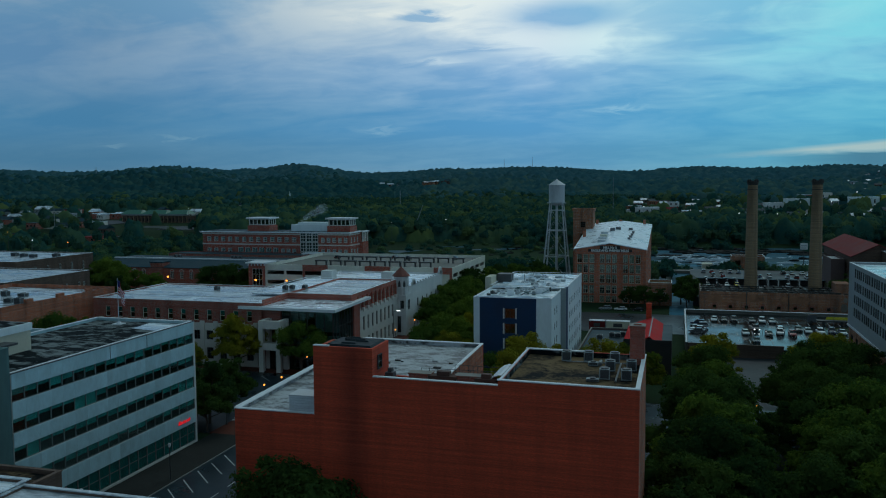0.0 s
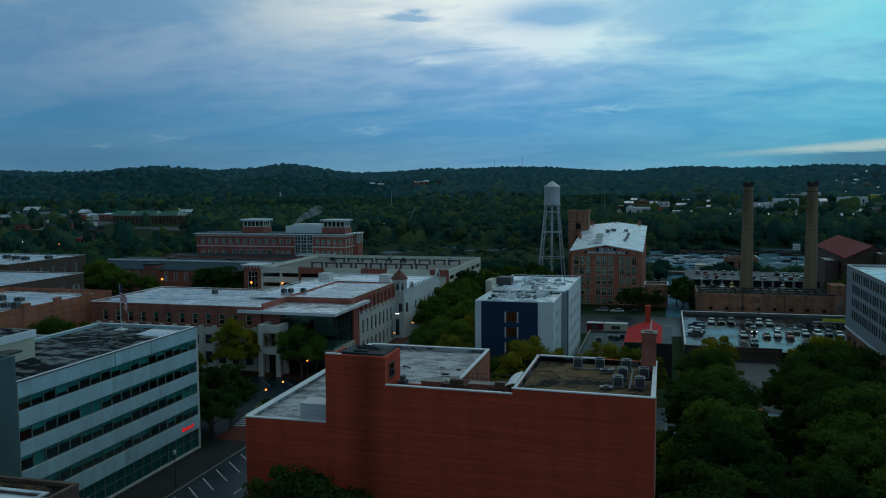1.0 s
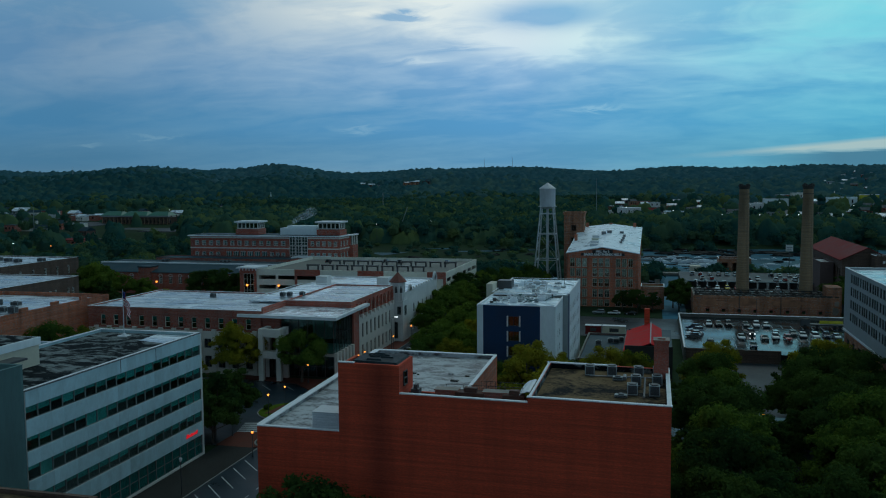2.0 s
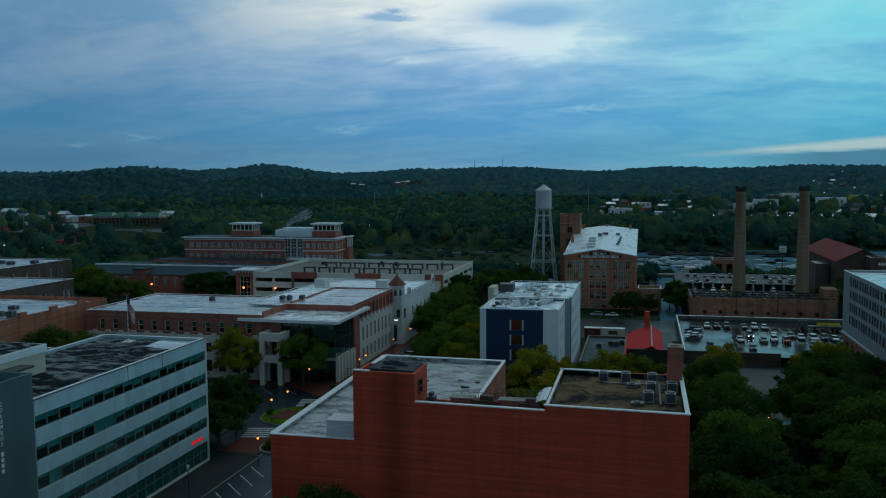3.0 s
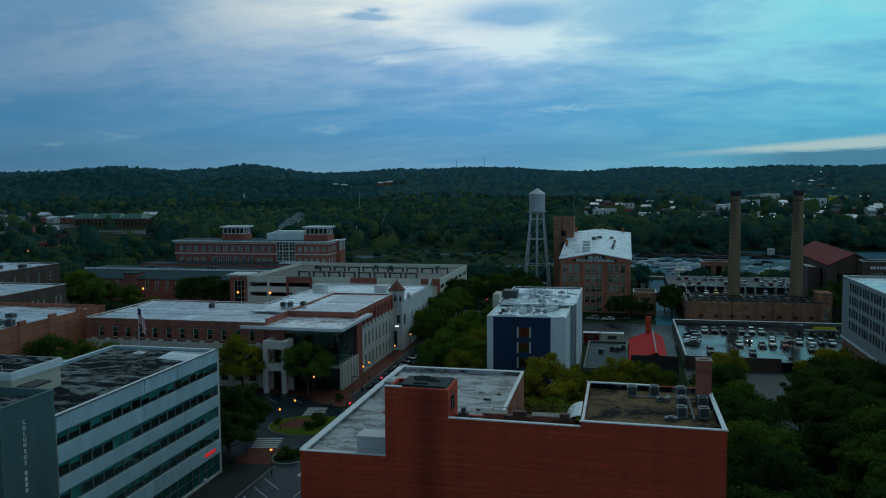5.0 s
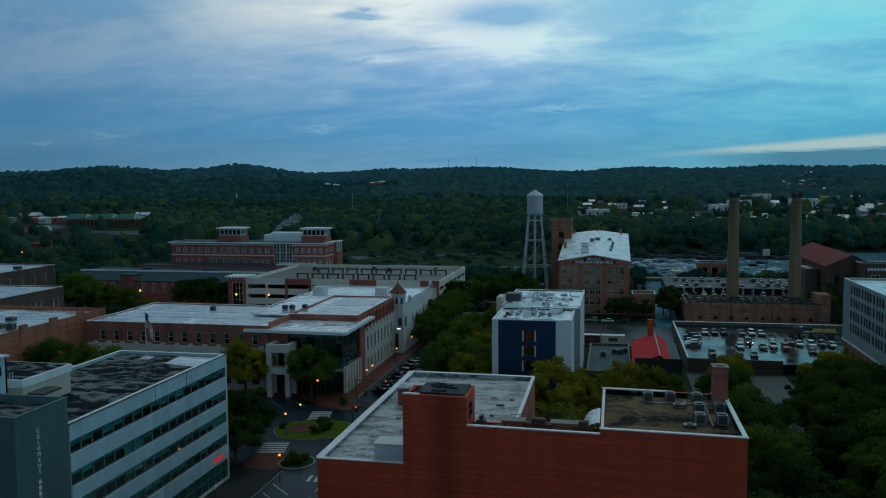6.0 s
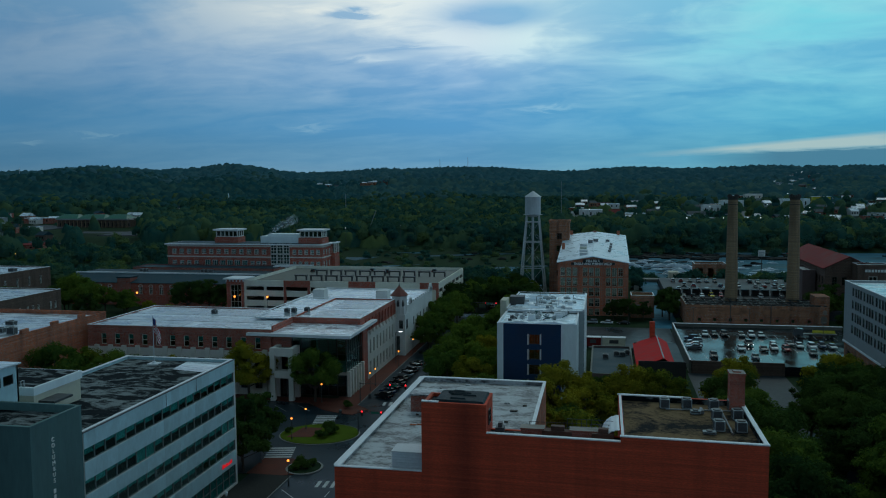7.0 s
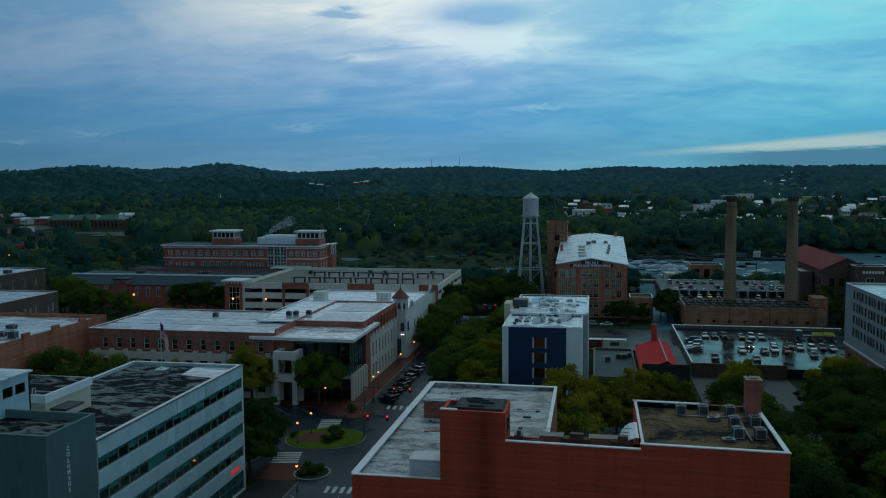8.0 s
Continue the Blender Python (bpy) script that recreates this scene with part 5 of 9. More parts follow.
for k in range(11):
    g = Geo()
    g.tube((-29 + k, 93.3, 23.6), (-29 + k, 93.3, 24.7), 0.03, n=5)
    part("post", g, M["steel_dark"], rail)
for z in (24.15, 24.7):
    g = Geo()
    g.tube((-29, 93.3, z), (-19, 93.3, z), 0.03, n=5)
    part("rail", g, M["steel_dark"], rail)
for bx, bw in ((-28.5, 2.6), (-22.5, 3.4)):
    crate = thing("roof_box", (bx, 91.6, 23.6), "dark box standing on the roof deck", "box")
    g = Geo()
    g.box(bx - bw / 2, bx + bw / 2, 90.9, 92.3, 23.6, 24.5)
    g.box(bx - bw / 2 - 0.1, bx + bw / 2 + 0.1, 90.8, 92.4, 24.5, 24.62)
    part("body", g, M["brick_plum"], crate)

# ---- foreground roof below the camera's start ----
fore = thing("near_building", (-50, 50, 0), "brown building with a white flat roof and stepped parapet", "building")
block(fore, -75, -51.9, 30, 56.4, 0, 22.0, "brick_grey", roof="roof_white", parapet=0.25, cap="roof_white")
block(fore, -51.9, -38.5, 30, 55.6, 0, 21.85, "brick_grey", roof="roof_white", parapet=0.2, cap="roof_white")
block(fore, -75, -52.0, 56.6, 60.2, 0, 21.4, "brick_grey", roof="roof_brown", parapet=0.3, cap="brick_grey")


# ---- civic building: brick and limestone, white roofs, glass corner under a broad canopy ----
def civic():
    ob = thing("civic_building", (-100, 200, 0), "brick and limestone public building with white roofs and a glazed corner", "building")
    fy = 189.3
    sash = (1, 2, 0.14, "frame_tan", "glass_teal", 0.4)
    # left wing: brick above, limestone below
    up = grid_holes(-146.5, -104.5, 12, 1.5, [(11.6, 14.4)])
    low = grid_holes(-146.5, -104.5, 12, 2.0, [(6.6, 9.0), (1.6, 4.6)])
    wall(ob, "S", fy, -151, -101, 11.0, 16.5, M["brick_plum"], up, 0.5)
    windows(ob, "S", fy, up, sash, 0.3)
    wall(ob, "S", fy, -151, -101, 0, 11.0, M["lime"], low, 0.6)
    windows(ob, "S", fy, low, (2, 2, 0.14, "frame_dark", "glass", 0), 0.35)
    for k in range(13):
        u = -148.4 + 3.82 * k
        g = Geo()
        g.box(u - 0.45, u + 0.45, fy - 0.35, fy, 0, 10.2)
        part("pilaster", g, M["lime"], ob)
        g = Geo()
        g.box(u - 0.6, u + 0.6, fy - 0.5, fy + 0.1, 10.2, 11.5)
        part("pilaster_cap", g, M["lime"], ob)
    wall(ob, "W", -151, fy + 0.5, 222, 0, 16.5, M["brick_plum"])
    wall(ob, "N", 222, -151, -101, 0, 16.5, M["brick_plum"])
    flat_roof(ob, -151, -101, fy, 222, 16.5, "roof_white", 0.25)
    # main block
    ey = 203.8
    wall(ob, "S", ey, -101, -82.4, 15.4, 17.3, M["brick_russet"], (), 0.5)
    wall(ob, "W", -101, fy + 0.5, 240, 15.4, 17.3, M["brick_russet"])
    up = [(a, b, 13.0, 15.6) for a, b in [(209.5 + 3.4 * k, 210.9 + 3.4 * k) for k in range(9)]]
    wall(ob, "E", -82.4, ey + 0.5, 240, 12.2, 17.3, M["brick_russet"], up, 0.5)
    windows(ob, "E", -82.4, up, (1, 2, 0.1, "frame_tan", "glass_teal", 0.4), 0.3)
    low = [(a, a + 1.3, z0, z1) for z0, z1 in ((1.2, 4.6), (6.6, 10.4)) for a in [211.0 + 3.4 * k for k in range(8)]]
    wall(ob, "E", -82.0, 208, 240, 0, 12.2, M["lime"], low, 0.7)
    windows(ob, "E", -82.0, low, (1, 2, 0.1, "frame_dark", "glass", 0), 0.35)
    for k in range(10):
        g = Geo()
        g.box(-82.4, -82.0, 207.9 + 3.4 * k, 208.7 + 3.4 * k, 12.2, 16.2)
        part("pilaster", g, M["brick_russet"], ob)
        g = Geo()
        g.box(-82.4, -81.8, 207.7 + 3.4 * k, 208.9 + 3.4 * k, 11.8, 13.0)
        part("pilaster_cap", g, M["lime"], ob)
    wall(ob, "N", 240, -101, -82.4, 0, 17.3, M["brick_russet"])
    flat_roof(ob, -112, -82.4, ey, 240, 17.3, "roof_white", 0.35)
    g = Geo()
    g.box(-97, -84.5, ey + 2.5, 219, 16.97, 17.02)
    part("roof_patch", g, M["roof_grey"], ob, "darker weathered roofing")
    g = Geo()
    g.box(-97, -84.5, 222, 238, 16.97, 17.02)
    part("roof_patch", g, M["roof_grey"], ob, "darker weathered roofing")
    for a, b, c, d in ((-150, -102, 199.5, 206.5), (-149, -126, 191.2, 197.5), (-123, -104, 191.2, 197.5), (-148, -104, 209, 220)):
        g = Geo()
        g.box(a, b, c, d, 16.27, 16.31)
        part("roof_patch", g, M["roof_grey"], ob, "darker weathered roofing")
    # brick pier at the corner
    g = Geo()
    g.box(-83.2, -81.7, 203.8, 207.9, 0, 15.4)
    part("pier", g, M["brick_russet"], ob)
    # canopy
    g = Geo()
    g.prism([(-107.0, 188.2), (-80.2, 187.6), (-80.4, 213.0), (-81.9, 213.0), (-81.9, ey), (-101.0, ey), (-101.0, 190.0), (-107.0, 189.6)], 15.05, 15.75)
    part("canopy", g, M["coping"], ob, "broad white flat canopy")
    g = Geo()
    g.prism([(-100.8, 189.2), (-80.9, 188.7), (-81.1, 203.6), (-100.8, 203.6)], 15.7, 15.8)
    part("canopy_roof", g, M["roof_patchy"], ob, "wet patchy canopy roofing")
    # glass corner: mullions and panes
    for side, plane, a0, a1, n in (("S", 190.6, -96.0, -82.2, 6), ("E", -82.0, 190.8, 203.6, 7)):
        step = (a1 - a0) / n
        for k in range(n):
            windows(ob, side, plane, [(a0 + step * k, a0 + step * (k + 1), 6.2, 14.9), (a0 + step * k, a0 + step * (k + 1), 0.2, 5.4)], (1, 2, 0.08, "frame_dark", "glass_teal", 0), 0.1)
    g = Geo()
    g.box(-96.0, -82.1, 190.9, 203.6, 5.4, 6.2)
    part("floor_edge", g, M["lime"], ob)
    g = Geo()
    g.box(-96.2, -95.9, 191.0, 203.6, 0, 14.9)
    part("inner_wall", g, M["inside"], ob)
    for k in range(6):
        g = Geo()
        u = 190.6 + 2.3 * k
        g.box(-82.0, -81.2, u, u + 0.9, 0, 6.4)
        part("column", g, M["lime"], ob)
    # limestone portico in front of the corner
    for u in (-98.9, -94.2):
        for v in (184.6, 188.4):
            g = Geo()
            g.box(u - 0.6, u + 0.6, v, v + 1.1, 0, 12.9)
            part("portico_pier", g, M["lime"], ob)
    for za, zb in ((10.9, 12.9), (5.6, 7.3)):
        g = Geo()
        g.box(-98.3, -94.8, 184.7, 185.6, za, zb)
        g.box(-99.4, -98.4, 185.7, 188.4, za, zb)
        g.box(-94.7, -93.7, 185.7, 188.4, za, zb)
        part("portico_beam", g, M["lime"], ob)
    g = Geo()
    g.box(-98.4, -94.7, 185.6, 188.4, 12.2, 12.5)
    part("portico_roof", g, M["roof_tar"], ob)
    g = Geo()
    g.box(-98.4, -94.7, 185.6, 188.4, 6.6, 7.0)
    part("portico_floor", g, M["lime"], ob)
    windows(ob, "S", 188.0, [(-98.3, -96.6, 0.2, 5.5), (-96.5, -94.8, 0.2, 5.5)], (2, 2, 0.1, "frame_dark", "glass", 0), 0.1)
    wall(ob, "S", 190.2, -101, -96.2, 0, 15.0, M["brick_plum"], ((-99.8, -97.0, 6.5, 10.4),), 0.4)
    return ob


civic()
for ux, uy in ((-106, 213), (-104.2, 213.6), (-101, 215), (-127, 212)):
    unit(ux, uy, 17.0 if ux > -112 else 16.3, 1.3, 1.3, 1.1, "small grey vent unit on the white roof")


# ---- white mission-style hall with a red-roofed belfry ----
def mission():
    ob = thing("mission_hall", (-95, 260, 0), "white stuccoed hall with a corner belfry under a red tiled roof", "building")
    hs = [(a, a + 1.2, z, z + 2.6) for z in (2, 7.5) for a in (252.5, 257.5, 262.5, 267.5, 272.5)]
    block(ob, -118, -79.6, 240.6, 282, 0, 14.8, "stucco", {"E": hs}, (2, 3, 0.12, "frame_dark", "glass", 0), roof="roof_white", parapet=0.3)
    block(ob, -84.8, -79.4, 240.3, 245.7, 0, 12.4, "stucco", {"S": [(-84.2, -83.0, 8.3, 10.8), (-81.2, -80.0, 8.3, 10.8), (-83.2, -81.0, 1.0, 6.0)], "E": [(242, 244.4, 7.8, 10.8)]}, (2, 2, 0.12, "frame_dark", "glass", 0), roof="roof_white", parapet=0.2, cap="stucco")
    # eight-sided belfry with arched openings
    cx, cy = -81.6, 242.6
    corner = lambda k, r: (cx + r * math.cos(math.radians(22.5 + 45 * k)), cy + r * math.sin(math.radians(22.5 + 45 * k)))
    # solid core in a dark colour, for the shade inside the open belfry
    g = Geo()
    g.prism([corner(k, 1.8) for k in range(8)], 12.2, 18.2)
    part("belfry_core", g, M["steel_dark"], ob, "dark solid core painting the shade inside the belfry")
    for k in range(8):
        (ax, ay), (bx, by) = corner(k, 2.3), corner(k + 1, 2.3)
        g = Geo()
        spot = lambda f, z, d: (ax + (bx - ax) * f + (cx - ax - (bx - ax) * f) * d, ay + (by - ay) * f + (cy - ay - (by - ay) * f) * d, z)
        for f0, f1, z0, z1 in ((0, 0.24, 12.3, 18.2), (0.76, 1, 12.3, 18.2), (0.24, 0.76, 12.3, 13.4), (0.24, 0.76, 16.9, 18.2), (0.24, 0.34, 16.3, 16.9), (0.66, 0.76, 16.3, 16.9)):
            g.hexa([spot(f0, z0, 0), spot(f1, z0, 0), spot(f1, z0, 0.12), spot(f0, z0, 0.12), spot(f0, z1, 0), spot(f1, z1, 0), spot(f1, z1, 0.12), spot(f0, z1, 0.12)])
        part("belfry_wall", g, M["stucco"], ob)
        (ex, ey), (fx, fy) = corner(k, 2.75), corner(k + 1, 2.75)
        g = Geo()
        g.hexa([(ex, ey, 18.1), (fx, fy, 18.1), (cx, cy, 18.1), (cx, cy, 18.1), (ex, ey, 18.25), (fx, fy, 18.25), (cx, cy + 0.02, 21.2), (cx, cy, 21.2)])
        part("roof_slope", g, M["tile_roof"], ob, "red tiled belfry roof")
    g = Geo()
    g.tube((cx, cy, 21.0), (cx, cy, 22.3), 0.14, 0.04)
    g.tube((cx, cy, 21.1), (cx, cy, 21.4), 0.3, 0.16)
    part("finial", g, M["steel_dark"], ob)
    for k in range(11):
        g = Geo()
        g.box(-79.9, -79.5, 247.2 + 3.0 * k, 247.9 + 3.0 * k, 14.85, 15.5)
        part("merlon", g, M["stucco"], ob)
    # stepped gables on the street side
    for u, w, h in ((249.2, 3.0, 1.6), (279.5, 4.2, 2.4)):
        g = Geo()
        g.box(-80.0, -79.4, u - w / 2, u + w / 2, 14.8, 14.8 + h * 0.55)
        g.tube((-80.0, u, 14.8 + h * 0.5), (-79.4, u, 14.8 + h * 0.5), w * 0.34, n=16)
        part("gable", g, M["stucco"], ob)
    for x in (-111, -90):
        g = Geo()
        g.box(x - 1.9, x + 1.9, 253, 257.0, 14.4, 18.0)
        part("plant_room", g, M["stucco"], ob)
    return ob


mission()


# ---- parking garage ----
def garage():
    ob = thing("parking_garage", (-120, 302, 0), "pale concrete parking garage with brick panels and an open top deck", "garage")
    fy, top = 300.0, 14.8
    bays = [(-157.2, -149.6), (-149.0, -141.6), (-131.0, -123.2), (-122.6, -115.6), (-105.2, -97.2), (-96.6, -88.2)]
    hs = [(a + 0.2, b - 0.2, z, z + 1.5) for a, b in bays for z in (1.6, 5.4, 9.2)] + [(-141.2, -131.8, z, z + 1.5) for z in (5.4, 9.2)] + [(-115.0, -105.8, z, z + 1.5) for z in (5.4, 9.2)]
    hs = [(a, b, c + 1.7, d + 1.7) for a, b, c, d in hs]
    wall(ob, "S", fy, -158, -81, 0, top, M["garage_wall"], hs, 0.4)
    wall(ob, "E", -81, fy + 0.4, 356, 0, top, M["garage_wall"], [(302 + 9 * k, 309 + 9 * k, z, z + 1.5) for k in range(6) for z in (3.3, 7.1, 10.9)], 0.4)
    wall(ob, "W", -158, fy + 0.4, 356, 0, top, M["garage_wall"])
    wall(ob, "N", 356, -158, -81, 0, top, M["garage_wall"])
    for z in (3.0, 6.8, 10.6):
        g = Geo()
        g.box(-157.6, -81.4, fy + 0.4, 355.6, z - 0.3, z)
        part("deck", g, M["deck"], ob)
    g = Geo()
    g.box(-157.6, -81.4, fy + 0.4, 355.6, 13.3, 13.6)
    part("top_deck", g, M["deck"], ob, "stained concrete top deck")
    for a, b, z in ((-141.6, -131.0, 14.9), (-115.6, -105.2, 14.9), (-88.0, -80.8, 14.9)):
        g = Geo()
        g.box(a, b, fy - 0.3, fy, 12.4, z)
        g.box(a, a + 1.0, fy - 0.3, fy, 0, 12.4)
        g.box(b - 1.0, b, fy - 0.3, fy, 0, 12.4)
        part("brick_panel", g, M["brick_russet"], ob, "red brick panel")
    # glazed stair tower
    hs = [(-163.3, -158.9, 2.0, 13.0)]
    block(ob, -165, -158, fy - 0.6, fy + 7, 0, 14.9, "brick_russet", {"S": hs}, (3, 5, 0.14, "frame_white", "glass", 0), roof="roof_white", parapet=0.1)
    g = Geo()
    g.box(-166, -157, fy - 1.6, fy + 8, 15.0, 15.5)
    for k in range(6):
        g.box(-165 + 1.4 * k, -164.6 + 1.4 * k, fy - 1.2, fy - 0.9, 14.2, 15.0)
    part("tower_cornice", g, M["coping"], ob)
    return ob


garage()
for k in range(9):
    for yy, n in ((331, 9), (312, 8)):
        if k >= n:
            continue
        x = -137 + 6.3 * k - (2 if yy < 320 else 0)
        pergola = thing("deck_frame", (x, yy, 13.6), "dark steel frame standing on the garage deck", "steel frame", "frames on the garage deck")
        for s in (-2.2, 2.2):
            g = Geo()
            g.box(x + s - 0.3, x + s + 0.3, yy - 0.3, yy + 0.3, 13.6, 15.3)
            part("post", g, M["steel_dark"], pergola)
        g = Geo()
        g.box(x - 2.5, x + 2.5, yy - 0.9, yy + 0.9, 15.3, 15.85)
        part("beam", g, M["steel_dark"], pergola)


# ---- river centre: long brick building with two lanterns ----
def river_hall():
    ob = thing("river_hall", (-190, 372, 0), "long red brick hall with pale stone bands and two roof lanterns", "building")
    fy = 372.0
    wide = (3, 2, 0.24, "frame_white", "glass_teal", 0.6)
    r1 = grid_holes(-226.5, -180, 13, 2.4, [(18.2, 20.6)])
    r2 = grid_holes(-226.5, -215, 4, 2.4, [(12.6, 15.0)]) + grid_holes(-209, -190, 6, 3.0, [(9.6, 15.4)]) + grid_holes(-186, -180, 3, 2.2, [(12.6, 15.0)])
    wall(ob, "S", fy, -230, -176.5, 0, 22.7, M["brick_russet"], r1 + r2, 0.5)
    windows(ob, "S", fy, r1 + r2, wide, 0.3)
    for z in (16.7, 21.8):
        g = Geo()
        g.box(-230.2, -176.5, fy - 0.25, fy, z, z + 0.55)
        part("stone_band", g, M["lime"], ob)
    wall(ob, "W", -230, fy + 0.5, 388, 0, 22.7, M["brick_russet"])
    wall(ob, "N", 388, -230, -151, 0, 22.7, M["brick_russet"])
    # glazed entrance bay
    windows(ob, "S", fy - 0.6, [(-176.4 + 3.2 * k, -173.4 + 3.2 * k, z, z + 4.6) for k in range(3) for z in (9, 13.8, 18.6)], (2, 3, 0.25, "frame_white", "glass_teal", 0), 0.1)
    g = Geo()
    g.box(-176.6, -167.2, fy + 0.2, fy + 0.5, 0, 22.7)
    part("inner_wall", g, M["inside"], ob)
    # right-hand bays
    r3 = grid_holes(-164.8, -153.0, 5, 1.9, [(18.2, 20.6), (12.6, 15.0)])
    wall(ob, "S", fy, -167.2, -151.0, 0, 22.7, M["brick_russet"], r3, 0.5)
    windows(ob, "S", fy, r3, wide, 0.3)
    r4 = [(374 + 3.9 * k, 376.2 + 3.9 * k, z, z + 2.4) for k in range(3) for z in (12.6, 18.2)]
    wall(ob, "E", -151.0, fy + 0.5, 388, 0, 22.7, M["brick_russet"], r4, 0.5)
    windows(ob, "E", -151.0, r4, wide, 0.3)
    for z in (16.7, 21.8):
        g = Geo()
        g.box(-167.2, -150.8, fy - 0.25, fy, z, z + 0.55)
        g.box(-151.0, -150.7, fy, 384.9, z, z + 0.55)
        part("stone_band", g, M["lime"], ob)
    g = Geo()
    g.box(-231, -150.2, fy - 1.2, 388.8, 22.7, 23.2)
    g.box(-150.2, -148.6, 384.2, 392.6, 22.7, 23.2)
    part("eave_board", g, M["coping"], ob, "pale projecting eaves")
    g = Geo()
    g.box(-229.5, -152, fy + 0.6, 387.4, 23.2, 23.35)
    part("roof", g, M["roof_slate"], ob)
    g = Geo()
    g.box(-184.0, -164.5, 377.5, 387, 23.3, 26.6)
    g.box(-180.6, -165.2, 378.5, 386, 26.6, 27.6)
    part("plant_room", g, M["panel_white"], ob, "pale plant room")
    # canopy over the entrance
    g = Geo()
    g.box(-172, -155, fy - 9, fy - 0.6, 13.2, 13.7)
    part("entrance_canopy", g, M["coping"], ob)
    for x in (-171, -165.6, -160.8, -156):
        g = Geo()
        g.tube((x, fy - 8.5, 0), (x, fy - 8.5, 13.2), 0.3)
        part("column", g, M["coping"], ob)
    # lanterns
    for cx, cy in ((-201.0, 380.2), (-157.8, 379.6)):
        g = Geo()
        g.box(cx - 6, cx + 6, cy - 4.4, cy + 4.4, 23.3, 26.0)
        part("lantern_base", g, M["brick_russet"], ob)
        hs = [(cx - 5.2 + 2.15 * k, cx - 3.4 + 2.15 * k, 26.5, 29.0) for k in range(5)]
        wall(ob, "S", cy - 3.6, cx - 5.6, cx + 5.6, 26.2, 29.3, M["frame_white"], hs, 0.3)
        windows(ob, "S", cy - 3.6, hs, (1, 1, 0.1, "frame_white", "glass", 0), 0.15)
        hs = [(cy - 3.0 + 2.2 * k, cy - 1.4 + 2.2 * k, 26.5, 29.0) for k in range(3)]
        wall(ob, "E", cx + 5.6, cy - 3.3, cy + 3.6, 26.2, 29.3, M["frame_white"], hs, 0.3)
        windows(ob, "E", cx + 5.6, hs, (1, 1, 0.1, "frame_white", "glass", 0), 0.15)
        wall(ob, "W", cx - 5.6, cy - 3.3, cy + 3.6, 26.2, 29.3, M["frame_white"])
        g = Geo()
        g.box(cx - 6.5, cx + 6.5, cy - 5.2, cy + 5.2, 29.3, 30.0)
        part("lantern_roof", g, M["coping"], ob)
    # open corner loggia
    g = Geo()
    g.box(-151.0, -149.0, 385, 392, 0, 18.0)
    part("loggia_base", g, M["brick_russet"], ob)
    for y in (385.2, 388.2, 391.4):
        g = Geo()
        g.box(-149.7, -149.1, y, y + 0.6, 18.0, 22.7)
        part("column", g, M["frame_white"], ob)
    return ob


river_hall()


# ---- low brick row with a blue-grey roof and arched windows ----
def low_row():
    ob = thing("low_brick_row", (-210, 330, 0), "low brick row with a blue-grey metal roof and arched white windows", "building")
    fy = 325.0
    hs = [(-247 + 4.85 * k, -245.3 + 4.85 * k, 4.8, 8.0) for k in range(14) if k not in (4, 5)]
    wall(ob, "S", fy, -254, -168, 0, 9.6, M["brick_russet"], hs, 0.45)
    windows(ob, "S", fy, hs, (2, 3, 0.16, "frame_white", "glass", 0), 0.12)
    for a, b, c, d in hs:
        g = Geo()
        for k in range(8):
            w0, w1 = math.pi * k / 8, math.pi * (k + 1) / 8
            m, r0, r1 = (a + b) / 2, 0.8, 1.05
            p = lambda r, w: (m + r * math.cos(w), d + r * math.sin(w))
            q = [p(r0, w0), p(r1, w0), p(r1, w1), p(r0, w1)]
            g.hexa([(u, fy - 0.12, v) for u, v in q] + [(u, fy, v) for u, v in q])
        part("arch", g, M["frame_white"], ob)
    wall(ob, "E", -168, fy + 0.4, 352, 0, 9.6, M["brick_russet"])
    wall(ob, "W", -254, fy + 0.4, 352, 0, 9.6, M["brick_russet"])
    wall(ob, "N", 352, -254, -168, 0, 9.6, M["brick_russet"])
    g = Geo()
    g.hexa([(-255, fy - 0.8, 9.6), (-167, fy - 0.8, 9.6), (-167, 338, 9.6), (-255, 338, 9.6), (-255, fy - 0.8, 9.75), (-167, fy - 0.8, 9.75), (-167, 337, 12.4), (-255, 337, 12.4)])
    part("roof", g, M["roof_slate"], ob)
    g = Geo()
    g.box(-256, -166, 337, 338, 12.3, 12.9)
    part("parapet", g, M["coping"], ob)
    g = Geo()
    g.box(-255, -167, 338, 353, 11.8, 12.4)
    part("rear_roof", g, M["roof_slate"], ob)
    for x in (-224.5,):
        g = Geo()
        g.box(x - 3, x + 3, fy - 0.8, fy + 5, 0, 11.8)
        part("gatehouse", g, M["brick_plum"], ob)
        g = Geo()
        g.box(x - 3.4, x + 3.4, fy - 1.2, fy + 5.4, 11.8, 12.3)
        part("gatehouse_cap", g, M["roof_slate"], ob)
    return ob


low_row()
back = thing("rear_grey_row", (-200, 360, 0), "low grey-roofed range behind the brick row", "building")
block(back, -238, -168, 354, 368, 0, 13.4, "brick_plum", roof="roof_slate", parapet=0.3, cap="roof_slate")
for ux in (-198, -196, -194, -228, -226):
    unit(ux, 345, 12.4, 1.6, 1.6, 1.2, "grey roof unit on the blue-grey roof")


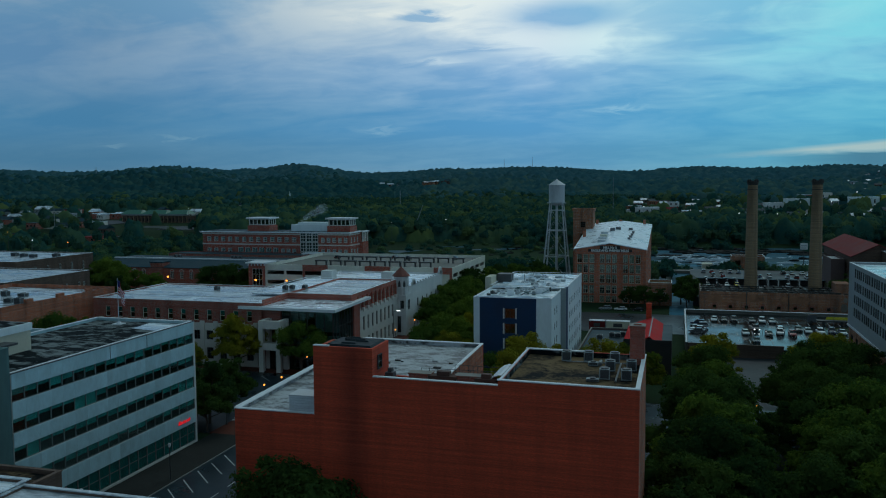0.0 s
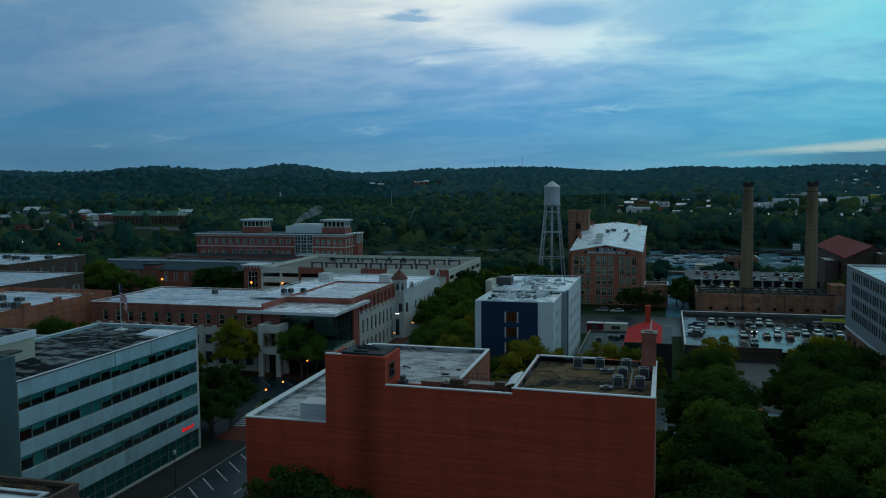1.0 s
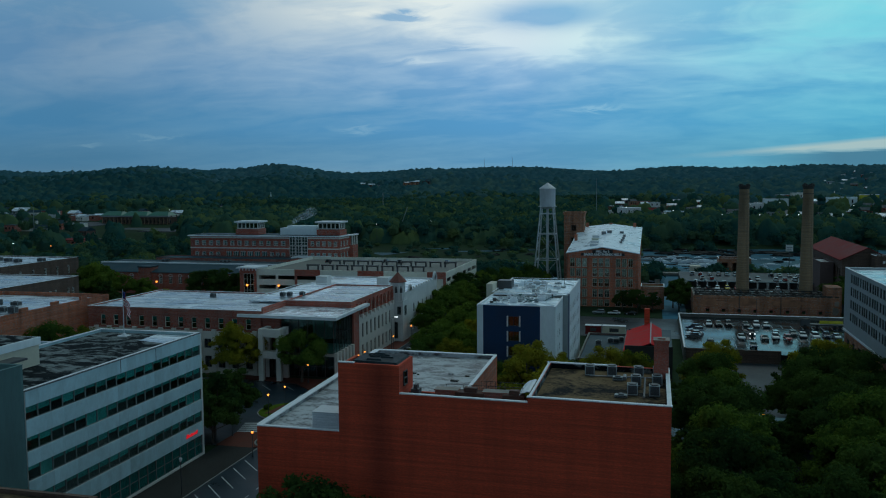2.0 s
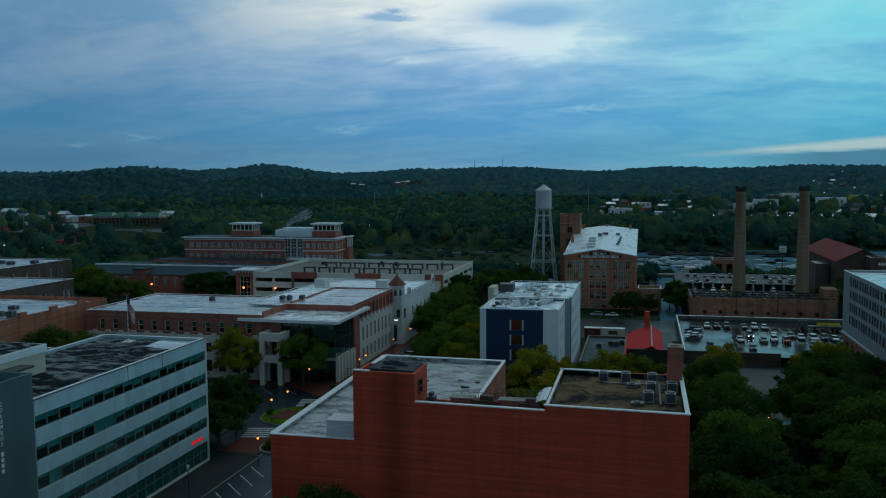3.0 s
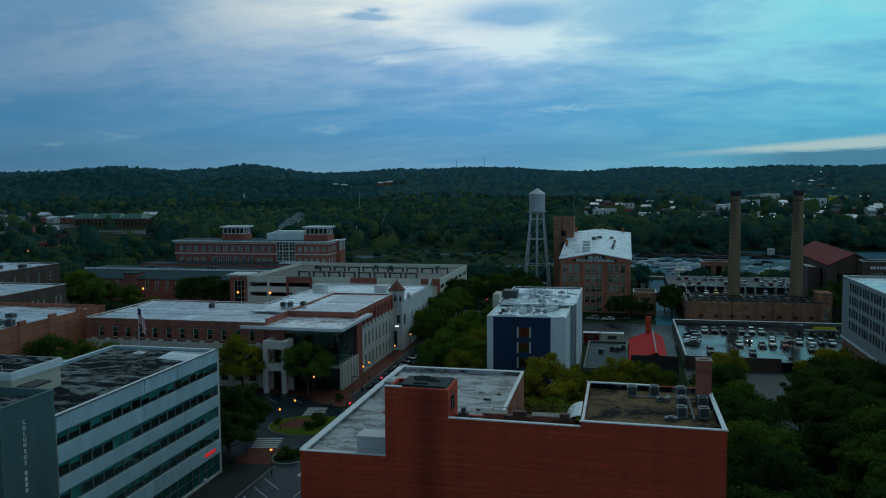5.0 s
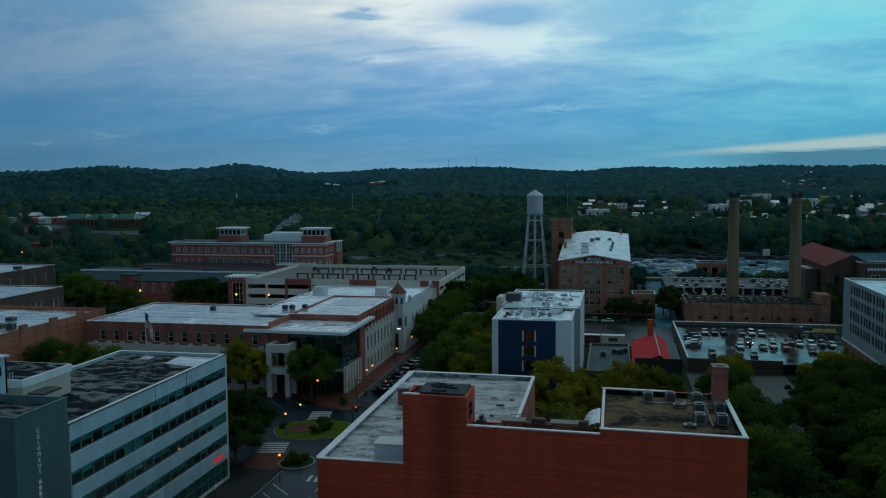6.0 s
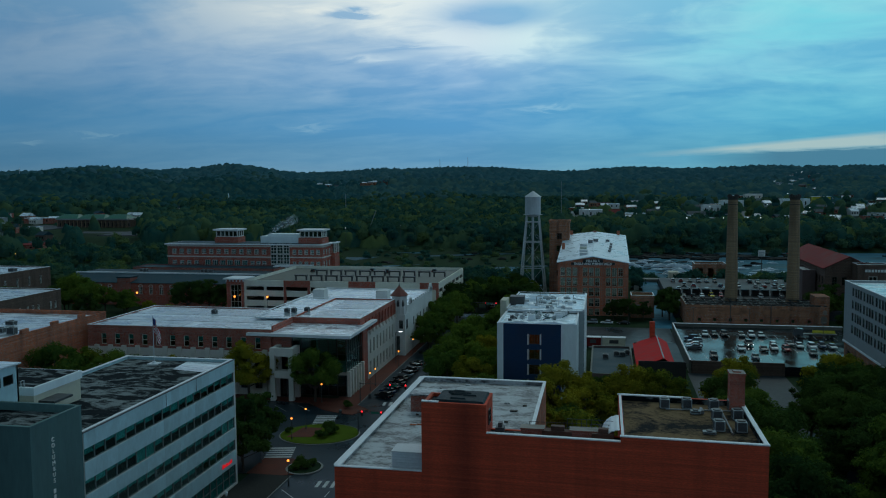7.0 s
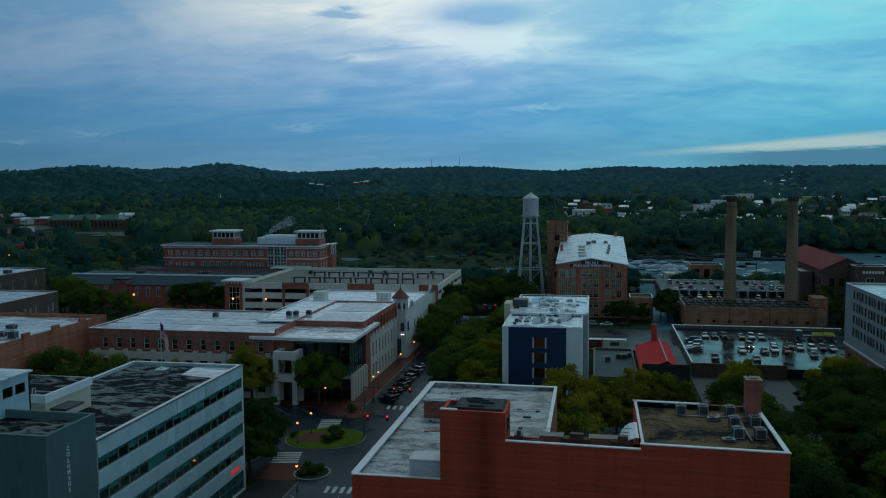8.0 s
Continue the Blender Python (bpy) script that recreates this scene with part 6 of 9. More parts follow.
# ---- low buildings to the west ----
west = thing("salmon_brick_building", (-160, 180, 0), "salmon painted brick building with a cluttered white roof", "building")
block(west, -190, -154.5, 150, 203, 0, 17.6, "brick_salmon", {"S": grid_holes(-186, -158, 6, 1.6, [(11, 13.5)])}, (1, 2, 0.12, "frame_dark", "glass", 0), roof="roof_grey", parapet=0.9, cap="brick_salmon")
for k in range(4):
    g = Geo()
    g.box(-155.0, -154.3, 158 + 11 * k, 160.5 + 11 * k, 17.6, 18.6)
    part("parapet_pier", g, M["brick_salmon"], west)
rng = random.Random(8)
for k in range(16):
    unit(-187 + 5.5 * (k % 6) + rng.uniform(-1, 1), 160 + 13 * (k // 6) + rng.uniform(-2, 2), 16.7, rng.uniform(1.4, 2.6), rng.uniform(1.4, 2.2), rng.uniform(1.0, 1.7), "grey roof unit on the cluttered white roof")
sash = (2, 2, 0.14, "frame_white", "glass", 0)
shop = thing("dark_brick_shop", (-225, 250, 0), "dark brick building with a pale flat roof", "building")
hs = [(244.5, 245.7, 8.2, 10.8), (248.4, 249.6, 8.2, 10.8), (251.2, 252.4, 8.2, 10.8), (254, 255.2, 8.2, 10.8), (260.6, 261.8, 8.2, 10.8), (263.2, 264.4, 8.2, 10.8)]
block(shop, -260, -214, 225, 267, 0, 14.6, "brick_grey", {"E": hs, "S": grid_holes(-256, -218, 9, 1.3, [(8.2, 10.8)])}, sash, roof="roof_grey", parapet=0.3)
far_shop = thing("far_brick_shop", (-300, 340, 0), "brick building with tall windows and a pale flat roof", "building")
hs = [(316 + 8 * k, 317.4 + 8 * k, 5.5, 9.5) for k in range(5)]
block(far_shop, -345, -283, 305, 356, 0, 12.8, "brick_grey", {"E": hs, "S": grid_holes(-340, -288, 8, 1.5, [(5.5, 9.5)])}, sash, roof="roof_grey", parapet=0.3)
for k in range(7):
    unit(-335 + 8 * k, 335 - 3 * (k % 3), 12.5, 3.0, 2.4, 1.6, "grey roof unit on the pale roof")
stone = thing("pale_stone_building", (-300, 270, 0), "pale stone building with a low white roof", "building")
block(stone, -330, -280, 255, 290, 0, 11.5, "lime", {"E": [(262, 264, 4, 8), (270, 272, 4, 8), (278, 280, 4, 8)]}, sash, roof="roof_grey")


# ---- blue and white apartment block ----
def blue_block():
    ob = thing("blue_apartment_block", (-35, 200, 0), "apartment block clad in white panels with a navy blue front", "building")
    x0, x1, y0, y1, top = -44.0, -25.2, 181.6, 230.0, 20.9
    wins = [(-36.9, -34.5, z, z + 2.2) for z in (16.35, 12.95, 9.55, 6.15, 2.75)]
    wall(ob, "S", y0, -42.6, -29.8, 0, top, M["blue"], wins, 0.4, label="navy blue front panel")
    windows(ob, "S", y0, wins, (2, 1, 0.10, "frame_dark", "glass_clear", 0), 0.15)
    for a, b, c, d in wins:
        # added amber sheets: the warm glow of the rooms put into their colour
        g = Geo()
        for k in range(6):
            g.box(a + 0.12 + 0.36 * k, a + 0.46 + 0.36 * k, y0 + 0.30 + 0.03 * (k % 2), y0 + 0.34 + 0.03 * (k % 2), c + 0.1, d - 0.1)
        part("curtain", g, M["curtain"], ob, "amber sheet standing in for the warm room behind the window")
        for u in (a - 0.35, b + 0.02):
            g = Geo()
            g.box(u, u + 0.33, y0 - 0.1, y0 + 0.05, c - 0.1, d + 0.1)
            part("shutter", g, M["frame_white"], ob, "white side panel")
    wall(ob, "S", y0, x0, -42.6, 0, top, M["panel_white"], (), 0.4)
    wall(ob, "S", y0, -29.8, -26.4, 0, top, M["panel_white"], (), 0.4)
    rows = (16.6, 13.2, 9.8, 6.4, 3.0)
    hs = [(a, a + 1.1, z, z + 1.7) for z in rows for a in (186.2, 189.4, 203.5, 206.6, 210, 213.5, 217, 221, 225)]
    wall(ob, "E", -26.4, y0 + 0.4, 196.5, 0, top, M["panel_white"], [h for h in hs if h[1] < 196], 0.4)
    windows(ob, "E", -26.4, [h for h in hs if h[1] < 196], (1, 2, 0.1, "frame_dark", "glass", 0), 0.12)
    wall(ob, "S", 196.5, -26.4, x1, 0, top + 0.6, M["panel_grey"], (), 0.4)
    wall(ob, "E", x1, 196.9, 200.6, 0, top + 0.6, M["blue"], (), 0.4)
    wall(ob, "E", x1, 200.6, y1, 0, top + 0.6, M["panel_white"], [h for h in hs if h[0] > 196], 0.4)
    windows(ob, "E", x1, [h for h in hs if h[0] > 196], (1, 2, 0.1, "frame_dark", "glass", 0), 0.12)
    wall(ob, "W", x0, y0 + 0.4, y1, 0, top, M["panel_white"], [(a, a + 1.2, z, z + 1.7) for z in rows for a in (190, 198, 206, 214, 222)], 0.4)
    wall(ob, "N", y1, x0, x1, 0, top, M["panel_white"], (), 0.4)
    flat_roof(ob, x0, -26.4, y0, 199.5, top, "roof_fresh", 0.35)
    flat_roof(ob, x0, x1, 199.6, y1, top + 0.6, "roof_fresh", 0.3)
    g = Geo()
    g.box(-45.6, -44.05, 200.5, 206.5, 10, 23.3)
    part("lift_shaft", g, M["cream"], ob, "cream rooftop lift housing")
    g = Geo()
    g.box(-44.0, -40.4, 207.0, 210.5, 21.0, 23.4)
    part("plant_screen", g, M["steel_dark"], ob, "dark plant screen")
    return ob


blue_block()
rng = random.Random(12)
for k in range(11):
    unit(-41 + 1.9 * (k % 6) + rng.uniform(-0.4, 0.4), 190.5 + 4.4 * (k // 6) + rng.uniform(-1, 1), 20.6, rng.uniform(0.7, 1.4), rng.uniform(0.6, 1.1), rng.uniform(0.4, 0.9), "pale roof unit on the white apartment roof", m=("metal_pale", "coping", "panel_grey")[k % 3], turn=rng.uniform(-12, 12))
for k in range(9):
    unit(-37 + 3.6 * (k % 3) + rng.uniform(-0.6, 0.6), 204 + 8.5 * (k // 3) + rng.uniform(-2, 2), 21.2, rng.uniform(0.8, 2.2), rng.uniform(0.8, 1.4), rng.uniform(0.3, 0.7), "pale roof unit on the white apartment roof", m="coping")
pipes = thing("roof_pipes", (-37, 193, 20.6), "tangle of grey ducts on the apartment roof", "pipes")
for k in range(34):
    g = Geo()
    xx, yy = rng.uniform(-42.6, -29), rng.uniform(186, 198)
    if k % 3:
        g.tube((xx, yy, 20.85), (xx + rng.uniform(-2.5, 2.5), yy + rng.uniform(-2, 2), 20.9 + rng.uniform(0, 0.9)), 0.11, n=6)
    else:
        w = rng.uniform(0.3, 1.4)
        g.box(xx - w, xx + w, yy - 0.3, yy + 0.3, 20.6, 20.6 + rng.uniform(0.4, 1.3))
    part("duct", g, M[rng.choice(("steel_dark", "metal_pale", "coping", "slate"))], pipes)
for k in range(26):
    g = Geo()
    xx, yy = rng.uniform(-42.6, -28), rng.uniform(202, 227)
    if k % 2:
        a = rng.uniform(-3, 3)
        g.tube((xx, yy, 21.3), (xx + a, yy + rng.uniform(-3, 3), 21.35), 0.10, n=6)
        g.tube((xx, yy, 21.2), (xx, yy, 21.2 + rng.uniform(0.6, 2.4)), 0.10, n=6)
    else:
        w = rng.uniform(0.3, 1.1)
        g.box(xx - w, xx + w, yy - w, yy + w, 21.2, 21.25 + rng.uniform(0.1, 0.7))
    part("vent_stub", g, M[rng.choice(("metal_pale", "panel_grey", "coping"))], pipes)



rolls = thing("roof_membrane_rolls", (-35, 215, 21.2), "loose white membrane rolls and humps on the apartment roof", "roofing")
for k in range(22):
    xx, yy, w, a = rng.uniform(-41, -29), rng.uniform(203, 227), rng.uniform(0.8, 3.0), rng.uniform(-0.5, 0.5)
    c, q = math.cos(a) * w, math.sin(a) * w
    g = Geo()
    g.hexa([(xx - c, yy - q - 0.7, 21.15), (xx + c, yy + q - 0.7, 21.15), (xx + c, yy + q + 0.7, 21.15), (xx - c, yy - q + 0.7, 21.15), (xx - c * 0.8, yy - q - 0.1, 21.2 + rng.uniform(0.2, 0.6)), (xx + c * 0.7, yy + q - 0.15, 21.2 + rng.uniform(0.2, 0.6)), (xx + c * 0.7, yy + q + 0.1, 21.5), (xx - c * 0.8, yy - q + 0.15, 21.5)])
    part("roll", g, M["roof_bright"], rolls)
for k in range(7):
    g = Geo()
    a = -43.5 + 2.4 * k
    g.hexa([(a, 181.7, 20.98), (a + 2.4, 181.7, 20.98), (a + 2.4, 182.4, 20.98), (a, 182.4, 20.98), (a, 181.8, 21.05 + 0.22 * (k % 3)), (a + 2.4, 181.8, 21.05 + 0.22 * ((k + 1) % 3)), (a + 2.4, 182.3, 21.1), (a, 182.3, 21.1)])
    part("edge_wrap", g, M["roof_bright"], rolls)


# ---- the old mill with a painted name on its gable ----
def mill():
    ob = thing("brick_mill", (-25, 325, 0), "orange brick mill with rows of tall windows and white roof", "building")
    x0, x1, y0, y1 = -38.4, -11.4, 325.0, 387.0
    cols = [x0 + 2.0 + 2.33 * k for k in range(3)] + [x0 + 10.6 + 2.33 * k for k in range(3)] + [x0 + 19.4 + 2.33 * k for k in range(3)]
    rows = [(15.4, 18.7), (11.6, 14.8), (7.7, 10.9), (3.6, 6.8), (0.2, 2.8)]
    hs = [(c - 0.90, c + 0.90, a, b) for a, b in rows for c in cols]
    wall(ob, "S", y0, x0, x1, 0, 19.6, M["brick_orange"], hs, 0.6)
    rng = random.Random(3)
    for h in hs:
        windows(ob, "S", y0, [h], (2, 2, 0.11, "frame_tan", "glass_clear", rng.choice([0.3, 0.5, 0.6, 0.85, 0.95])), 0.18)
    g = Geo()
    g.hexa([(x0, y0, 19.6), (x1, y0, 19.6), (x1, y0 + 0.6, 19.6), (x0, y0 + 0.6, 19.6), (x0, y0, 20.5), (x1, y0, 20.5), (x1, y0 + 0.6, 20.5), (x0, y0 + 0.6, 20.5)])
    g.hexa([(x0, y0, 20.5), (x1, y0, 20.5), (x1, y0 + 0.6, 20.5), (x0, y0 + 0.6, 20.5), (x0 + 8, y0, 22.3), (x1 - 8, y0, 22.3), (x1 - 8, y0 + 0.6, 22.3), (x0 + 8, y0 + 0.6, 22.3)])
    part("gable", g, M["brick_orange"], ob)
    g = Geo()
    g.box(x0 + 5.2, x1 - 5.2, y0 - 0.1, y0 - 0.004, 19.75, 20.75)
    g.box(x0 + 9.6, x1 - 9.6, y0 - 0.1, y0 - 0.004, 20.75, 22.0)
    part("name_board", g, M["sign_black"], ob, "dark painted name band")
    for text, size, z in (("EAGLE AND PHENIX MILLS", 1.2, 19.82), ("MILL No 2", 1.15, 21.0)):
        cu = bpy.data.curves.new("lettering", "FONT")
        cu.body, cu.size, cu.extrude, cu.align_x, cu.offset = text, size, 0.03, "CENTER", 0.075
        cu.materials.append(M["sign_white"])
        t = new("lettering", cu)
        t.parent = ob
        t.matrix_basis = pose(0.1, -0.16, z, 90)
    # side wall rises towards the rear
    side = [(y0 + 3 + 3.9 * k, y0 + 4.6 + 3.9 * k, a, b) for a, b in rows for k in range(15)]
    wall(ob, "E", x1, y0 + 0.6, y1, 0, 19.6, M["brick_orange"], side, 0.6)
    windows(ob, "E", x1, side, (2, 4, 0.1, "frame_dark", "glass", 0), 0.3)
    wall(ob, "W", x0, y0 + 0.6, y1, 0, 19.6, M["brick_orange"], (), 0.6)
    for xa in (x0, x1 - 0.6):
        g = Geo()
        g.hexa([(xa, y0 + 0.6, 19.6), (xa + 0.6, y0 + 0.6, 19.6), (xa + 0.6, y1, 19.6), (xa, y1, 19.6), (xa, y0 + 0.6, 20.4), (xa + 0.6, y0 + 0.6, 20.4), (xa + 0.6, y1, 26.9), (xa, y1, 26.9)])
        part("upper_wall", g, M["brick_orange"], ob)
    wall(ob, "N", y1, x0, x1, 0, 26.9, M["brick_orange"], (), 0.6)
    # white roof with a low ridge
    g = Geo()
    m = (x0 + x1) / 2
    for xa, xb in ((x0 - 0.4, m), (m, x1 + 0.4)):
        za, zb = (20.5, 22.9) if xa < x0 else (22.9, 20.5)
        ya, yb = (27.0, 28.7) if xa < x0 else (28.7, 27.0)
        g.hexa([(xa, y0 - 0.3, za), (xb, y0 - 0.3, zb), (xb, y1 + 0.3, yb), (xa, y1 + 0.3, ya), (xa, y0 - 0.3, za + 0.3), (xb, y0 - 0.3, zb + 0.3), (xb, y1 + 0.3, yb + 0.3), (xa, y1 + 0.3, ya + 0.3)])
    part("roof", g, M["roof_bright"], ob, "white mill roof")
    for xa, ya in ((x0 + 3, y1 - 1), (m, y1 - 1), (x1 - 3, y1 - 1), (x0 + 1, y0 + 26)):
        g = Geo()
        z = 26.5 if ya > 380 else 23.4
        g.box(xa - 0.6, xa + 0.6, ya - 0.5, ya + 0.5, z, z + 2.9)
        part("chimney", g, M["brick_orange"], ob)
    for xa, ya, zz, w, l, m in ((-28.6, 332, 23.6, 1.5, 1.5, "metal_pale"), (-28.8, 338, 24.2, 1.6, 1.6, "metal_pale"), (-29.0, 345, 24.8, 1.3, 2.0, "frame_tan"), (-29.2, 352, 25.5, 1.4, 1.6, "metal_pale"), (-26.4, 358, 26.8, 0.9, 1.0, "metal"), (-24.2, 361, 27.0, 1.0, 1.0, "metal"),
                             (-18.6, 340, 24.0, 0.5, 0.6, "metal"), (-18.3, 345, 24.5, 0.5, 0.6, "metal"), (-18.0, 350, 25.0, 0.5, 0.6, "metal"), (-17.8, 356, 25.6, 0.5, 0.6, "metal"), (-19.2, 364, 26.5, 0.8, 0.7, "metal")):
        g = Geo()
        g.box(xa - w, xa + w, ya - l, ya + l, zz - 1.6, zz + 0.25)
        g.box(xa - w - 0.12, xa + w + 0.12, ya - l - 0.12, ya + l + 0.12, zz + 0.25, zz + 0.4)
        part("roof_vent", g, M[m], ob)
    return ob


mill()
# stair tower of the mill
tower = thing("brick_stair_tower", (-40, 376, 0), "square brown brick stair tower with corbelled top", "tower")
hs = [(-41.4, -39.2, z, z + 2.6) for z in (26.5, 21, 15.5, 10)]
block(tower, -44.6, -35.9, 372, 380.5, 0, 33.6, "brick_brown", {"S": hs}, (2, 3, 0.12, "frame_dark", "glass", 0), roof="roof_tar")
for z, e in ((33.6, 0.25), (34.2, 0.45), (30.2, 0.15)):
    g = Geo()
    g.box(-44.6 - e, -35.9 + e, 372 - e, 372.5, z, z + 0.6)
    g.box(-35.9 - 0.5, -35.9 + e, 372.5, 380.5 + e, z, z + 0.6)
    g.box(-44.6 - e, -44.1, 372.5, 380.5 + e, z, z + 0.6)
    g.box(-44.1, -36.4, 380.0, 380.5 + e, z, z + 0.6)
    part("corbel", g, M["brick_brown"], tower)
annex = thing("brick_annex", (-6, 325, 0), "small old brick annex beside the mill", "building")
block(annex, -10.4, -1.8, 322, 332, 0, 8.6, "brick_brown", {"S": [(-8.6, -7.2, 2.5, 5.0), (-5.4, -4.0, 2.5, 5.0)]}, sash, roof="roof_brown")

# ---- water tower ----
wt = thing("water_tower", (-52.2, 374, 0), "pale steel water tower with a conical tank on four braced legs", "water tower")
cx, cy = -52.2, 374.0
g = Geo()
g.smooth = False
g.tube((cx, cy, 37.6), (cx, cy, 45.2), 3.5, 3.5, 28)
g.tube((cx, cy, 36.2), (cx, cy, 37.6), 1.6, 3.5, 28)
part("tank", g, M["steel_pale"], wt)
g = Geo()
g.tube((cx, cy, 45.2), (cx, cy, 47.8), 3.9, 0.15, 28)
part("cone_roof", g, M["steel_pale"], wt)
g = Geo()
g.tube((cx, cy, 37.2), (cx, cy, 37.4), 4.2, 4.2, 28)
part("gallery", g, M["steel_pale"], wt)


def leg_at(i, z):
    s = 3.0 + (37.6 - z) / 37.6 * 3.6
    a = math.radians(45 + 90 * i)
    return (cx + s * math.cos(a) * 1.25, cy + s * math.sin(a) * 1.25, z)


for i in range(4):
    g = Geo()
    g.tube(leg_at(i, 0), leg_at(i, 37.6), 0.34, 0.28, 8)
    part("leg", g, M["steel_pale"], wt)
for z in (13.5, 25.0, 34.0):
    for i in range(4):
        g = Geo()
        g.tube(leg_at(i, z), leg_at(i + 1, z), 0.2, n=6)
        part("ring_strut", g, M["steel_pale"], wt)
for za, zb in ((0.5, 13.5), (13.5, 25.0), (25.0, 34.0)):
    for i in range(4):
        g = Geo()
        g.tube(leg_at(i, za), leg_at(i + 1, zb), 0.06, n=4)
        g.tube(leg_at(i + 1, za), leg_at(i, zb), 0.06, n=4)
        part("brace", g, M["steel_pale"], wt)
g = Geo()
g.tube((cx, cy, 0), (cx, cy, 36.4), 0.55, n=10)
part("riser_pipe", g, M["steel_pale"], wt)

# ---- two tall chimneys over the powerhouse ruin ----
for px, py in ((25.7, 320.0), (47.2, 320.0)):
    ch = thing("factory_chimney", (px, py, 0), "tall tapering tan brick factory chimney with a sooty rim", "chimney", "factory chimneys")
    g = Geo()
    g.tube((px, py, 2.0), (px, py, 45.0), 2.40, 1.72, 24)
    part("shaft", g, M["plaster_tan"], ch)
    g = Geo()
    g.tube((px, py, 45.0), (px, py, 46.1), 1.74, 2.0, 24)
    for k in range(12):
        a = math.radians(30 * k)
        g.tube((px + 1.7 * math.cos(a), py + 1.7 * math.sin(a), 46.1), (px + 1.7 * math.cos(a), py + 1.7 * math.sin(a), 46.5 + 0.25 * ((k * 5) % 3)), 0.42, 0.34, 6)
    part("rim", g, M["soot"], ch)
    for z in (43.2,):
        g = Geo()
        r = 2.46 - 0.68 * (z - 2) / 43
        g.tube((px, py, z), (px, py, z + 0.25), r, r, 24)
        part("band", g, M["soot"], ch)

ph = thing("powerhouse_ruin", (30, 302, 0), "long low brown brick powerhouse with round openings, roof in ruins", "building")
wall(ph, "S", 302, 7.9, 55.0, 1.0, 8.5, M["brick_brown"], [(12.1 + 5.2 * k, 13.2 + 5.2 * k, 2.7, 3.8) for k in range(8)], 0.6)
for side, plane in (("W", 7.9), ("E", 55.0)):
    wall(ph, side, plane, 302.6, 324, 1.0, 8.5, M["brick_brown"], (), 0.6)
for k in range(8):
    g = Geo()
    c = 12.65 + 5.2 * k
    for r, u in ((0.85, 301.85), (1.15, 301.85), (1.15, 302.0), (0.85, 302.0)):
        g.v.extend((c + r * math.cos(6.2832 * j / 14), u, 3.25 + r * math.sin(6.2832 * j / 14)) for j in range(14))
    for q in range(4):
        for j in range(14):
            g.f.append((14 * q + j, 14 * q + (j + 1) % 14, 14 * ((q + 1) % 4) + (j + 1) % 14, 14 * ((q + 1) % 4) + j))
            g.s.append(0)
    part("round_surround", g, M["brick_plum"], ph)
g = Geo()
g.box(8.5, 54.4, 302.6, 323.4, 7.2, 7.5)
part("roof_slab", g, M["roof_tar"], ph)
rng = random.Random(7)
# flaking plaster low on the front and at its corner, broken brick along the top
x = 8.4
while x < 53:
    w = rng.uniform(1.2, 4.2)
    g = Geo()
    g.box(x, min(54.6, x + w), 301.955, 301.994, 1.0, rng.uniform(1.5, 2.3))
    part("plaster_patch", g, M["old_plaster"], ph, "pale flaking plaster")
    x += w + rng.choice((0.0, 0.3, 1.6))
for xa, xb, za, zb in ((52.6, 54.9, 2.3, 5.6), (53.3, 54.9, 5.6, 7.4), (10.2, 16.0, 4.6, 7.6), (18.5, 30.0, 5.0, 7.9), (33.0, 44.0, 4.9, 7.7)):
    n = 14
    cx, cz, rx, rz = (xa + xb) / 2, (za + zb) / 2, (xb - xa) / 2, (zb - za) / 2
    rim = [(cx + rx * rng.uniform(0.75, 1.1) * math.cos(6.2832 * i / n), cz + rz * rng.uniform(0.75, 1.1) * math.sin(6.2832 * i / n)) for i in range(n)]
    g = Geo()
    g.v.extend((u, 301.96, v) for u, v in rim)
    g.v.extend((u, 302.0, v) for u, v in rim)
    g.f.append(tuple(range(n)))
    g.s.append(0)
    for i in range(n):
        g.f.append((i, (i + 1) % n, n + (i + 1) % n, n + i))
        g.s.append(0)
    part("plaster_patch", g, M["old_plaster" if xa > 50 else "plaster_worn"], ph, "thin worn plaster")
x = 8.2
while x < 54:
    w = rng.uniform(0.5, 2.4)
    g = Geo()
    g.box(x, min(54.8, x + w), 302.05, 302.5, 8.5, 8.5 + rng.uniform(0.08, 0.6))
    part("broken_coping", g, M["soot"], ph)
    x += w + rng.uniform(0.1, 1.2)
for k in range(15):
    g = Geo()
    x = 9.5 + 3.0 * k
    g.box(x, x + 0.5, 303.5, 323, 8.2, 8.6)
    g.box(x, x + 0.5, 303.5, 304.0, 7.5, 8.2)
    g.box(x, x + 0.5, 322.5, 323.0, 7.5, 8.2)
    part("roof_beam", g, M["panel_black"], ph)
for k in range(3):
    g = Geo()
    g.box(8.0, 54.9, 304.5 + 6 * k, 305.0 + 6 * k, 8.6, 8.85)
    part("roof_beam", g, M["panel_black"], ph)
g = Geo()
g.box(51.3, 56.0, 304, 312, 1.0, 11.8)
part("end_house", g, M["brick_brown"], ph, "taller brick end house")
for x in (23.0, 36.5):
    g = Geo()
    g.tube((x, 301.8, 1.2), (x, 301.8, 8.9), 0.12)
    part("downpipe", g, M["steel_dark"], ph)
g = Geo()
g.box(8.0, 33.0, 294, 301.6, -0.05, 2.0)
structure("terrace", g, M["concrete"], "pale concrete terrace at the foot of the old wall", "terrace")

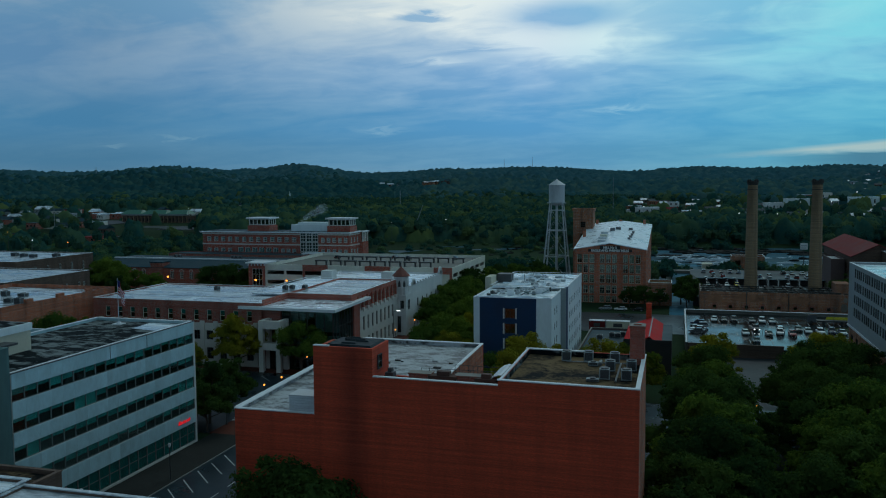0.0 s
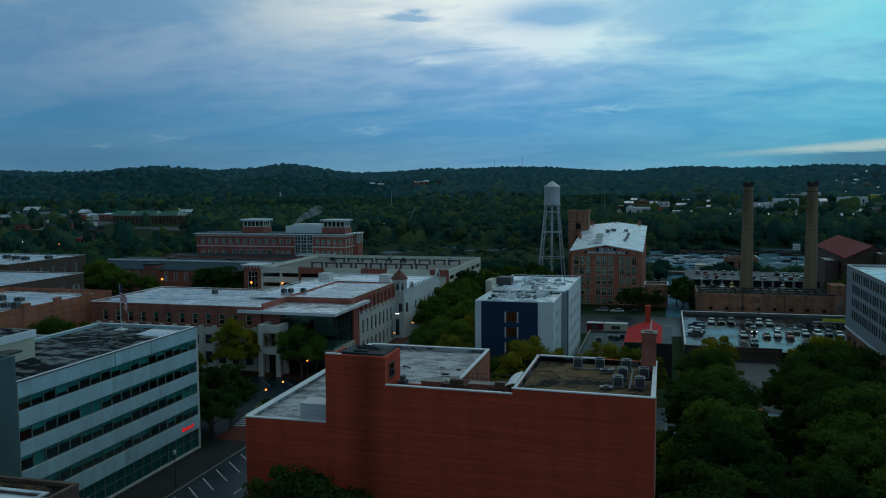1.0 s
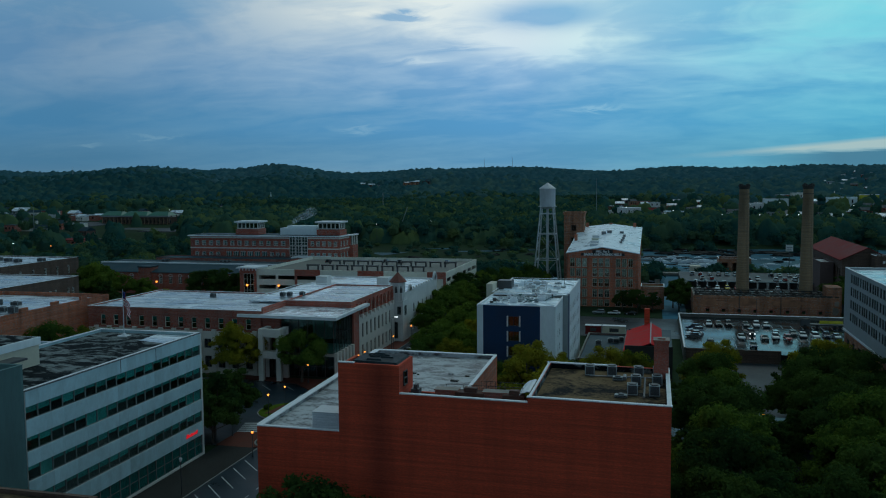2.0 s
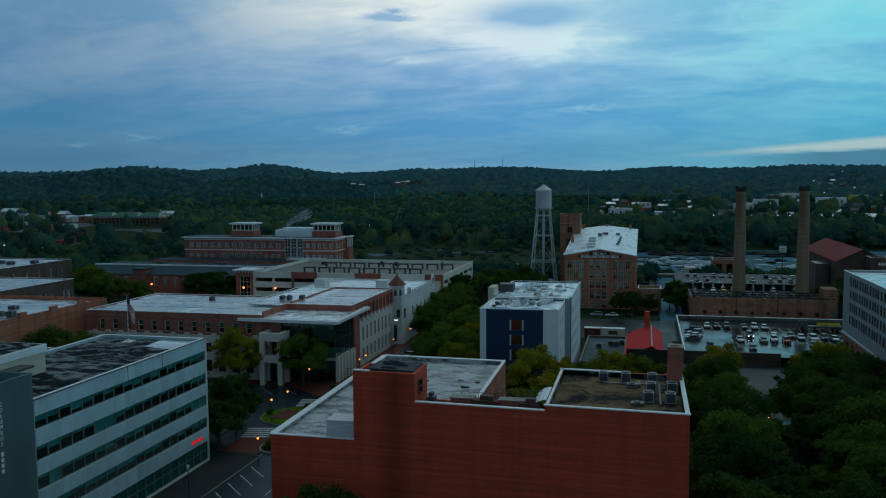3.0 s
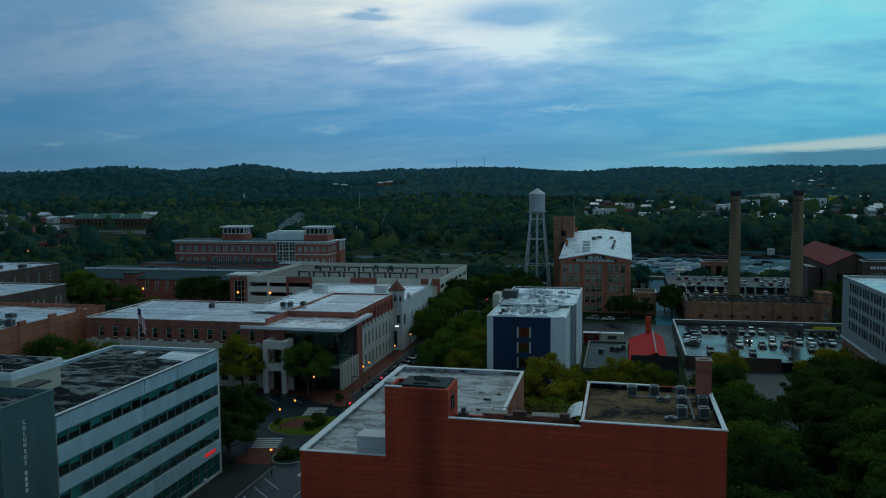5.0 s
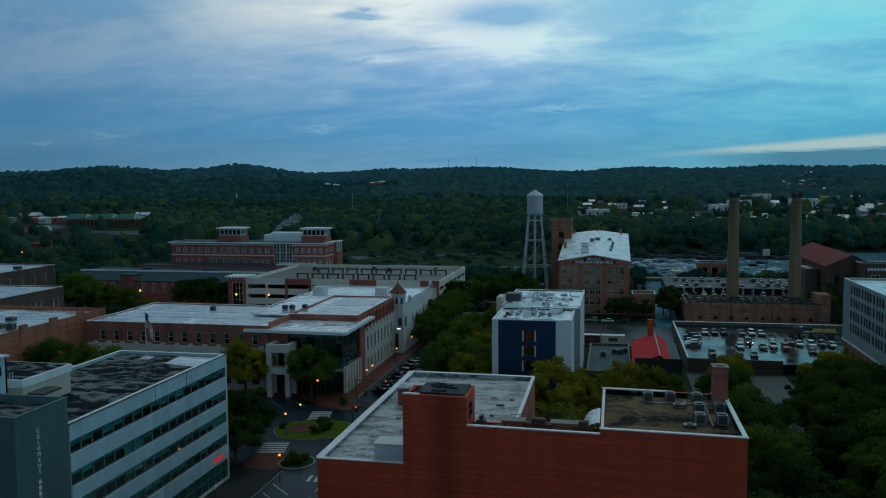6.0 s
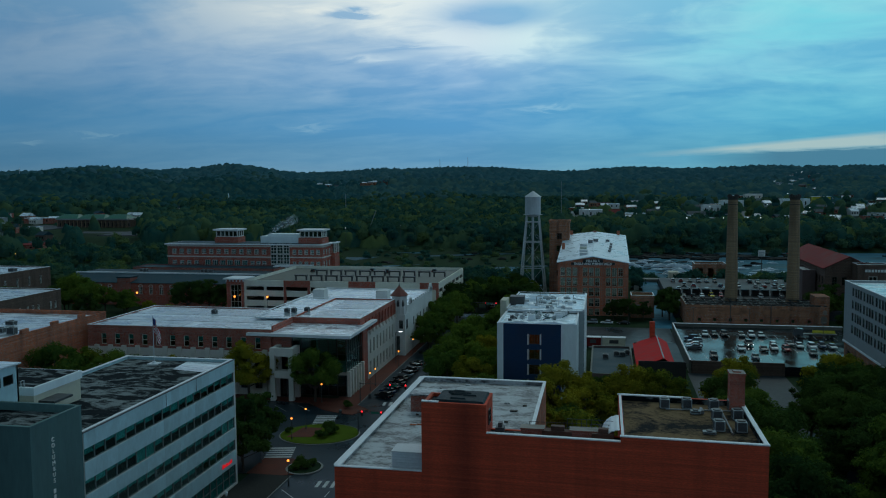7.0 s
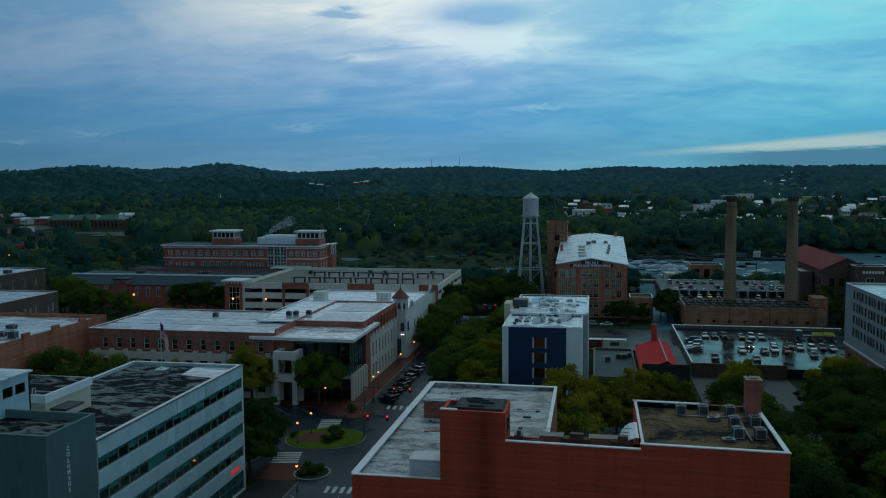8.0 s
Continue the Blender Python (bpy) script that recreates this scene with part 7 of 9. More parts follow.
# parking yard behind the ruin
g = Geo()
g.box(6, 80, 325, 428, -6, 3.4)
structure("yard", g, M["asphalt_rough"], "raised wet parking yard by the river", "ground")
for k in range(15):
    x = 10 + 4.0 * k
    shed = thing("loading_bay", (x, 366, 3.4), "dark open carport bay with a flat dark roof", "carport", "carport bays")
    for s in (-1.6, 1.6):
        g = Geo()
        g.box(x + s - 0.15, x + s + 0.15, 364, 364.3, 3.4, 6.0)
        part("post", g, M["steel_dark"], shed)
    g = Geo()
    g.box(x - 1.6, x + 1.6, 366, 366.3, 3.4, 6.0)
    part("rear_wall", g, M["panel_black"], shed)
    g = Geo()
    g.box(x - 2.0, x + 0.9, 363.5, 367, 6.0, 6.2)
    part("canopy", g, M["roof_slate"], shed)

pump = thing("pump_house", (36, 474, -6), "roofless brick pump house on the river bank", "building")
hs = [(29.5 + 5.5 * k, 32.5 + 5.5 * k, -1.0, 4.2) for k in range(3)]
block(pump, 27.9, 44.5, 470, 482, -9, 6.6, "brick_brown", {"S": hs}, None, roof="roof_tar", parapet=1.0, cap="coping")
bridge = thing("low_bridge", (5, 440, -6), "low dark concrete bridge over the mill race", "bridge")
g = Geo()
g.box(-22, 20, 438, 444, 0.2, 1.4)
part("deck", g, M["deck"], bridge)
for x in (-18, -4, 10, 19):
    g = Geo()
    g.box(x - 1.2, x + 1.2, 438.5, 443.5, -9, 0.2)
    part("pier", g, M["concrete"], bridge)
g = Geo()
g.box(12, 17, 437, 445, 1.4, 5.2)
part("gate_house", g, M["cream"], bridge)

# ---- raised parking lot ----
lot = Geo()
lot.box(2.9, 56.5, 231.0, 291.5, -0.05, 2.5)
structure("parking_lot", lot, M["asphalt_lot"], "raised wet parking lot with painted bays", "parking lot")
for n, (a, b, c, d) in enumerate(((2.6, 56.8, 290.9, 291.6), (2.4, 3.0, 231.0, 291.6), (3.0, 27, 230.4, 231.0)), 1):
    g = Geo()
    g.box(a, b, c, d, -0.05, 3.5)
    structure("lot_wall_%d" % n, g, M["deck" if n < 3 else "brick_grey"], "low wall round the raised parking lot", "wall")
for n, (a, b, c, d) in enumerate(((2.5, 56.9, 290.8, 291.7), (2.5, 2.9, 231.0, 290.8)), 1):
    g = Geo()
    g.box(a, b, c, d, 3.5, 3.62)
    structure("trim_%d" % n, g, M["coping"], "white rail along the parking lot wall", "trim")
bays = thing("bay_lines", (30, 265, 2.5), "white painted parking bay lines", "parking lines", kind="structure")
g = Geo()
g.box(-0.07, 0.07, -2.6, 2.6, 0.004, 0.014)
me = g.mesh("line", M["paint"])
for row, (yy, xa, n) in enumerate(((275, 10, 15), (253, 17, 12), (241, 8, 7))):
    for k in range(n):
        placed("line", me, bays, (xa + 2.9 * k, yy, 2.5), 0, "")
for ob in bays.children:
    ob.location.z = 0.0

# ---- hotel ----
def hotel():
    ob = thing("grey_hotel", (60, 200, 0), "grey panelled hotel over a dark brick base with paired windows", "building")
    x0, x1, y0, y1 = 43.6, 80.0, 150.0, 239.6
    rows = [21.7, 18.4, 15.1, 11.8]
    hs = []
    u = 232.5
    while u > 155:
        for du, w in ((0, 1.6), (2.6, 1.6), (4.7, 1.6), (6.8, 1.6)):
            hs += [(u - du - w, u - du, z, z + 2.3) for z in rows]
        u -= 9.6
    wall(ob, "W", x0, y0, y1, 8.9, 25.0, M["panel_grey"], hs, 0.4)
    for k, hole in enumerate(hs):
        windows(ob, "W", x0, [hole], (1, 1, 0.08, "frame_dark", "glass_office", (0.3, 0.55, 0.0, 0.8)[(k * 7 + k // 5) % 4]), 0.15)
    wall(ob, "W", x0 + 0.3, y0, y1, 0, 8.4, M["brick_brown"], [(y1 - 6 - 6 * k, y1 - 3 - 6 * k, 2.5, 6.5) for k in range(13)], 0.4)
    windows(ob, "W", x0 + 0.3, [(y1 - 6 - 6 * k, y1 - 3 - 6 * k, 2.5, 6.5) for k in range(13)], (3, 2, 0.1, "frame_dark", "glass", 0), 0.15)
    g = Geo()
    g.box(x0 - 0.2, x0 + 0.6, y0, y1, 8.4, 8.9)
    part("string_course", g, M["coping"], ob)
    wall(ob, "N", y1, x0 + 0.7, x1, 0, 25.0, M["panel_grey"])
    wall(ob, "S", y0, x0 + 0.7, x1, 0, 25.0, M["panel_grey"])
    wall(ob, "E", x1, y0, y1, 0, 25.0, M["panel_grey"])
    flat_roof(ob, x0, x1, y0, y1, 25.0, "roof_white", 0.5)
    return ob


hotel()

# ---- small buildings between the apartment block and the lot ----
red = thing("red_roofed_hall", (-6, 218, 0), "small dark hall with a bright red metal gable roof", "building")
wall(red, "S", 203.3, -12.2, -1.0, 0, 8.8, M["panel_black"], ((-9.5, -8.3, 2, 4),), 0.3)
wall(red, "E", -1.0, 203.6, 233, 0, 7.6, M["panel_black"], (), 0.3)
wall(red, "W", -12.2, 203.6, 233, 0, 7.2, M["brick_plum"], (), 0.3)
wall(red, "N", 233, -12.2, -1.0, 0, 7.6, M["panel_black"], (), 0.3)
for xa, xb, za, zb in ((-12.6, -6.2, 7.0, 9.3), (-6.2, -3.4, 9.3, 7.6)):
    g = Geo()
    g.hexa([(xa, 204, za), (xb, 204, zb), (xb, 234, zb), (xa, 234, za), (xa, 204, za + 0.15), (xb, 204, zb + 0.15), (xb, 234, zb + 0.15), (xa, 234, za + 0.15)])
    part("roof_slope", g, M["red_roof"], red, "bright red metal roof")
g = Geo()
g.box(-6.35, -6.05, 203.9, 234.1, 9.42, 9.6)
part("ridge", g, M["panel_grey"], red)
g = Geo()
g.box(-3.4, -1.0, 203.3, 233, 7.5, 7.7)
part("side_roof", g, M["roof_slate"], red)
g = Geo()
g.box(-8.0, -6.6, 234.2, 235.6, 0, 13.2)
part("chimney", g, M["brick"], red)
low = thing("low_grey_shop", (-18, 225, 0), "low shop with a grey flat roof", "building")
block(low, -23.8, -12.9, 207, 243, 0, 4.4, "render_dusky", roof="roof_slate", parapet=0.5, cap="deck")
for ux, uy in ((-17, 232), (-15.4, 231.5), (-14.2, 234), (-20, 228)):
    unit(ux, uy, 3.9, 1.5, 1.5, 1.2, "grey roof unit on the low shop")
fence = thing("timber_fence", (-18, 252, 0), "row of dark fence boards in front of a yard", "fence")
for k in range(16):
    g = Geo()
    g.box(-23.5 + 0.75 * k, -22.9 + 0.75 * k, 252, 252.15, 0, 2.2)
    part("board", g, M["panel_black"], fence)
for fx, fw, m, lab in ((-23.8, 4.8, "maroon_roof", "dark red food truck parked behind the fence"), (-17.4, 7.0, "cream", "cream white trailer parked behind the fence")):
    tr = thing("trailer", (fx, 262, 0), lab, "trailer")
    g = Geo()
    g.box(fx - fw / 2, fx + fw / 2, 260.8, 263.2, 0.7, 3.4)
    part("body", g, M[m], tr)
    g = Geo()
    g.box(fx - fw / 2 - 0.1, fx + fw / 2 + 0.1, 260.7, 263.3, 3.4, 3.55)
    part("roof", g, M["coping"], tr)
    for s in (-0.6, 0.6):
        g = Geo()
        g.tube((fx + s * fw * 0.6, 260.75, 0.4), (fx + s * fw * 0.6, 261.0, 0.4), 0.4, n=14)
        part("wheel", g, M["tyre"], tr)
    g = Geo()
    g.box(fx - fw * 0.2, fx + fw * 0.2, 260.72, 260.8, 1.7, 2.8)
    part("hatch", g, M["steel_dark"], tr)

# ---- second mill by the river, maroon roof ----
mill2 = thing("maroon_roofed_mill", (70, 370, 0), "old dark brick mill with a maroon gable roof", "building")
hs = [(343 + 4.4 * k, 344.8 + 4.4 * k, z, z + 3.2) for k in range(14) for z in (5.5, 11.5)]
wall(mill2, "W", 63.0, 340, 405, 0, 18.4, M["brick_grey"], hs, 0.6)
windows(mill2, "W", 63.0, hs, (2, 3, 0.12, "frame_dark", "glass", 0), 0.3)
wall(mill2, "S", 340, 63.6, 80.0, 0, 18.4, M["brick_grey"], grid_holes(66.5, 77, 4, 1.8, [(5.5, 8.7), (11.5, 14.7)]), 0.6)
windows(mill2, "S", 340, grid_holes(66.5, 77, 4, 1.8, [(5.5, 8.7), (11.5, 14.7)]), (2, 3, 0.12, "frame_dark", "glass", 0), 0.3)
wall(mill2, "E", 80.0, 340.6, 405, 0, 18.4, M["brick_grey"], (), 0.6)
wall(mill2, "N", 405, 63.6, 80, 0, 18.4, M["brick_grey"], (), 0.6)
for xa, xb, za, zb in ((62.0, 71.5, 17.9, 22.6), (71.5, 81.0, 22.6, 17.9)):
    g = Geo()
    g.hexa([(xa, 339, za), (xb, 339, zb), (xb, 406, zb), (xa, 406, za), (xa, 339, za + 0.25), (xb, 339, zb + 0.25), (xb, 406, zb + 0.25), (xa, 406, za + 0.25)])
    part("roof_slope", g, M["maroon_roof"], mill2)
for yy in (340.0, 404.6):
    g = Geo()
    g.hexa([(63, yy, 18.4), (80, yy, 18.4), (80, yy + 0.4, 18.4), (63, yy + 0.4, 18.4), (71.4, yy, 22.5), (71.6, yy, 22.5), (71.6, yy + 0.4, 22.5), (71.4, yy + 0.4, 22.5)])
    part("gable", g, M["brick_grey"], mill2)
head = thing("brick_head_house", (77, 335, 0), "brick head house with a pale painted band", "building")
block(head, 72.5, 84.0, 332, 339.5, 0, 20.4, "brick_grey", {"S": [(76.3, 79.3, 10.5, 16.0)]}, (2, 3, 0.2, "frame_white", "glass", 0), roof="roof_white")
g = Geo()
for k in range(7):
    g.box(75.0 + 1.1 * k, 75.8 + 1.1 * k, 331.85, 331.99, 17.6, 18.6)
part("painted_marks", g, M["sign_white"], head)
side_house = thing("pale_side_house", (60, 350, 0), "dusky rendered lean-to beside the mill", "building")
block(side_house, 57.5, 62.4, 352, 372, 0, 16.0, "render_dusky", roof="roof_worn", cap="render_dusky")
east = thing("east_shed", (95, 330, 0), "pale low shed with a white roof", "building")
block(east, 85, 112, 322, 345, 0, 10.5, "lime", {"S": grid_holes(88, 108, 5, 1.6, [(5, 7.5)])}, sash, roof="roof_white")
board = thing("white_billboard", (67.1, 496, -8), "small white sign board on a post", "sign")
g = Geo()
g.box(65.2, 69.0, 495.8, 496.1, 8.6, 12.2)
part("board", g, M["sign_white"], board)
g = Geo()
g.box(66.9, 67.3, 495.9, 496.0, -8.5, 8.6)
part("post", g, M["steel_dark"], board)
g = Geo()
g.box(65.6, 68.6, 495.7, 495.8, 10.4, 10.9)
g.box(65.6, 68.2, 495.7, 495.8, 9.2, 9.7)
part("writing_bars", g, M["panel_grey"], board)

# ---- woods on the banks and hills ----
def wood(name, label, m, spots, lobes, sides, rings, blades, seed, size):
    """A wood as one mesh of lumpy, leafy crowns; spots are rows of x, y, z, crown radius and crown height."""
    rng = np.random.default_rng(seed)
    s = np.array(spots, float)
    cores, owner = [], []
    for k in range(lobes):
        r = s[:, 3] * (1.0 if k == 0 else 0.62) * rng.uniform(0.85, 1.15, len(s))
        w = rng.uniform(0, 6.283, len(s))
        out = s[:, 3] * (0.12 if k == 0 else 0.62)
        top = s[:, 4] * (0.58 if k == 0 else rng.uniform(0.38, 0.74, len(s)))
        cores.append(np.stack([s[:, 0] + out * np.cos(w), s[:, 1] + out * np.sin(w), s[:, 2] + top, r, r, s[:, 4] * (0.42 if k == 0 else 0.28)], 1))
        owner.append(np.arange(len(s)))
    c, o = np.vstack(cores), np.concatenate(owner)
    me = crown_mesh(name, m, crown_arrays(c, sides, rings, o, blades * len(s), c[:, 3] * size, seed, 0.84), rng.random(len(s)) ** 3.0)
    return tagged(new(name, me), label, "woodland", kind="stuff")


# open ground of the far town: from azimuth, to azimuth, from distance, to distance, share of trees left
CLEAR = [(-48.0, -38.6, 700, 860, 0.18), (-48.0, -38.6, 860, 1450, 0.08), (-38.6, -31.6, 660, 780, 0.12), (-38.6, -31.6, 780, 1250, 0.03), (-31.0, -28.3, 1150, 1500, 0.3), (-3.6, -0.2, 880, 1450, 0.07), (-0.2, 2.9, 880, 1450, 0.07), (3.6, 6.2, 880, 1400, 0.08), (6.2, 18.0, 900, 1700, 0.10), (10.2, 12.8, 1700, 2700, 0.22), (-20, -15, 2050, 2320, 0.15)]


def cleared(az, d, luck):
    return any(a < az < b and c < d < e and luck > k for a, b, c, e, k in CLEAR)


def chance(i, j, k):
    """A fixed random number in 0..1 for each cell of a plan."""
    v = np.sin(i * 127.1 + j * 311.7 + k * 74.7) * 43758.5453
    return v - np.floor(v)


def canopy(name, label, m, d0, d1, cols, rows, cell, seed, near, far_end, a0=-50.0, a1=20.0):
    """Closed woodland seen from afar: a sheet of overlapping crowns of uneven height, with gaps at the clearings."""
    az = np.radians(np.linspace(a0, a1, cols))
    d = d0 + (d1 - d0) * np.linspace(0, 1, rows) ** 1.25
    dd, aa = np.meshgrid(d, az, indexing="ij")
    x, y = dd * np.sin(aa), dd * np.cos(aa)
    si, sj = np.unique(np.append(np.arange(0, rows, 4), rows - 1)), np.unique(np.append(np.arange(0, cols, 4), cols - 1))
    low = np.array([[land(x[i, j], y[i, j]) for j in sj] for i in si])
    low = np.array([np.interp(np.arange(cols), sj, r) for r in low])
    low = np.array([np.interp(np.arange(rows), si, c) for c in low.T]).T
    z, tone = np.full(x.shape, -4.0), np.zeros(x.shape)
    cu, cv = 0.891 * x + 0.454 * y, 0.891 * y - 0.454 * x
    ci, cj = np.floor(cu / cell), np.floor(cv / cell)
    for a in (-1, 0, 1):
        for b in (-1, 0, 1):
            i, j = ci + a, cj + b
            pu, pv = (i + chance(i, j, seed)) * cell, (j + chance(i, j, seed + 1)) * cell
            px, py = 0.891 * pu - 0.454 * pv, 0.891 * pv + 0.454 * pu
            r = cell * (0.45 + 0.75 * chance(i, j, seed + 2))
            h = 6.0 + (11.0 if d1 > 2000 else 10.0) * chance(i, j, seed + 3) ** 1.7 + 2.5 * np.sin(px * 0.013 + 1.7 * np.sin(py * 0.009))
            far, way = np.hypot(px, py), np.degrees(np.arctan2(px, py))
            keep = ~((py < 705 + 0.06 * px) & (px > -420))
            luck = chance(i, j, seed + 4)
            keep &= chance(i, j, seed + 6) < np.clip((far - near) / 320, 0, 1)
            keep &= chance(i, j, seed + 7) < np.clip((far_end - far) / 320, 0, 1)
            for p, q, e, f, share in CLEAR:
                keep &= ~((way > p) & (way < q) & (far > e) & (far < f) & (luck > share))
            q = ((x - px) ** 2 + (y - py) ** 2) / r ** 2
            top = np.where(keep & (q < 1.35), h - 0.70 * h * q ** 1.2, -4.0)
            tone = np.where(top > z, chance(i, j, seed + 5) ** 2.2, tone)
            z = np.maximum(z, top)
    twig = 0.0026 * (d0 + d1) / 2
    rough = 3.6 * (chance(np.floor(x / twig), np.floor(y / twig), seed + 8) - 0.5) + 2.0 * (chance(x * 3.1, y * 2.7, seed) - 0.5)
    z += np.where(z > 0, rough, 0.0)
    n = np.arange(rows * cols).reshape(rows, cols)
    loops = np.stack([n[:-1, :-1], n[:-1, 1:], n[1:, 1:], n[1:, :-1]], -1).reshape(-1, 4)
    loops = loops[(z.ravel()[loops] > -3.9).any(1)]
    me = bpy.data.meshes.new(name)
    me.vertices.add(rows * cols)
    me.vertices.foreach_set("co", np.stack([x, y, low + z], -1).astype(np.float32).ravel())
    me.loops.add(loops.size)
    me.loops.foreach_set("vertex_index", loops.ravel().astype(np.int32))
    me.polygons.add(len(loops))
    me.polygons.foreach_set("loop_start", (np.arange(len(loops)) * 4).astype(np.int32))
    me.update(calc_edges=True)
    hue = me.attributes.new("tone", "FLOAT", "POINT")
    hue.data.foreach_set("value", tone.ravel().astype(np.float32))
    me.materials.append(m)
    return tagged(new(name, me), label, "woodland", kind="stuff")


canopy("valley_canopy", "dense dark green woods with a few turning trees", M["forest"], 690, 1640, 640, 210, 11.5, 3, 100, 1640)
# haze over these hills comes only from their blue-tinted leaf materials
canopy("hill_woods", "dark wooded hills behind the far town, leaves tinted blue for haze", M["forest_far"], 1300, 2420, 340, 150, 12.5, 8, 1300, 2500, -50.0, -17.0)
canopy("east_hill_woods", "woods rising behind the eastern town, leaves tinted blue for haze", M["forest_east"], 1300, 2420, 360, 150, 12.5, 8, 1300, 2500, -19.0, 20.0)
canopy("ridge_pines", "woods on the horizon ridges, leaves tinted bluest for haze", M["forest_ridge"], 2080, 3300, 640, 130, 13.5, 15, 2080, 9000)

rng = random.Random(21)
near_wood, mid_wood = [], []
d = 690.0
while d < 1500:
    step = 9.5 + 0.006 * d
    az = -50.0
    while az < 20:
        az += math.degrees(step / d) * rng.uniform(0.7, 1.4)
        dd = d + rng.uniform(-0.5, 0.5) * step
        x, y = dd * math.sin(math.radians(az)), dd * math.cos(math.radians(az))
        if y < 705 + 0.06 * x and x > -420:
            continue
        if cleared(az, dd, rng.random()):
            continue
        r = min(6.4, step * rng.uniform(0.28, 0.52) * (1.25 if rng.random() < 0.1 else 1.0))
        h = min(16.0, r * rng.uniform(2.1, 2.9))
        loose = az < -31.8 and dd < 1300
        (near_wood if loose else mid_wood).append((x, y, land(x, y) - 0.5, r * (0.8 if loose else 1.0), h))
    d += step * 0.9
for x0, x1, y0, y1, n, keep in ((-420, -232, 410, 640, 420, 1), (-232, -60, 410, 470, 150, 1), (-60, -4, 400, 440, 40, 1), (-330, -270, 365, 405, 30, 1), (62, 230, 415, 500, 150, 1), (-14, 26, 447, 462, 26, 1), (-120, 250, 692, 732, 230, 1), (86, 230, 350, 415, 90, 1), (-140, 150, 645, 690, 40, 1), (-230, -60, 690, 720, 60, 1), (-420, -350, 250, 410, 60, 1), (12, 66, 430, 442, 26, 1)):
    for k in range(n):
        x, y = rng.uniform(x0, x1), rng.uniform(y0, y1)
        r = rng.uniform(2.8, 5.0)
        near_wood.append((x, y, land(x, y) - 0.3, r, r * rng.uniform(1.9, 2.6)))
for k in range(190):
    x, y = rng.uniform(-300, -15), rng.uniform(490, 690)
    r = rng.uniform(1.5, 3.6)
    near_wood.append((x, y, -6.0, r, r * rng.uniform(1.2, 1.9)))
wood("bank_trees", "mixed broadleaf trees along the river banks", M["forest"], near_wood, 4, 6, 3, 130, 1, 0.15)
wood("valley_woods", "taller trees that stand out of the valley woods", M["forest"], mid_wood, 4, 6, 3, 60, 2, 0.17)

# ---- street and garden trees ----
KINDS = [("leaf", 13.0, 6.6), ("leaf_dark", 13.0, 7.2), ("leaf_yellow", 9.5, 5.2), ("leaf", 10.0, 4.8), ("leaf_dark", 9.0, 4.4), ("leaf_yellow", 13.5, 6.6)]
LABELS = {"leaf": "broadleaf street tree with a full green crown", "leaf_dark": "dark green broadleaf tree with a dense crown", "leaf_yellow": "broadleaf tree with leaves turning yellow-green"}
MODELS = {}


def plant(kind, x, y, h, z=0.0):
    leaf, height, spread = KINDS[kind]
    s = h / height
    m = pose(x, y, z, 0, 0, (x * 37 + y * 53) % 360)
    if kind not in MODELS:
        ob = tree_model("tree", height, spread, leaf, 30 + kind, count=13500 if height > 12 else 7500, size=0.185, label=LABELS[leaf])
        MODELS[kind] = ob
        ob.matrix_world = m @ Matrix.Diagonal((s, s, s, 1))
        return ob
    ob = copy_thing(MODELS[kind], m)
    ob.matrix_basis = m @ Matrix.Diagonal((s, s, s, 1))
    return ob


rng = random.Random(40)
# both sides of the eastern street: big old shade trees
for x, y, h, kind in ((4.5, 100, 14.0, 1), (6.0, 112, 15.5, 1), (4.5, 125, 16.0, 0), (6.5, 138, 15.5, 1), (4.0, 150, 14.5, 1), (7.0, 160, 14.0, 0), (5.0, 173, 14.0, 1), (7.5, 186, 13.8, 5),
                      (28, 106, 16.0, 0), (27.5, 121, 16.5, 0), (28.5, 136, 17.0, 0), (30, 150, 14.0, 1), (25.5, 160, 13.5, 1), (29, 172, 15.0, 1), (26.5, 184, 14.0, 1), (29.5, 195, 13.8, 5), (36.5, 201, 12.0, 5),
                      (37, 114, 16.0, 1), (38.5, 130, 15.5, 1), (35.5, 160, 14.0, 1), (36, 180, 14.0, 1), (35.5, 146, 14.5, 0), (47, 122, 15.0, 1), (49, 138, 14.5, 1), (8.6, 105, 13.5, 1), (7.2, 119, 14.0, 1), (6.8, 131, 13.5, 1), (22, 113, 15.0, 1), (23.5, 129, 14.5, 0), (22.5, 144, 13.5, 1), (23.5, 168, 13.0, 1), (20.5, 173, 10.5, 1), (14.6, 141, 8.5, 4), (18.0, 150, 9.0, 4), (17, 104, 14.0, 1), (32.5, 187, 13.5, 1), (38, 96, 16.0, 1), (25, 97, 15.0, 1), (0.9, 96, 12.0, 4), (1.2, 106, 12.5, 4), (0.8, 117, 12.0, 4), (0.6, 127, 11.5, 4)):
    plant(kind, x, y, h)
plant(2, 35.0, 213, 10.0)
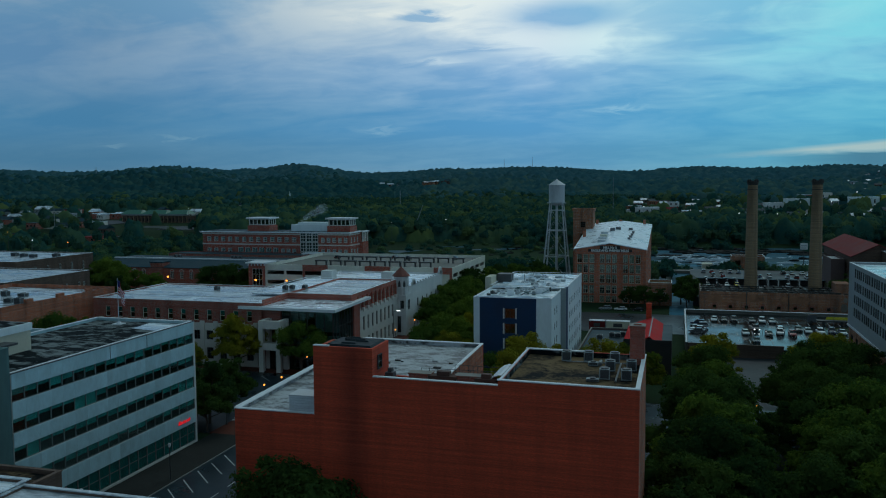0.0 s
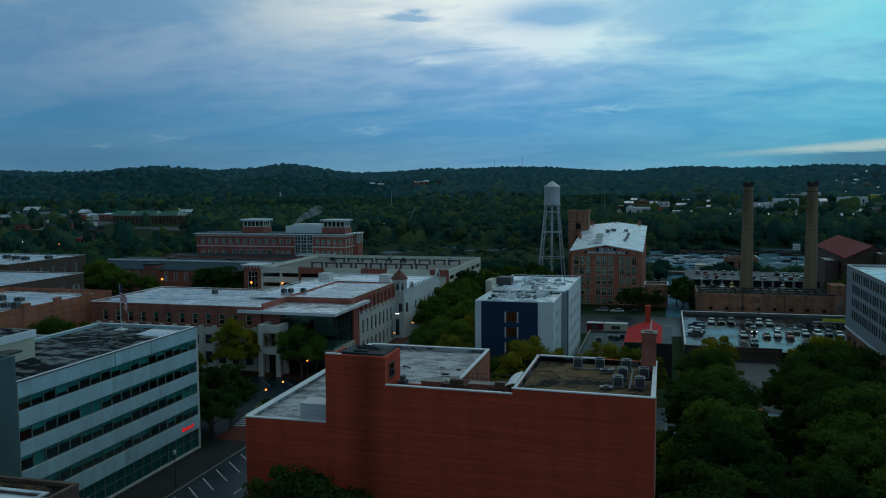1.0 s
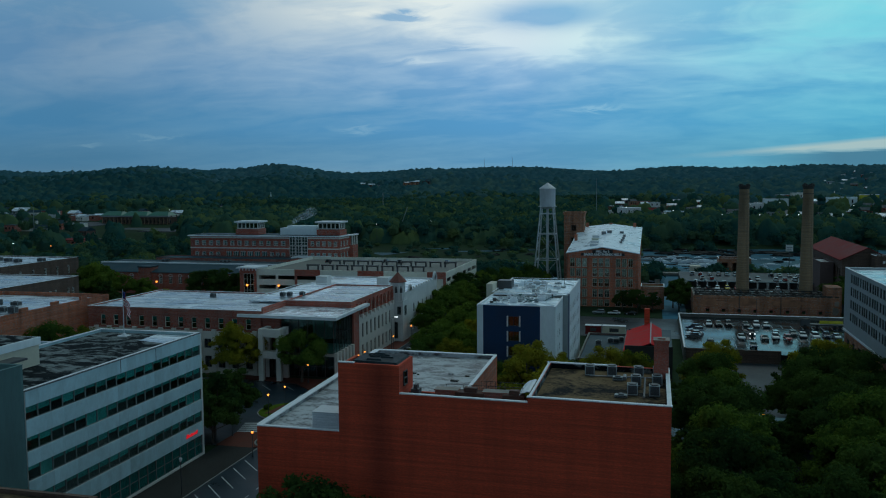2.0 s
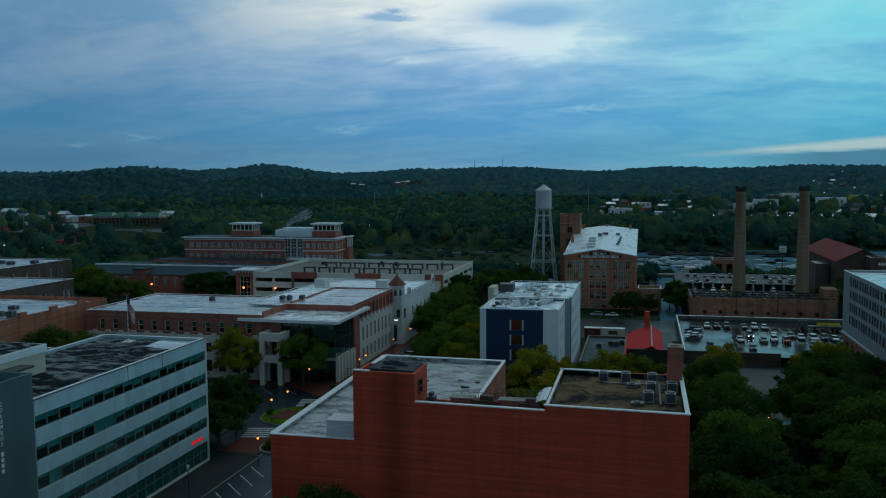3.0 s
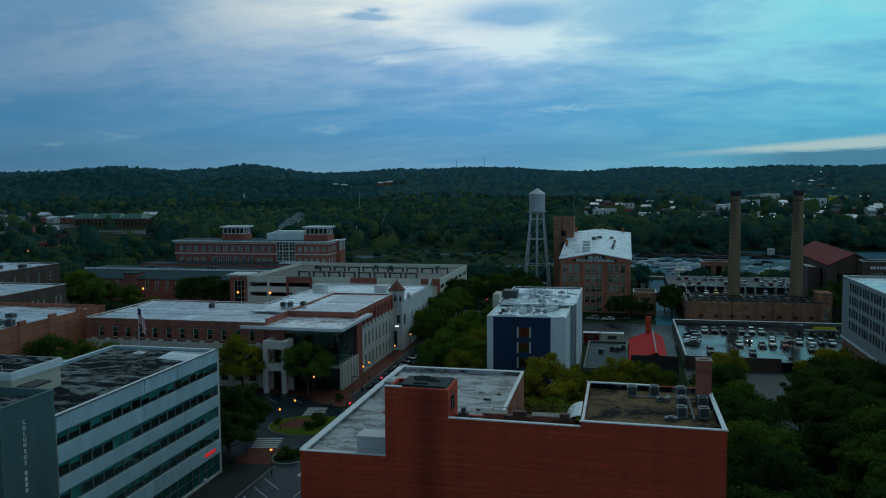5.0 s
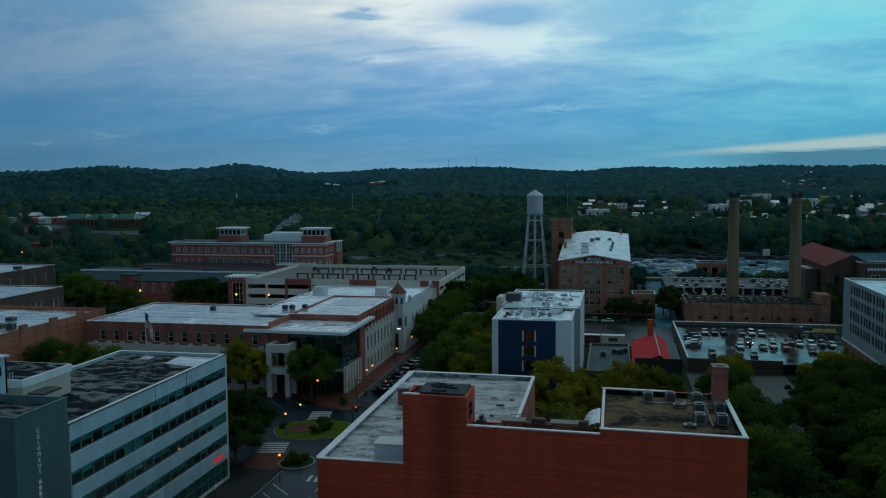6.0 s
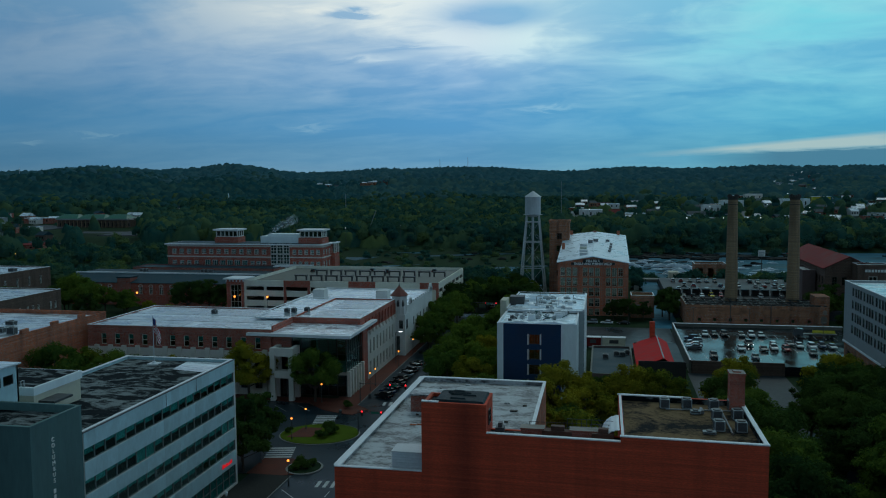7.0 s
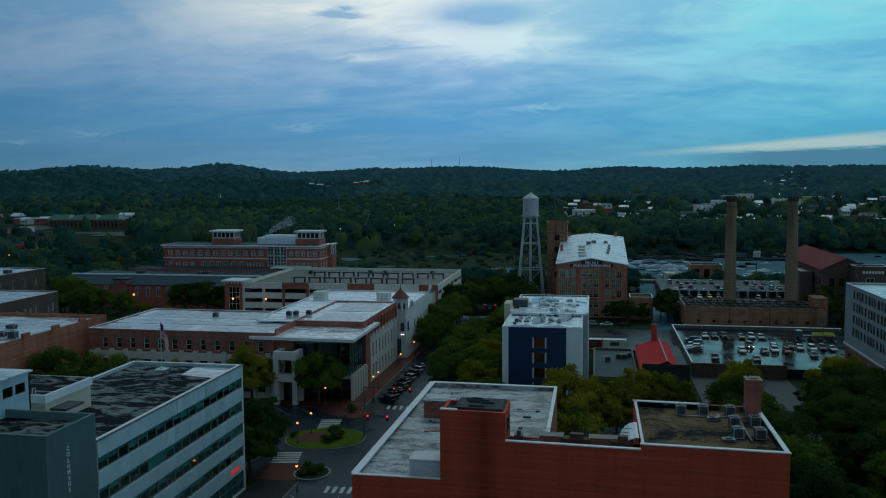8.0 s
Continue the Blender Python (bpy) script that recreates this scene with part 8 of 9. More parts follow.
# avenue west of the apartment block
for i, x in enumerate((-50.5, -58.0)):
    for k in range(9 - 3 * i):
        plant(rng.choice((0, 0, 3, 5)), x + rng.uniform(-1.2, 1.2), 188 + 10.5 * k + 4 * i + rng.uniform(-2, 2), rng.uniform(11, 14) + (1.5 if k > 4 else 0))
for x, y, h, kind in ((-75.5, 258, 11, 0), (-74.5, 268, 12.5, 0), (-75, 279, 13.5, 0), (-74, 292, 13, 0), (-75, 312, 14, 1), (-73, 328, 13, 0), (-72, 340, 13, 1), (-64, 350, 12, 0), (-60, 366, 12, 1), (-51, 288, 12, 0), (-49, 312, 12, 1), (-50, 330, 12, 1), (-48, 300, 11, 1), (-53, 350, 12, 0), (-67, 331, 11.5, 1), (-61.5, 333, 11, 1), (-71.5, 326, 12, 1), (-56.5, 328, 11.5, 1), (-74.5, 303, 12, 0), (-66, 344, 13, 0), (-73.5, 247, 10.5, 0)):
    plant(kind, x, y, h)
# court behind the brick building and round the apartment block
for x, y, h, kind in ((-30, 165, 15.8, 5), (-24, 168, 13.0, 5), (-37, 166, 12, 0), (-27, 158, 10, 1), (-14, 177, 13.8, 5), (-8, 179, 12.5, 5), (-19, 174, 11, 2), (-25.5, 133, 15.5, 2), (-14, 150, 9, 1), (-46, 176, 11, 0), (-20, 186, 9, 1)):
    plant(kind, x, y, h)
# round the civic building, the office and the western crossing
for x, y, h, kind in ((-105.2, 185.2, 14.0, 5), (-88.3, 185.0, 13.4, 0), (-147, 171, 15.8, 0), (-133, 172, 14.2, 0), (-117, 173, 12.6, 5), (-140, 176, 13.5, 5), (-158, 140, 11, 4), (-87.5, 142, 12.0, 4), (-88, 150, 11.0, 4), (-85, 137, 9.5, 4), (-93, 146, 10, 1), (-113, 175, 8.5, 2)):
    plant(kind, x, y, h)
plant(1, -42.2, 82.0, 16.6)
plant(1, -38.6, 83.5, 14.0)
# by the mill, the powerhouse and the low brick row
for x, y, h, kind in ((-17, 317, 7.5, 4), (-11.5, 315, 8.5, 1), (-6, 317, 7.0, 4), (1.5, 326, 10.5, 4), (4.5, 333, 11, 1), (3.5, 318, 9.0, 4), (-222, 306, 11.0, 0), (-214, 309, 8.0, 3), (-240, 308, 10.0, 0), (-187, 309, 13.0, 1), (-178, 310, 14.0, 1), (-171, 308, 12.0, 4), (-199, 300, 6.0, 2), (-213, 305, 6.0, 4), (-226, 294, 17.5, 0), (-236, 300, 15.0, 1), (-218, 288, 10, 4), (-207, 298, 10.5, 3), (-188, 296, 5.5, 2), (-160, 292, 5, 2)):
    plant(kind, x, y, h)
for x, y, h, kind in ((-240, 214, 13.5, 3), (-232, 206, 12, 5), (-268, 290, 11, 1), (-262, 298, 11, 1), (-274, 300, 10, 4), (58, 322, 12, 1), (62, 330, 13, 4), (60, 296, 8, 4), (66, 305, 12, 1), (-108, 297, 5, 2)):
    plant(kind, x, y, h)


def shrub(x, y, z, r, seed, leaf="leaf_dark", label="rounded dark green shrub"):
    ob = thing("shrub", (0, 0, 0), label, "shrub", "shrubs")
    q = random.Random(seed)
    clumps = [(q.uniform(-0.5, 0.5) * r, q.uniform(-0.5, 0.5) * r, r * q.uniform(0.4, 0.8), r * 0.55, r * 0.55, r * 0.5) for _ in range(5)]
    crown = new("foliage", leaf_mesh("foliage", M[leaf], clumps, 420, 0.14, seed))
    crown.parent = ob
    g = Geo()
    g.tube((0, 0, -0.05), (0, 0, r * 0.6), 0.06, 0.03, 5)
    part("stem", g, M["bark"], ob)
    ob.matrix_world = pose(x, y, z)
    return ob


for k, (x, y, r) in enumerate(((-76.5, 160.5, 1.6), (-77.6, 163.0, 1.9), (-77.2, 158.0, 1.2), (-75.6, 161.8, 1.2), (-78.4, 159.0, 1.0), (-75.5, 141.5, 1.5), (-74.0, 140.0, 1.3), (-75.4, 139.2, 1.2), (-73.6, 142.0, 1.0), (-80, 190 - 7, 1.0), (-78.6, 181, 1.1), (-85.4, 160.5, 0.9))):
    shrub(x, y, 0.2, r, 60 + k)
for k in range(9):
    shrub(34.5 + 2.3 * k, 299.2, 0.0, 2.0, 80 + k, label="overgrown dark shrub below the old wall")

# ---- vehicles ----
CARS = {}


def car_model(shade, tall):
    """A car: moulded body, glazed cabin, roof, wheels with rims, lamps; nose towards +y."""
    ob = thing("car", (0, 0, 0), "parked %s %s on wet asphalt" % (shade, "sport utility car" if tall else "saloon car"), "car", "parked cars")
    w, l = 0.92, 2.3
    belt, top = (1.02, 1.72) if tall else (0.9, 1.42)
    side = [(-l, 0.38), (-l, belt - 0.12), (-l + 0.15, belt), (l - 1.25, belt - 0.02), (l - 0.12, belt - 0.2), (l, belt - 0.36), (l, 0.38)]
    g = Geo()
    n = len(side)
    i = len(g.v)
    for x, k in ((-w, 1), (-w + 0.08, 0), (w - 0.08, 0), (w, 1)):
        for y, z in side:
            g.v.append((x, y, z - (0.06 if k and z > 0.6 else 0)))
    for a in range(3):
        for k in range(n):
            j = (k + 1) % n
            g.f.append((i + a * n + k, i + a * n + j, i + (a + 1) * n + j, i + (a + 1) * n + k))
            g.s.append(0)
    g.f.append(tuple(i + k for k in range(n)))
    g.f.append(tuple(i + 3 * n + k for k in reversed(range(n))))
    g.s.extend((0, 0))
    part("body", g, PAINTS[shade], ob)
    ya, yb = (-l + 0.12, l - 1.3) if tall else (-l + 0.55, l - 1.35)
    g = Geo()
    g.hexa([(-w + 0.07, ya, belt - 0.02), (w - 0.07, ya, belt - 0.02), (w - 0.07, yb, belt - 0.02), (-w + 0.07, yb, belt - 0.02), (-w + 0.22, ya + 0.35, top - 0.06), (w - 0.22, ya + 0.35, top - 0.06), (w - 0.22, yb - 0.75, top - 0.06), (-w + 0.22, yb - 0.75, top - 0.06)])
    part("glazing", g, M["car_glass"], ob)
    g = Geo()
    g.hexa([(-w + 0.2, ya + 0.33, top - 0.06), (w - 0.2, ya + 0.33, top - 0.06), (w - 0.2, yb - 0.72, top - 0.06), (-w + 0.2, yb - 0.72, top - 0.06), (-w + 0.28, ya + 0.45, top), (w - 0.28, ya + 0.45, top), (w - 0.28, yb - 0.85, top), (-w + 0.28, yb - 0.85, top)])
    part("roof", g, PAINTS[shade], ob)
    for sx in (-1, 1):
        for y in (-1.4, 1.4):
            g = Geo()
            g.tube((sx * (w - 0.2), y, 0.33), (sx * (w + 0.01), y, 0.33), 0.33, n=14)
            tyre = part("wheel", g, M["tyre"], ob)
            g = Geo()
            g.tube((sx * (w + 0.01), y, 0.33), (sx * (w + 0.03), y, 0.33), 0.2, n=10)
            part("rim", g, M["rim"], tyre)
        g = Geo()
        g.box(sx * 0.66 - 0.18, sx * 0.66 + 0.18, l - 0.02, l + 0.02, 0.55, 0.68)
        part("headlight", g, M["coping"], ob)
        g = Geo()
        g.box(sx * 0.68 - 0.15, sx * 0.68 + 0.15, -l - 0.02, -l + 0.02, 0.65, 0.8)
        part("tail_light", g, M["flag_red"], ob)
    return ob


def car(x, y, z, shade, turn, tall=False, lit=False):
    m = pose(x, y, z, 0, 0, turn)
    key = (shade, tall)
    if lit or key not in CARS:
        ob = car_model(shade, tall)
        if not lit:
            CARS[key] = ob
        ob.matrix_world = m
        if lit:
            for s in (-0.66, 0.66):
                g = Geo()
                g.tube((s, 2.32, 0.62), (s, 2.38, 0.62), 0.17, n=10)
                part("lit_headlight", g, M["white_lamp"], ob)
            tagged(ob, "dark car with its headlights on in the wet lot")
        return ob
    return copy_thing(CARS[key], m)


SHADES = ["white", "silver", "black", "grey", "white", "navy", "black", "red", "grey"]
rng = random.Random(14)
for k, (x, shade, tall) in enumerate(((11.5, "white", 0), (14.4, "black", 0), (17.4, "black", 1), (22.6, "grey", 0), (25.7, "white", 1), (28.6, "silver", 0))):
    car(x, 275.2, 2.51, shade, 180 + rng.uniform(-4, 4), bool(tall))
for x, y, shade, tall in ((19.2, 252.6, "white", 0), (25.5, 252.5, "black", 0), (28.7, 254.5, "white", 1), (31.8, 252.8, "red", 1), (36.8, 259.3, "white", 0), (40.0, 258.2, "white", 1), (38.2, 248.4, "black", 0), (43.2, 259.6, "navy", 1), (45.8, 258.8, "silver", 0), (7.0, 261.5, "silver", 1), (5.8, 252.5, "grey", 0), (6.2, 256.5, "white", 0), (10.0, 240.6, "black", 1), (21.2, 240.6, "navy", 0), (29.3, 258.5, "silver", 1), (34.5, 262.0, "grey", 0), (6.4, 266.5, "navy", 1)):
    turn = 180 + rng.uniform(-5, 5) if x > 8 else 90 + rng.uniform(-6, 6)
    car(x, y, 2.51, shade, turn, bool(tall))
car(22.6, 260.2, 2.51, "black", 184, True, lit=True)
# flat-bed lorry with a yellow load in the lot
lorry = thing("flatbed_lorry", (46, 277, 2.5), "dark flatbed lorry carrying a bright yellow folded frame", "lorry")
g = Geo()
g.box(38.8, 41.4, 275.8, 278.2, 3.0, 5.2)
part("cab", g, PAINTS["grey"], lorry)
g = Geo()
g.box(41.6, 51.5, 275.9, 278.1, 3.2, 3.6)
part("bed", g, M["steel_dark"], lorry)
for x in (40, 43.5, 48.5, 50):
    g = Geo()
    g.tube((x, 275.7, 3.0), (x, 276.1, 3.0), 0.5, n=14)
    part("wheel", g, M["tyre"], lorry)
for k in range(5):
    g = Geo()
    g.box(44.0 + 0.2 * k, 51.0, 276.0 + 0.45 * k, 276.2 + 0.45 * k, 3.9 + 0.25 * (k % 3), 4.15 + 0.25 * (k % 3))
    part("yellow_beam", g, M["yellow"], lorry, "bright yellow beam")
# cars nosed in along the avenue
for k in range(9):
    car(-73.2 + rng.uniform(-0.2, 0.2), 191.5 + 4.6 * k, 0.04, rng.choice(["black", "grey", "silver", "navy", "black"]), 62 + rng.uniform(-3, 3), rng.random() < 0.4)
for x, y, shade, turn in ((-65.5, 283, "black", 10), (-63.0, 228, "grey", 3), (-60.5, 300, "silver", 0), (-25.0, 306.8, "silver", 90), (-19.5, 306.6, "white", 90), (-13.5, 306.8, "black", 90), (-66.0, 340, "white", 4)):
    car(x, y, 0.04, shade, turn, shade in ("grey", "silver"))
# rows of cars in the river yard
for row, (yy, n) in enumerate(((360, 15), (395, 16), (412, 14), (381, 15), (345, 13))):
    for k in range(n):
        if rng.random() < 0.2:
            continue
        car(12 + 3.9 * k + rng.uniform(-0.3, 0.3), yy + rng.uniform(-0.5, 0.5), 3.42, "yellow" if (row, k) == (0, 3) else rng.choice(SHADES), rng.choice((0, 180)) + rng.uniform(-4, 4), rng.random() < 0.45)
for k in range(10):
    car(-150 + 7.4 * k + rng.uniform(-2, 2), 347 - 5 * (k % 2), 13.62, rng.choice(SHADES), 2, rng.random() < 0.4) if k in (1, 4, 5, 8) else None


# ---- street furniture ----
def street_lamp(x, y, h=4.6, warm=True, z=0.0, r=0.22, label="black lamp post with a glowing warm globe"):
    ob = thing("street_lamp", (0, 0, 0), label, "street lamp", "street lamps")
    g = Geo()
    g.tube((0, 0, 0), (0, 0, 0.8), 0.16, 0.10, 10)
    g.tube((0, 0, 0.8), (0, 0, h - 0.35), 0.07, 0.05, 8)
    part("post", g, M["steel_dark"], ob)
    g = Geo()
    g.smooth = True
    for k in range(5):
        a0, a1 = math.pi * k / 5 - math.pi / 2, math.pi * (k + 1) / 5 - math.pi / 2
        g.tube((0, 0, h - 0.1 + r * math.sin(a0)), (0, 0, h - 0.1 + r * math.sin(a1)), max(0.02, r * math.cos(a0)), max(0.02, r * math.cos(a1)), 12)
    part("globe", g, M["warm_lamp" if warm else "white_lamp"], ob)
    g = Geo()
    g.tube((0, 0, h + r - 0.08), (0, 0, h + r + 0.12), r * 0.9, 0.03, 10)
    part("cap", g, M["steel_dark"], ob)
    ob.matrix_world = pose(x, y, z)
    return ob


first = street_lamp(-74.2, 131.6)
for x, y in ((-83.0, 156.0), (-82.6, 163.2), (-86.5, 184.6), (-83.6, 141.7), (-78.2, 202.4), (-78.2, 197.5), (-77.6, 243.0), (-77.6, 225.0), (-51.0, 195.0), (-53.8, 205), (14.7, 163.0)):
    copy_thing(first, pose(x, y, 0.1))
for x, y, h, z in ((-214.6, 318.0, 6.5, 0.0), (-255.0, 322.0, 6.8, 0.0), (-160.6, 297.0, 8.8, 0.0), (-147.2, 297.0, 8.9, 0.0), (-280.0, 440.0, 9.0, land(-280, 440))):
    street_lamp(x, y, h, True, z, 0.45, "tall dark lamp post with a broad glowing orange globe")
dark = thing("street_lamp", (0, 0, 0), "slender black lamp post with an unlit white globe", "street lamp", "street lamps")
g = Geo()
g.tube((0, 0, 0), (0, 0, 5.2), 0.09, 0.06, 8)
part("post", g, M["steel_dark"], dark)
g = Geo()
g.tube((0, 0, 5.2), (0, 0, 5.7), 0.12, 0.26, 12)
g.tube((0, 0, 5.7), (0, 0, 5.9), 0.26, 0.1, 12)
part("globe", g, M["coping"], dark)
dark.matrix_world = pose(-76.5, 112.3, 0.15)
copy_thing(dark, pose(-76.5, 92.0, 0.15))
tall_lamp = thing("lamp_mast", (-79.2, 228, 0), "tall mast with a bright white lamp over the avenue", "street lamp")
g = Geo()
g.tube((-79.2, 228, 0), (-79.2, 228, 9.4), 0.1, 0.06)
g.tube((-79.2, 228, 9.4), (-77.6, 228, 9.7), 0.05)
part("post", g, M["steel_dark"], tall_lamp)
g = Geo()
g.box(-78.2, -77.2, 227.8, 228.2, 9.6, 9.75)
part("lamp_head", g, M["white_lamp"], tall_lamp)
for x, y in ((9, 287), (27, 287.5), (44, 262)):
    mast = thing("lot_mast", (x, y, 2.5), "thin grey lighting mast in the parking lot", "street lamp", "lot masts")
    g = Geo()
    g.tube((x, y, 2.5), (x, y, 9.5), 0.1, 0.06)
    part("post", g, M["steel_dark"], mast)
    g = Geo()
    g.box(x - 0.8, x + 0.8, y - 0.15, y + 0.15, 9.5, 9.65)
    part("lamp_head", g, M["steel_dark"], mast)


def signal(x, y, reach, heads, h=6.0):
    """A traffic signal: post, arm and hanging heads with a red lamp lit."""
    ob = thing("traffic_signal", (x, y, 0), "dark traffic signal mast with red lamps lit", "traffic signal", "traffic signals")
    g = Geo()
    g.tube((x, y, 0), (x, y, h + 0.3), 0.14, 0.10)
    part("post", g, M["steel_dark"], ob)
    g = Geo()
    g.tube((x, y, h), (x + reach, y, h + 0.25), 0.09, 0.06)
    part("arm", g, M["steel_dark"], ob)
    for k, f in enumerate(heads):
        hx = x + reach * f
        g = Geo()
        g.box(hx - 0.22, hx + 0.22, y - 0.2, y + 0.15, h - 0.95, h + 0.3)
        head = part("signal_head", g, M["sign_black"], ob)
        g = Geo()
        g.tube((hx, y - 0.2, h + 0.05), (hx, y - 0.28, h + 0.05), 0.17, n=12)
        part("red_lamp", g, M["red_lamp"], head)
    g = Geo()
    hx = x + reach * 0.72
    g.box(hx - 0.9, hx + 0.9, y - 0.12, y - 0.06, h - 0.35, h + 0.05)
    part("street_sign", g, M["sign_green"], ob, "small green street name board")


signal(-71.0, 163.0, 5.2, (0.17, 0.98), 4.7)
signal(-77.4, 186.0, 11.4, (0.65, 0.98), 4.75)
signal(-70.0, 310.0, 9.4, (0.575, 0.99), 6.3)
for x, y in ((-79.0, 175.6), (-76.3, 190.5)):
    hoard = thing("litter_bin", (x, y, 0.15), "round dark litter bin on the brick paving", "bin", "litter bins")
    g = Geo()
    g.tube((x, y, 0.15), (x, y, 1.05), 0.34, 0.38, 14)
    g.tube((x, y, 1.05), (x, y, 1.3), 0.4, 0.15, 14)
    part("drum", g, M["steel_dark"], hoard)
door = thing("lit_doorway", (-2.9, 100.5, 0), "doorway glowing orange in the brick side wall", "doorway")
g = Geo()
g.box(-3.08, -2.98, 97.5, 100.5, 0.2, 3.2)
part("opening", g, M["orange_glow"], door)
g = Geo()
g.box(-3.08, -2.9, 97.2, 97.5, 0.2, 3.5)
g.box(-3.08, -2.9, 100.5, 100.8, 0.2, 3.5)
g.box(-3.08, -2.9, 97.2, 100.8, 3.2, 3.5)
part("surround", g, M["steel_dark"], door)


# ---- the far town across the river ----
def far_house(x, y, w, d, h, wallm, roofm, pitched, turn):
    z = land(x, y)
    ob = thing("far_house", (0, 0, 0), "small far-off %s with a %s" % ("house" if pitched else "flat-roofed shed", {"roof_white": "pale roof", "coping": "white roof", "maroon_roof": "maroon roof", "roof_slate": "dark grey roof", "green_roof": "green roof"}[roofm]), "house", "far town")
    g = Geo()
    g.box(-w / 2, w / 2, -d / 2, d / 2, -4, h)
    part("wall", g, M[wallm], ob)
    g = Geo()
    if pitched:
        g.hexa([(-w / 2 - 0.4, -d / 2 - 0.4, h), (w / 2 + 0.4, -d / 2 - 0.4, h), (w / 2 + 0.4, d / 2 + 0.4, h), (-w / 2 - 0.4, d / 2 + 0.4, h), (-w / 2 - 0.4, -0.1, h + d * 0.3), (w / 2 + 0.4, -0.1, h + d * 0.3), (w / 2 + 0.4, 0.1, h + d * 0.3), (-w / 2 - 0.4, 0.1, h + d * 0.3)])
    else:
        g.box(-w / 2 - 0.2, w / 2 + 0.2, -d / 2 - 0.2, d / 2 + 0.2, h, h + 0.5)
    part("roof", g, M[roofm], ob)
    for k in range(3):
        u = -w / 2 + w * (k + 0.5) / 3
        g = Geo()
        g.box(u - 0.9, u + 0.9, -d / 2 - 0.06, -d / 2, h * 0.35, h * 0.75)
        part("window", g, M["car_glass"], ob)
    ob.matrix_world = pose(x, y, z, 0, 0, turn)
    return ob


rng = random.Random(77)
for a, b, c, e, share in CLEAR:
    n = int(3 + (b - a) * (4.0 if a < 3 else 5.5 if e < 2000 else 9.0)) if e > 900 else 0
    for k in range(n):
        az, dd = math.radians(a + (b - a) * (k + rng.random()) / n), c + (e - c) * (0.12 + 0.80 * rng.random())
        pitched = rng.random() < 0.55
        if -37.5 < math.degrees(az) < -31.0 and dd < 1080:
            continue
        far_house(dd * math.sin(az), dd * math.cos(az), rng.uniform(8, 16) if pitched else rng.uniform(12, 34), rng.uniform(8, 13), rng.uniform(3, 5.5) + 0.001 * dd, rng.choice(["brick_brown", "brick_grey", "brick_plum", "stucco" if a > -28 else "lime", "panel_grey"]), rng.choice(["roof_slate", "roof_white", "roof_slate", "roof_white", "roof_slate"] if a < -28 else ["roof_white", "roof_slate", "roof_slate", "roof_white", "coping"]), pitched, rng.uniform(-25, 25))
    # streets and lots between the houses
    g = Geo()
    for k in range(4):
        az, dd = math.radians(a + (b - a) * (k + 0.5) / 4), c + (e - c) * rng.uniform(0.15, 0.8)
        x, y, z = dd * math.sin(az), dd * math.cos(az), land(dd * math.sin(az), dd * math.cos(az))
        w, l = rng.uniform(14, 30), rng.uniform(25, 60)
        g.hexa([(x - w, y - l, land(x - w, y - l) - 2), (x + w, y - l, land(x + w, y - l) - 2), (x + w, y + l, land(x + w, y + l) - 2), (x - w, y + l, land(x - w, y + l) - 2), (x - w, y - l, land(x - w, y - l) + 0.6), (x + w, y - l, land(x + w, y - l) + 0.6), (x + w, y + l, land(x + w, y + l) + 0.6), (x - w, y + l, land(x - w, y + l) + 0.6)])
    structure("far_lots", g, M["asphalt_rough" if share < 0.11 else "grass"], "open lots and verges of the far town", "ground")
# long green-roofed market hall and its neighbours
for az, dd, w, d, h, wallm, roofm, pitched in (
        (-36.6, 1130, 58, 16, 6.5, "brick_plum", "roof_white", False), (-39.2, 1240, 24, 14, 6.5, "brick_plum", "roof_slate", False), (-40.8, 1290, 22, 14, 7.5, "panel_grey", "roof_white", True),
        (-38.2, 830, 40, 30, 4.0, "brick_plum", "maroon_roof", False), (-42.5, 900, 26, 16, 5.0, "brick_plum", "roof_slate", False), (-44.5, 1000, 34, 16, 6.0, "brick_brown", "roof_white", False),
        (-1.5, 1120, 30, 14, 11.0, "stucco", "coping", False), (0.1, 1090, 14, 12, 9.0, "brick_plum", "maroon_roof", True), (1.9, 1060, 42, 14, 9.0, "lime", "roof_white", False), (2.6, 1080, 16, 12, 10.0, "brick_plum", "roof_slate", True),
        (5.3, 1020, 20, 12, 9.5, "panel_white", "roof_slate", True), (6.3, 1180, 24, 12, 13.0, "stucco", "coping", False), (7.6, 1330, 34, 12, 11.0, "panel_white", "coping", False), (10.4, 1420, 40, 14, 11.0, "stucco", "coping", False), (11.4, 1260, 36, 14, 12.0, "panel_white", "roof_white", False), (9.0, 1600, 30, 14, 12.0, "lime", "coping", False)):
    far_house(-9.6 + dd * math.sin(math.radians(az)), dd * math.cos(math.radians(az)), w, d, h, wallm, roofm, pitched, 6)
hz = land(-597, 862)
market = thing("market_hall", (-597, 862, hz), "long dark brick market hall under three green metal roofs", "building")
g = Geo()
g.box(-641, -553, 862, 880, hz - 4, hz + 8.0)
part("wall", g, M["brick_grey"], market)
g = Geo()
g.box(-642, -552, 859.5, 862.4, hz + 8.6, hz + 10.2)
part("fascia", g, M["panel_grey"], market, "pale fascia board")
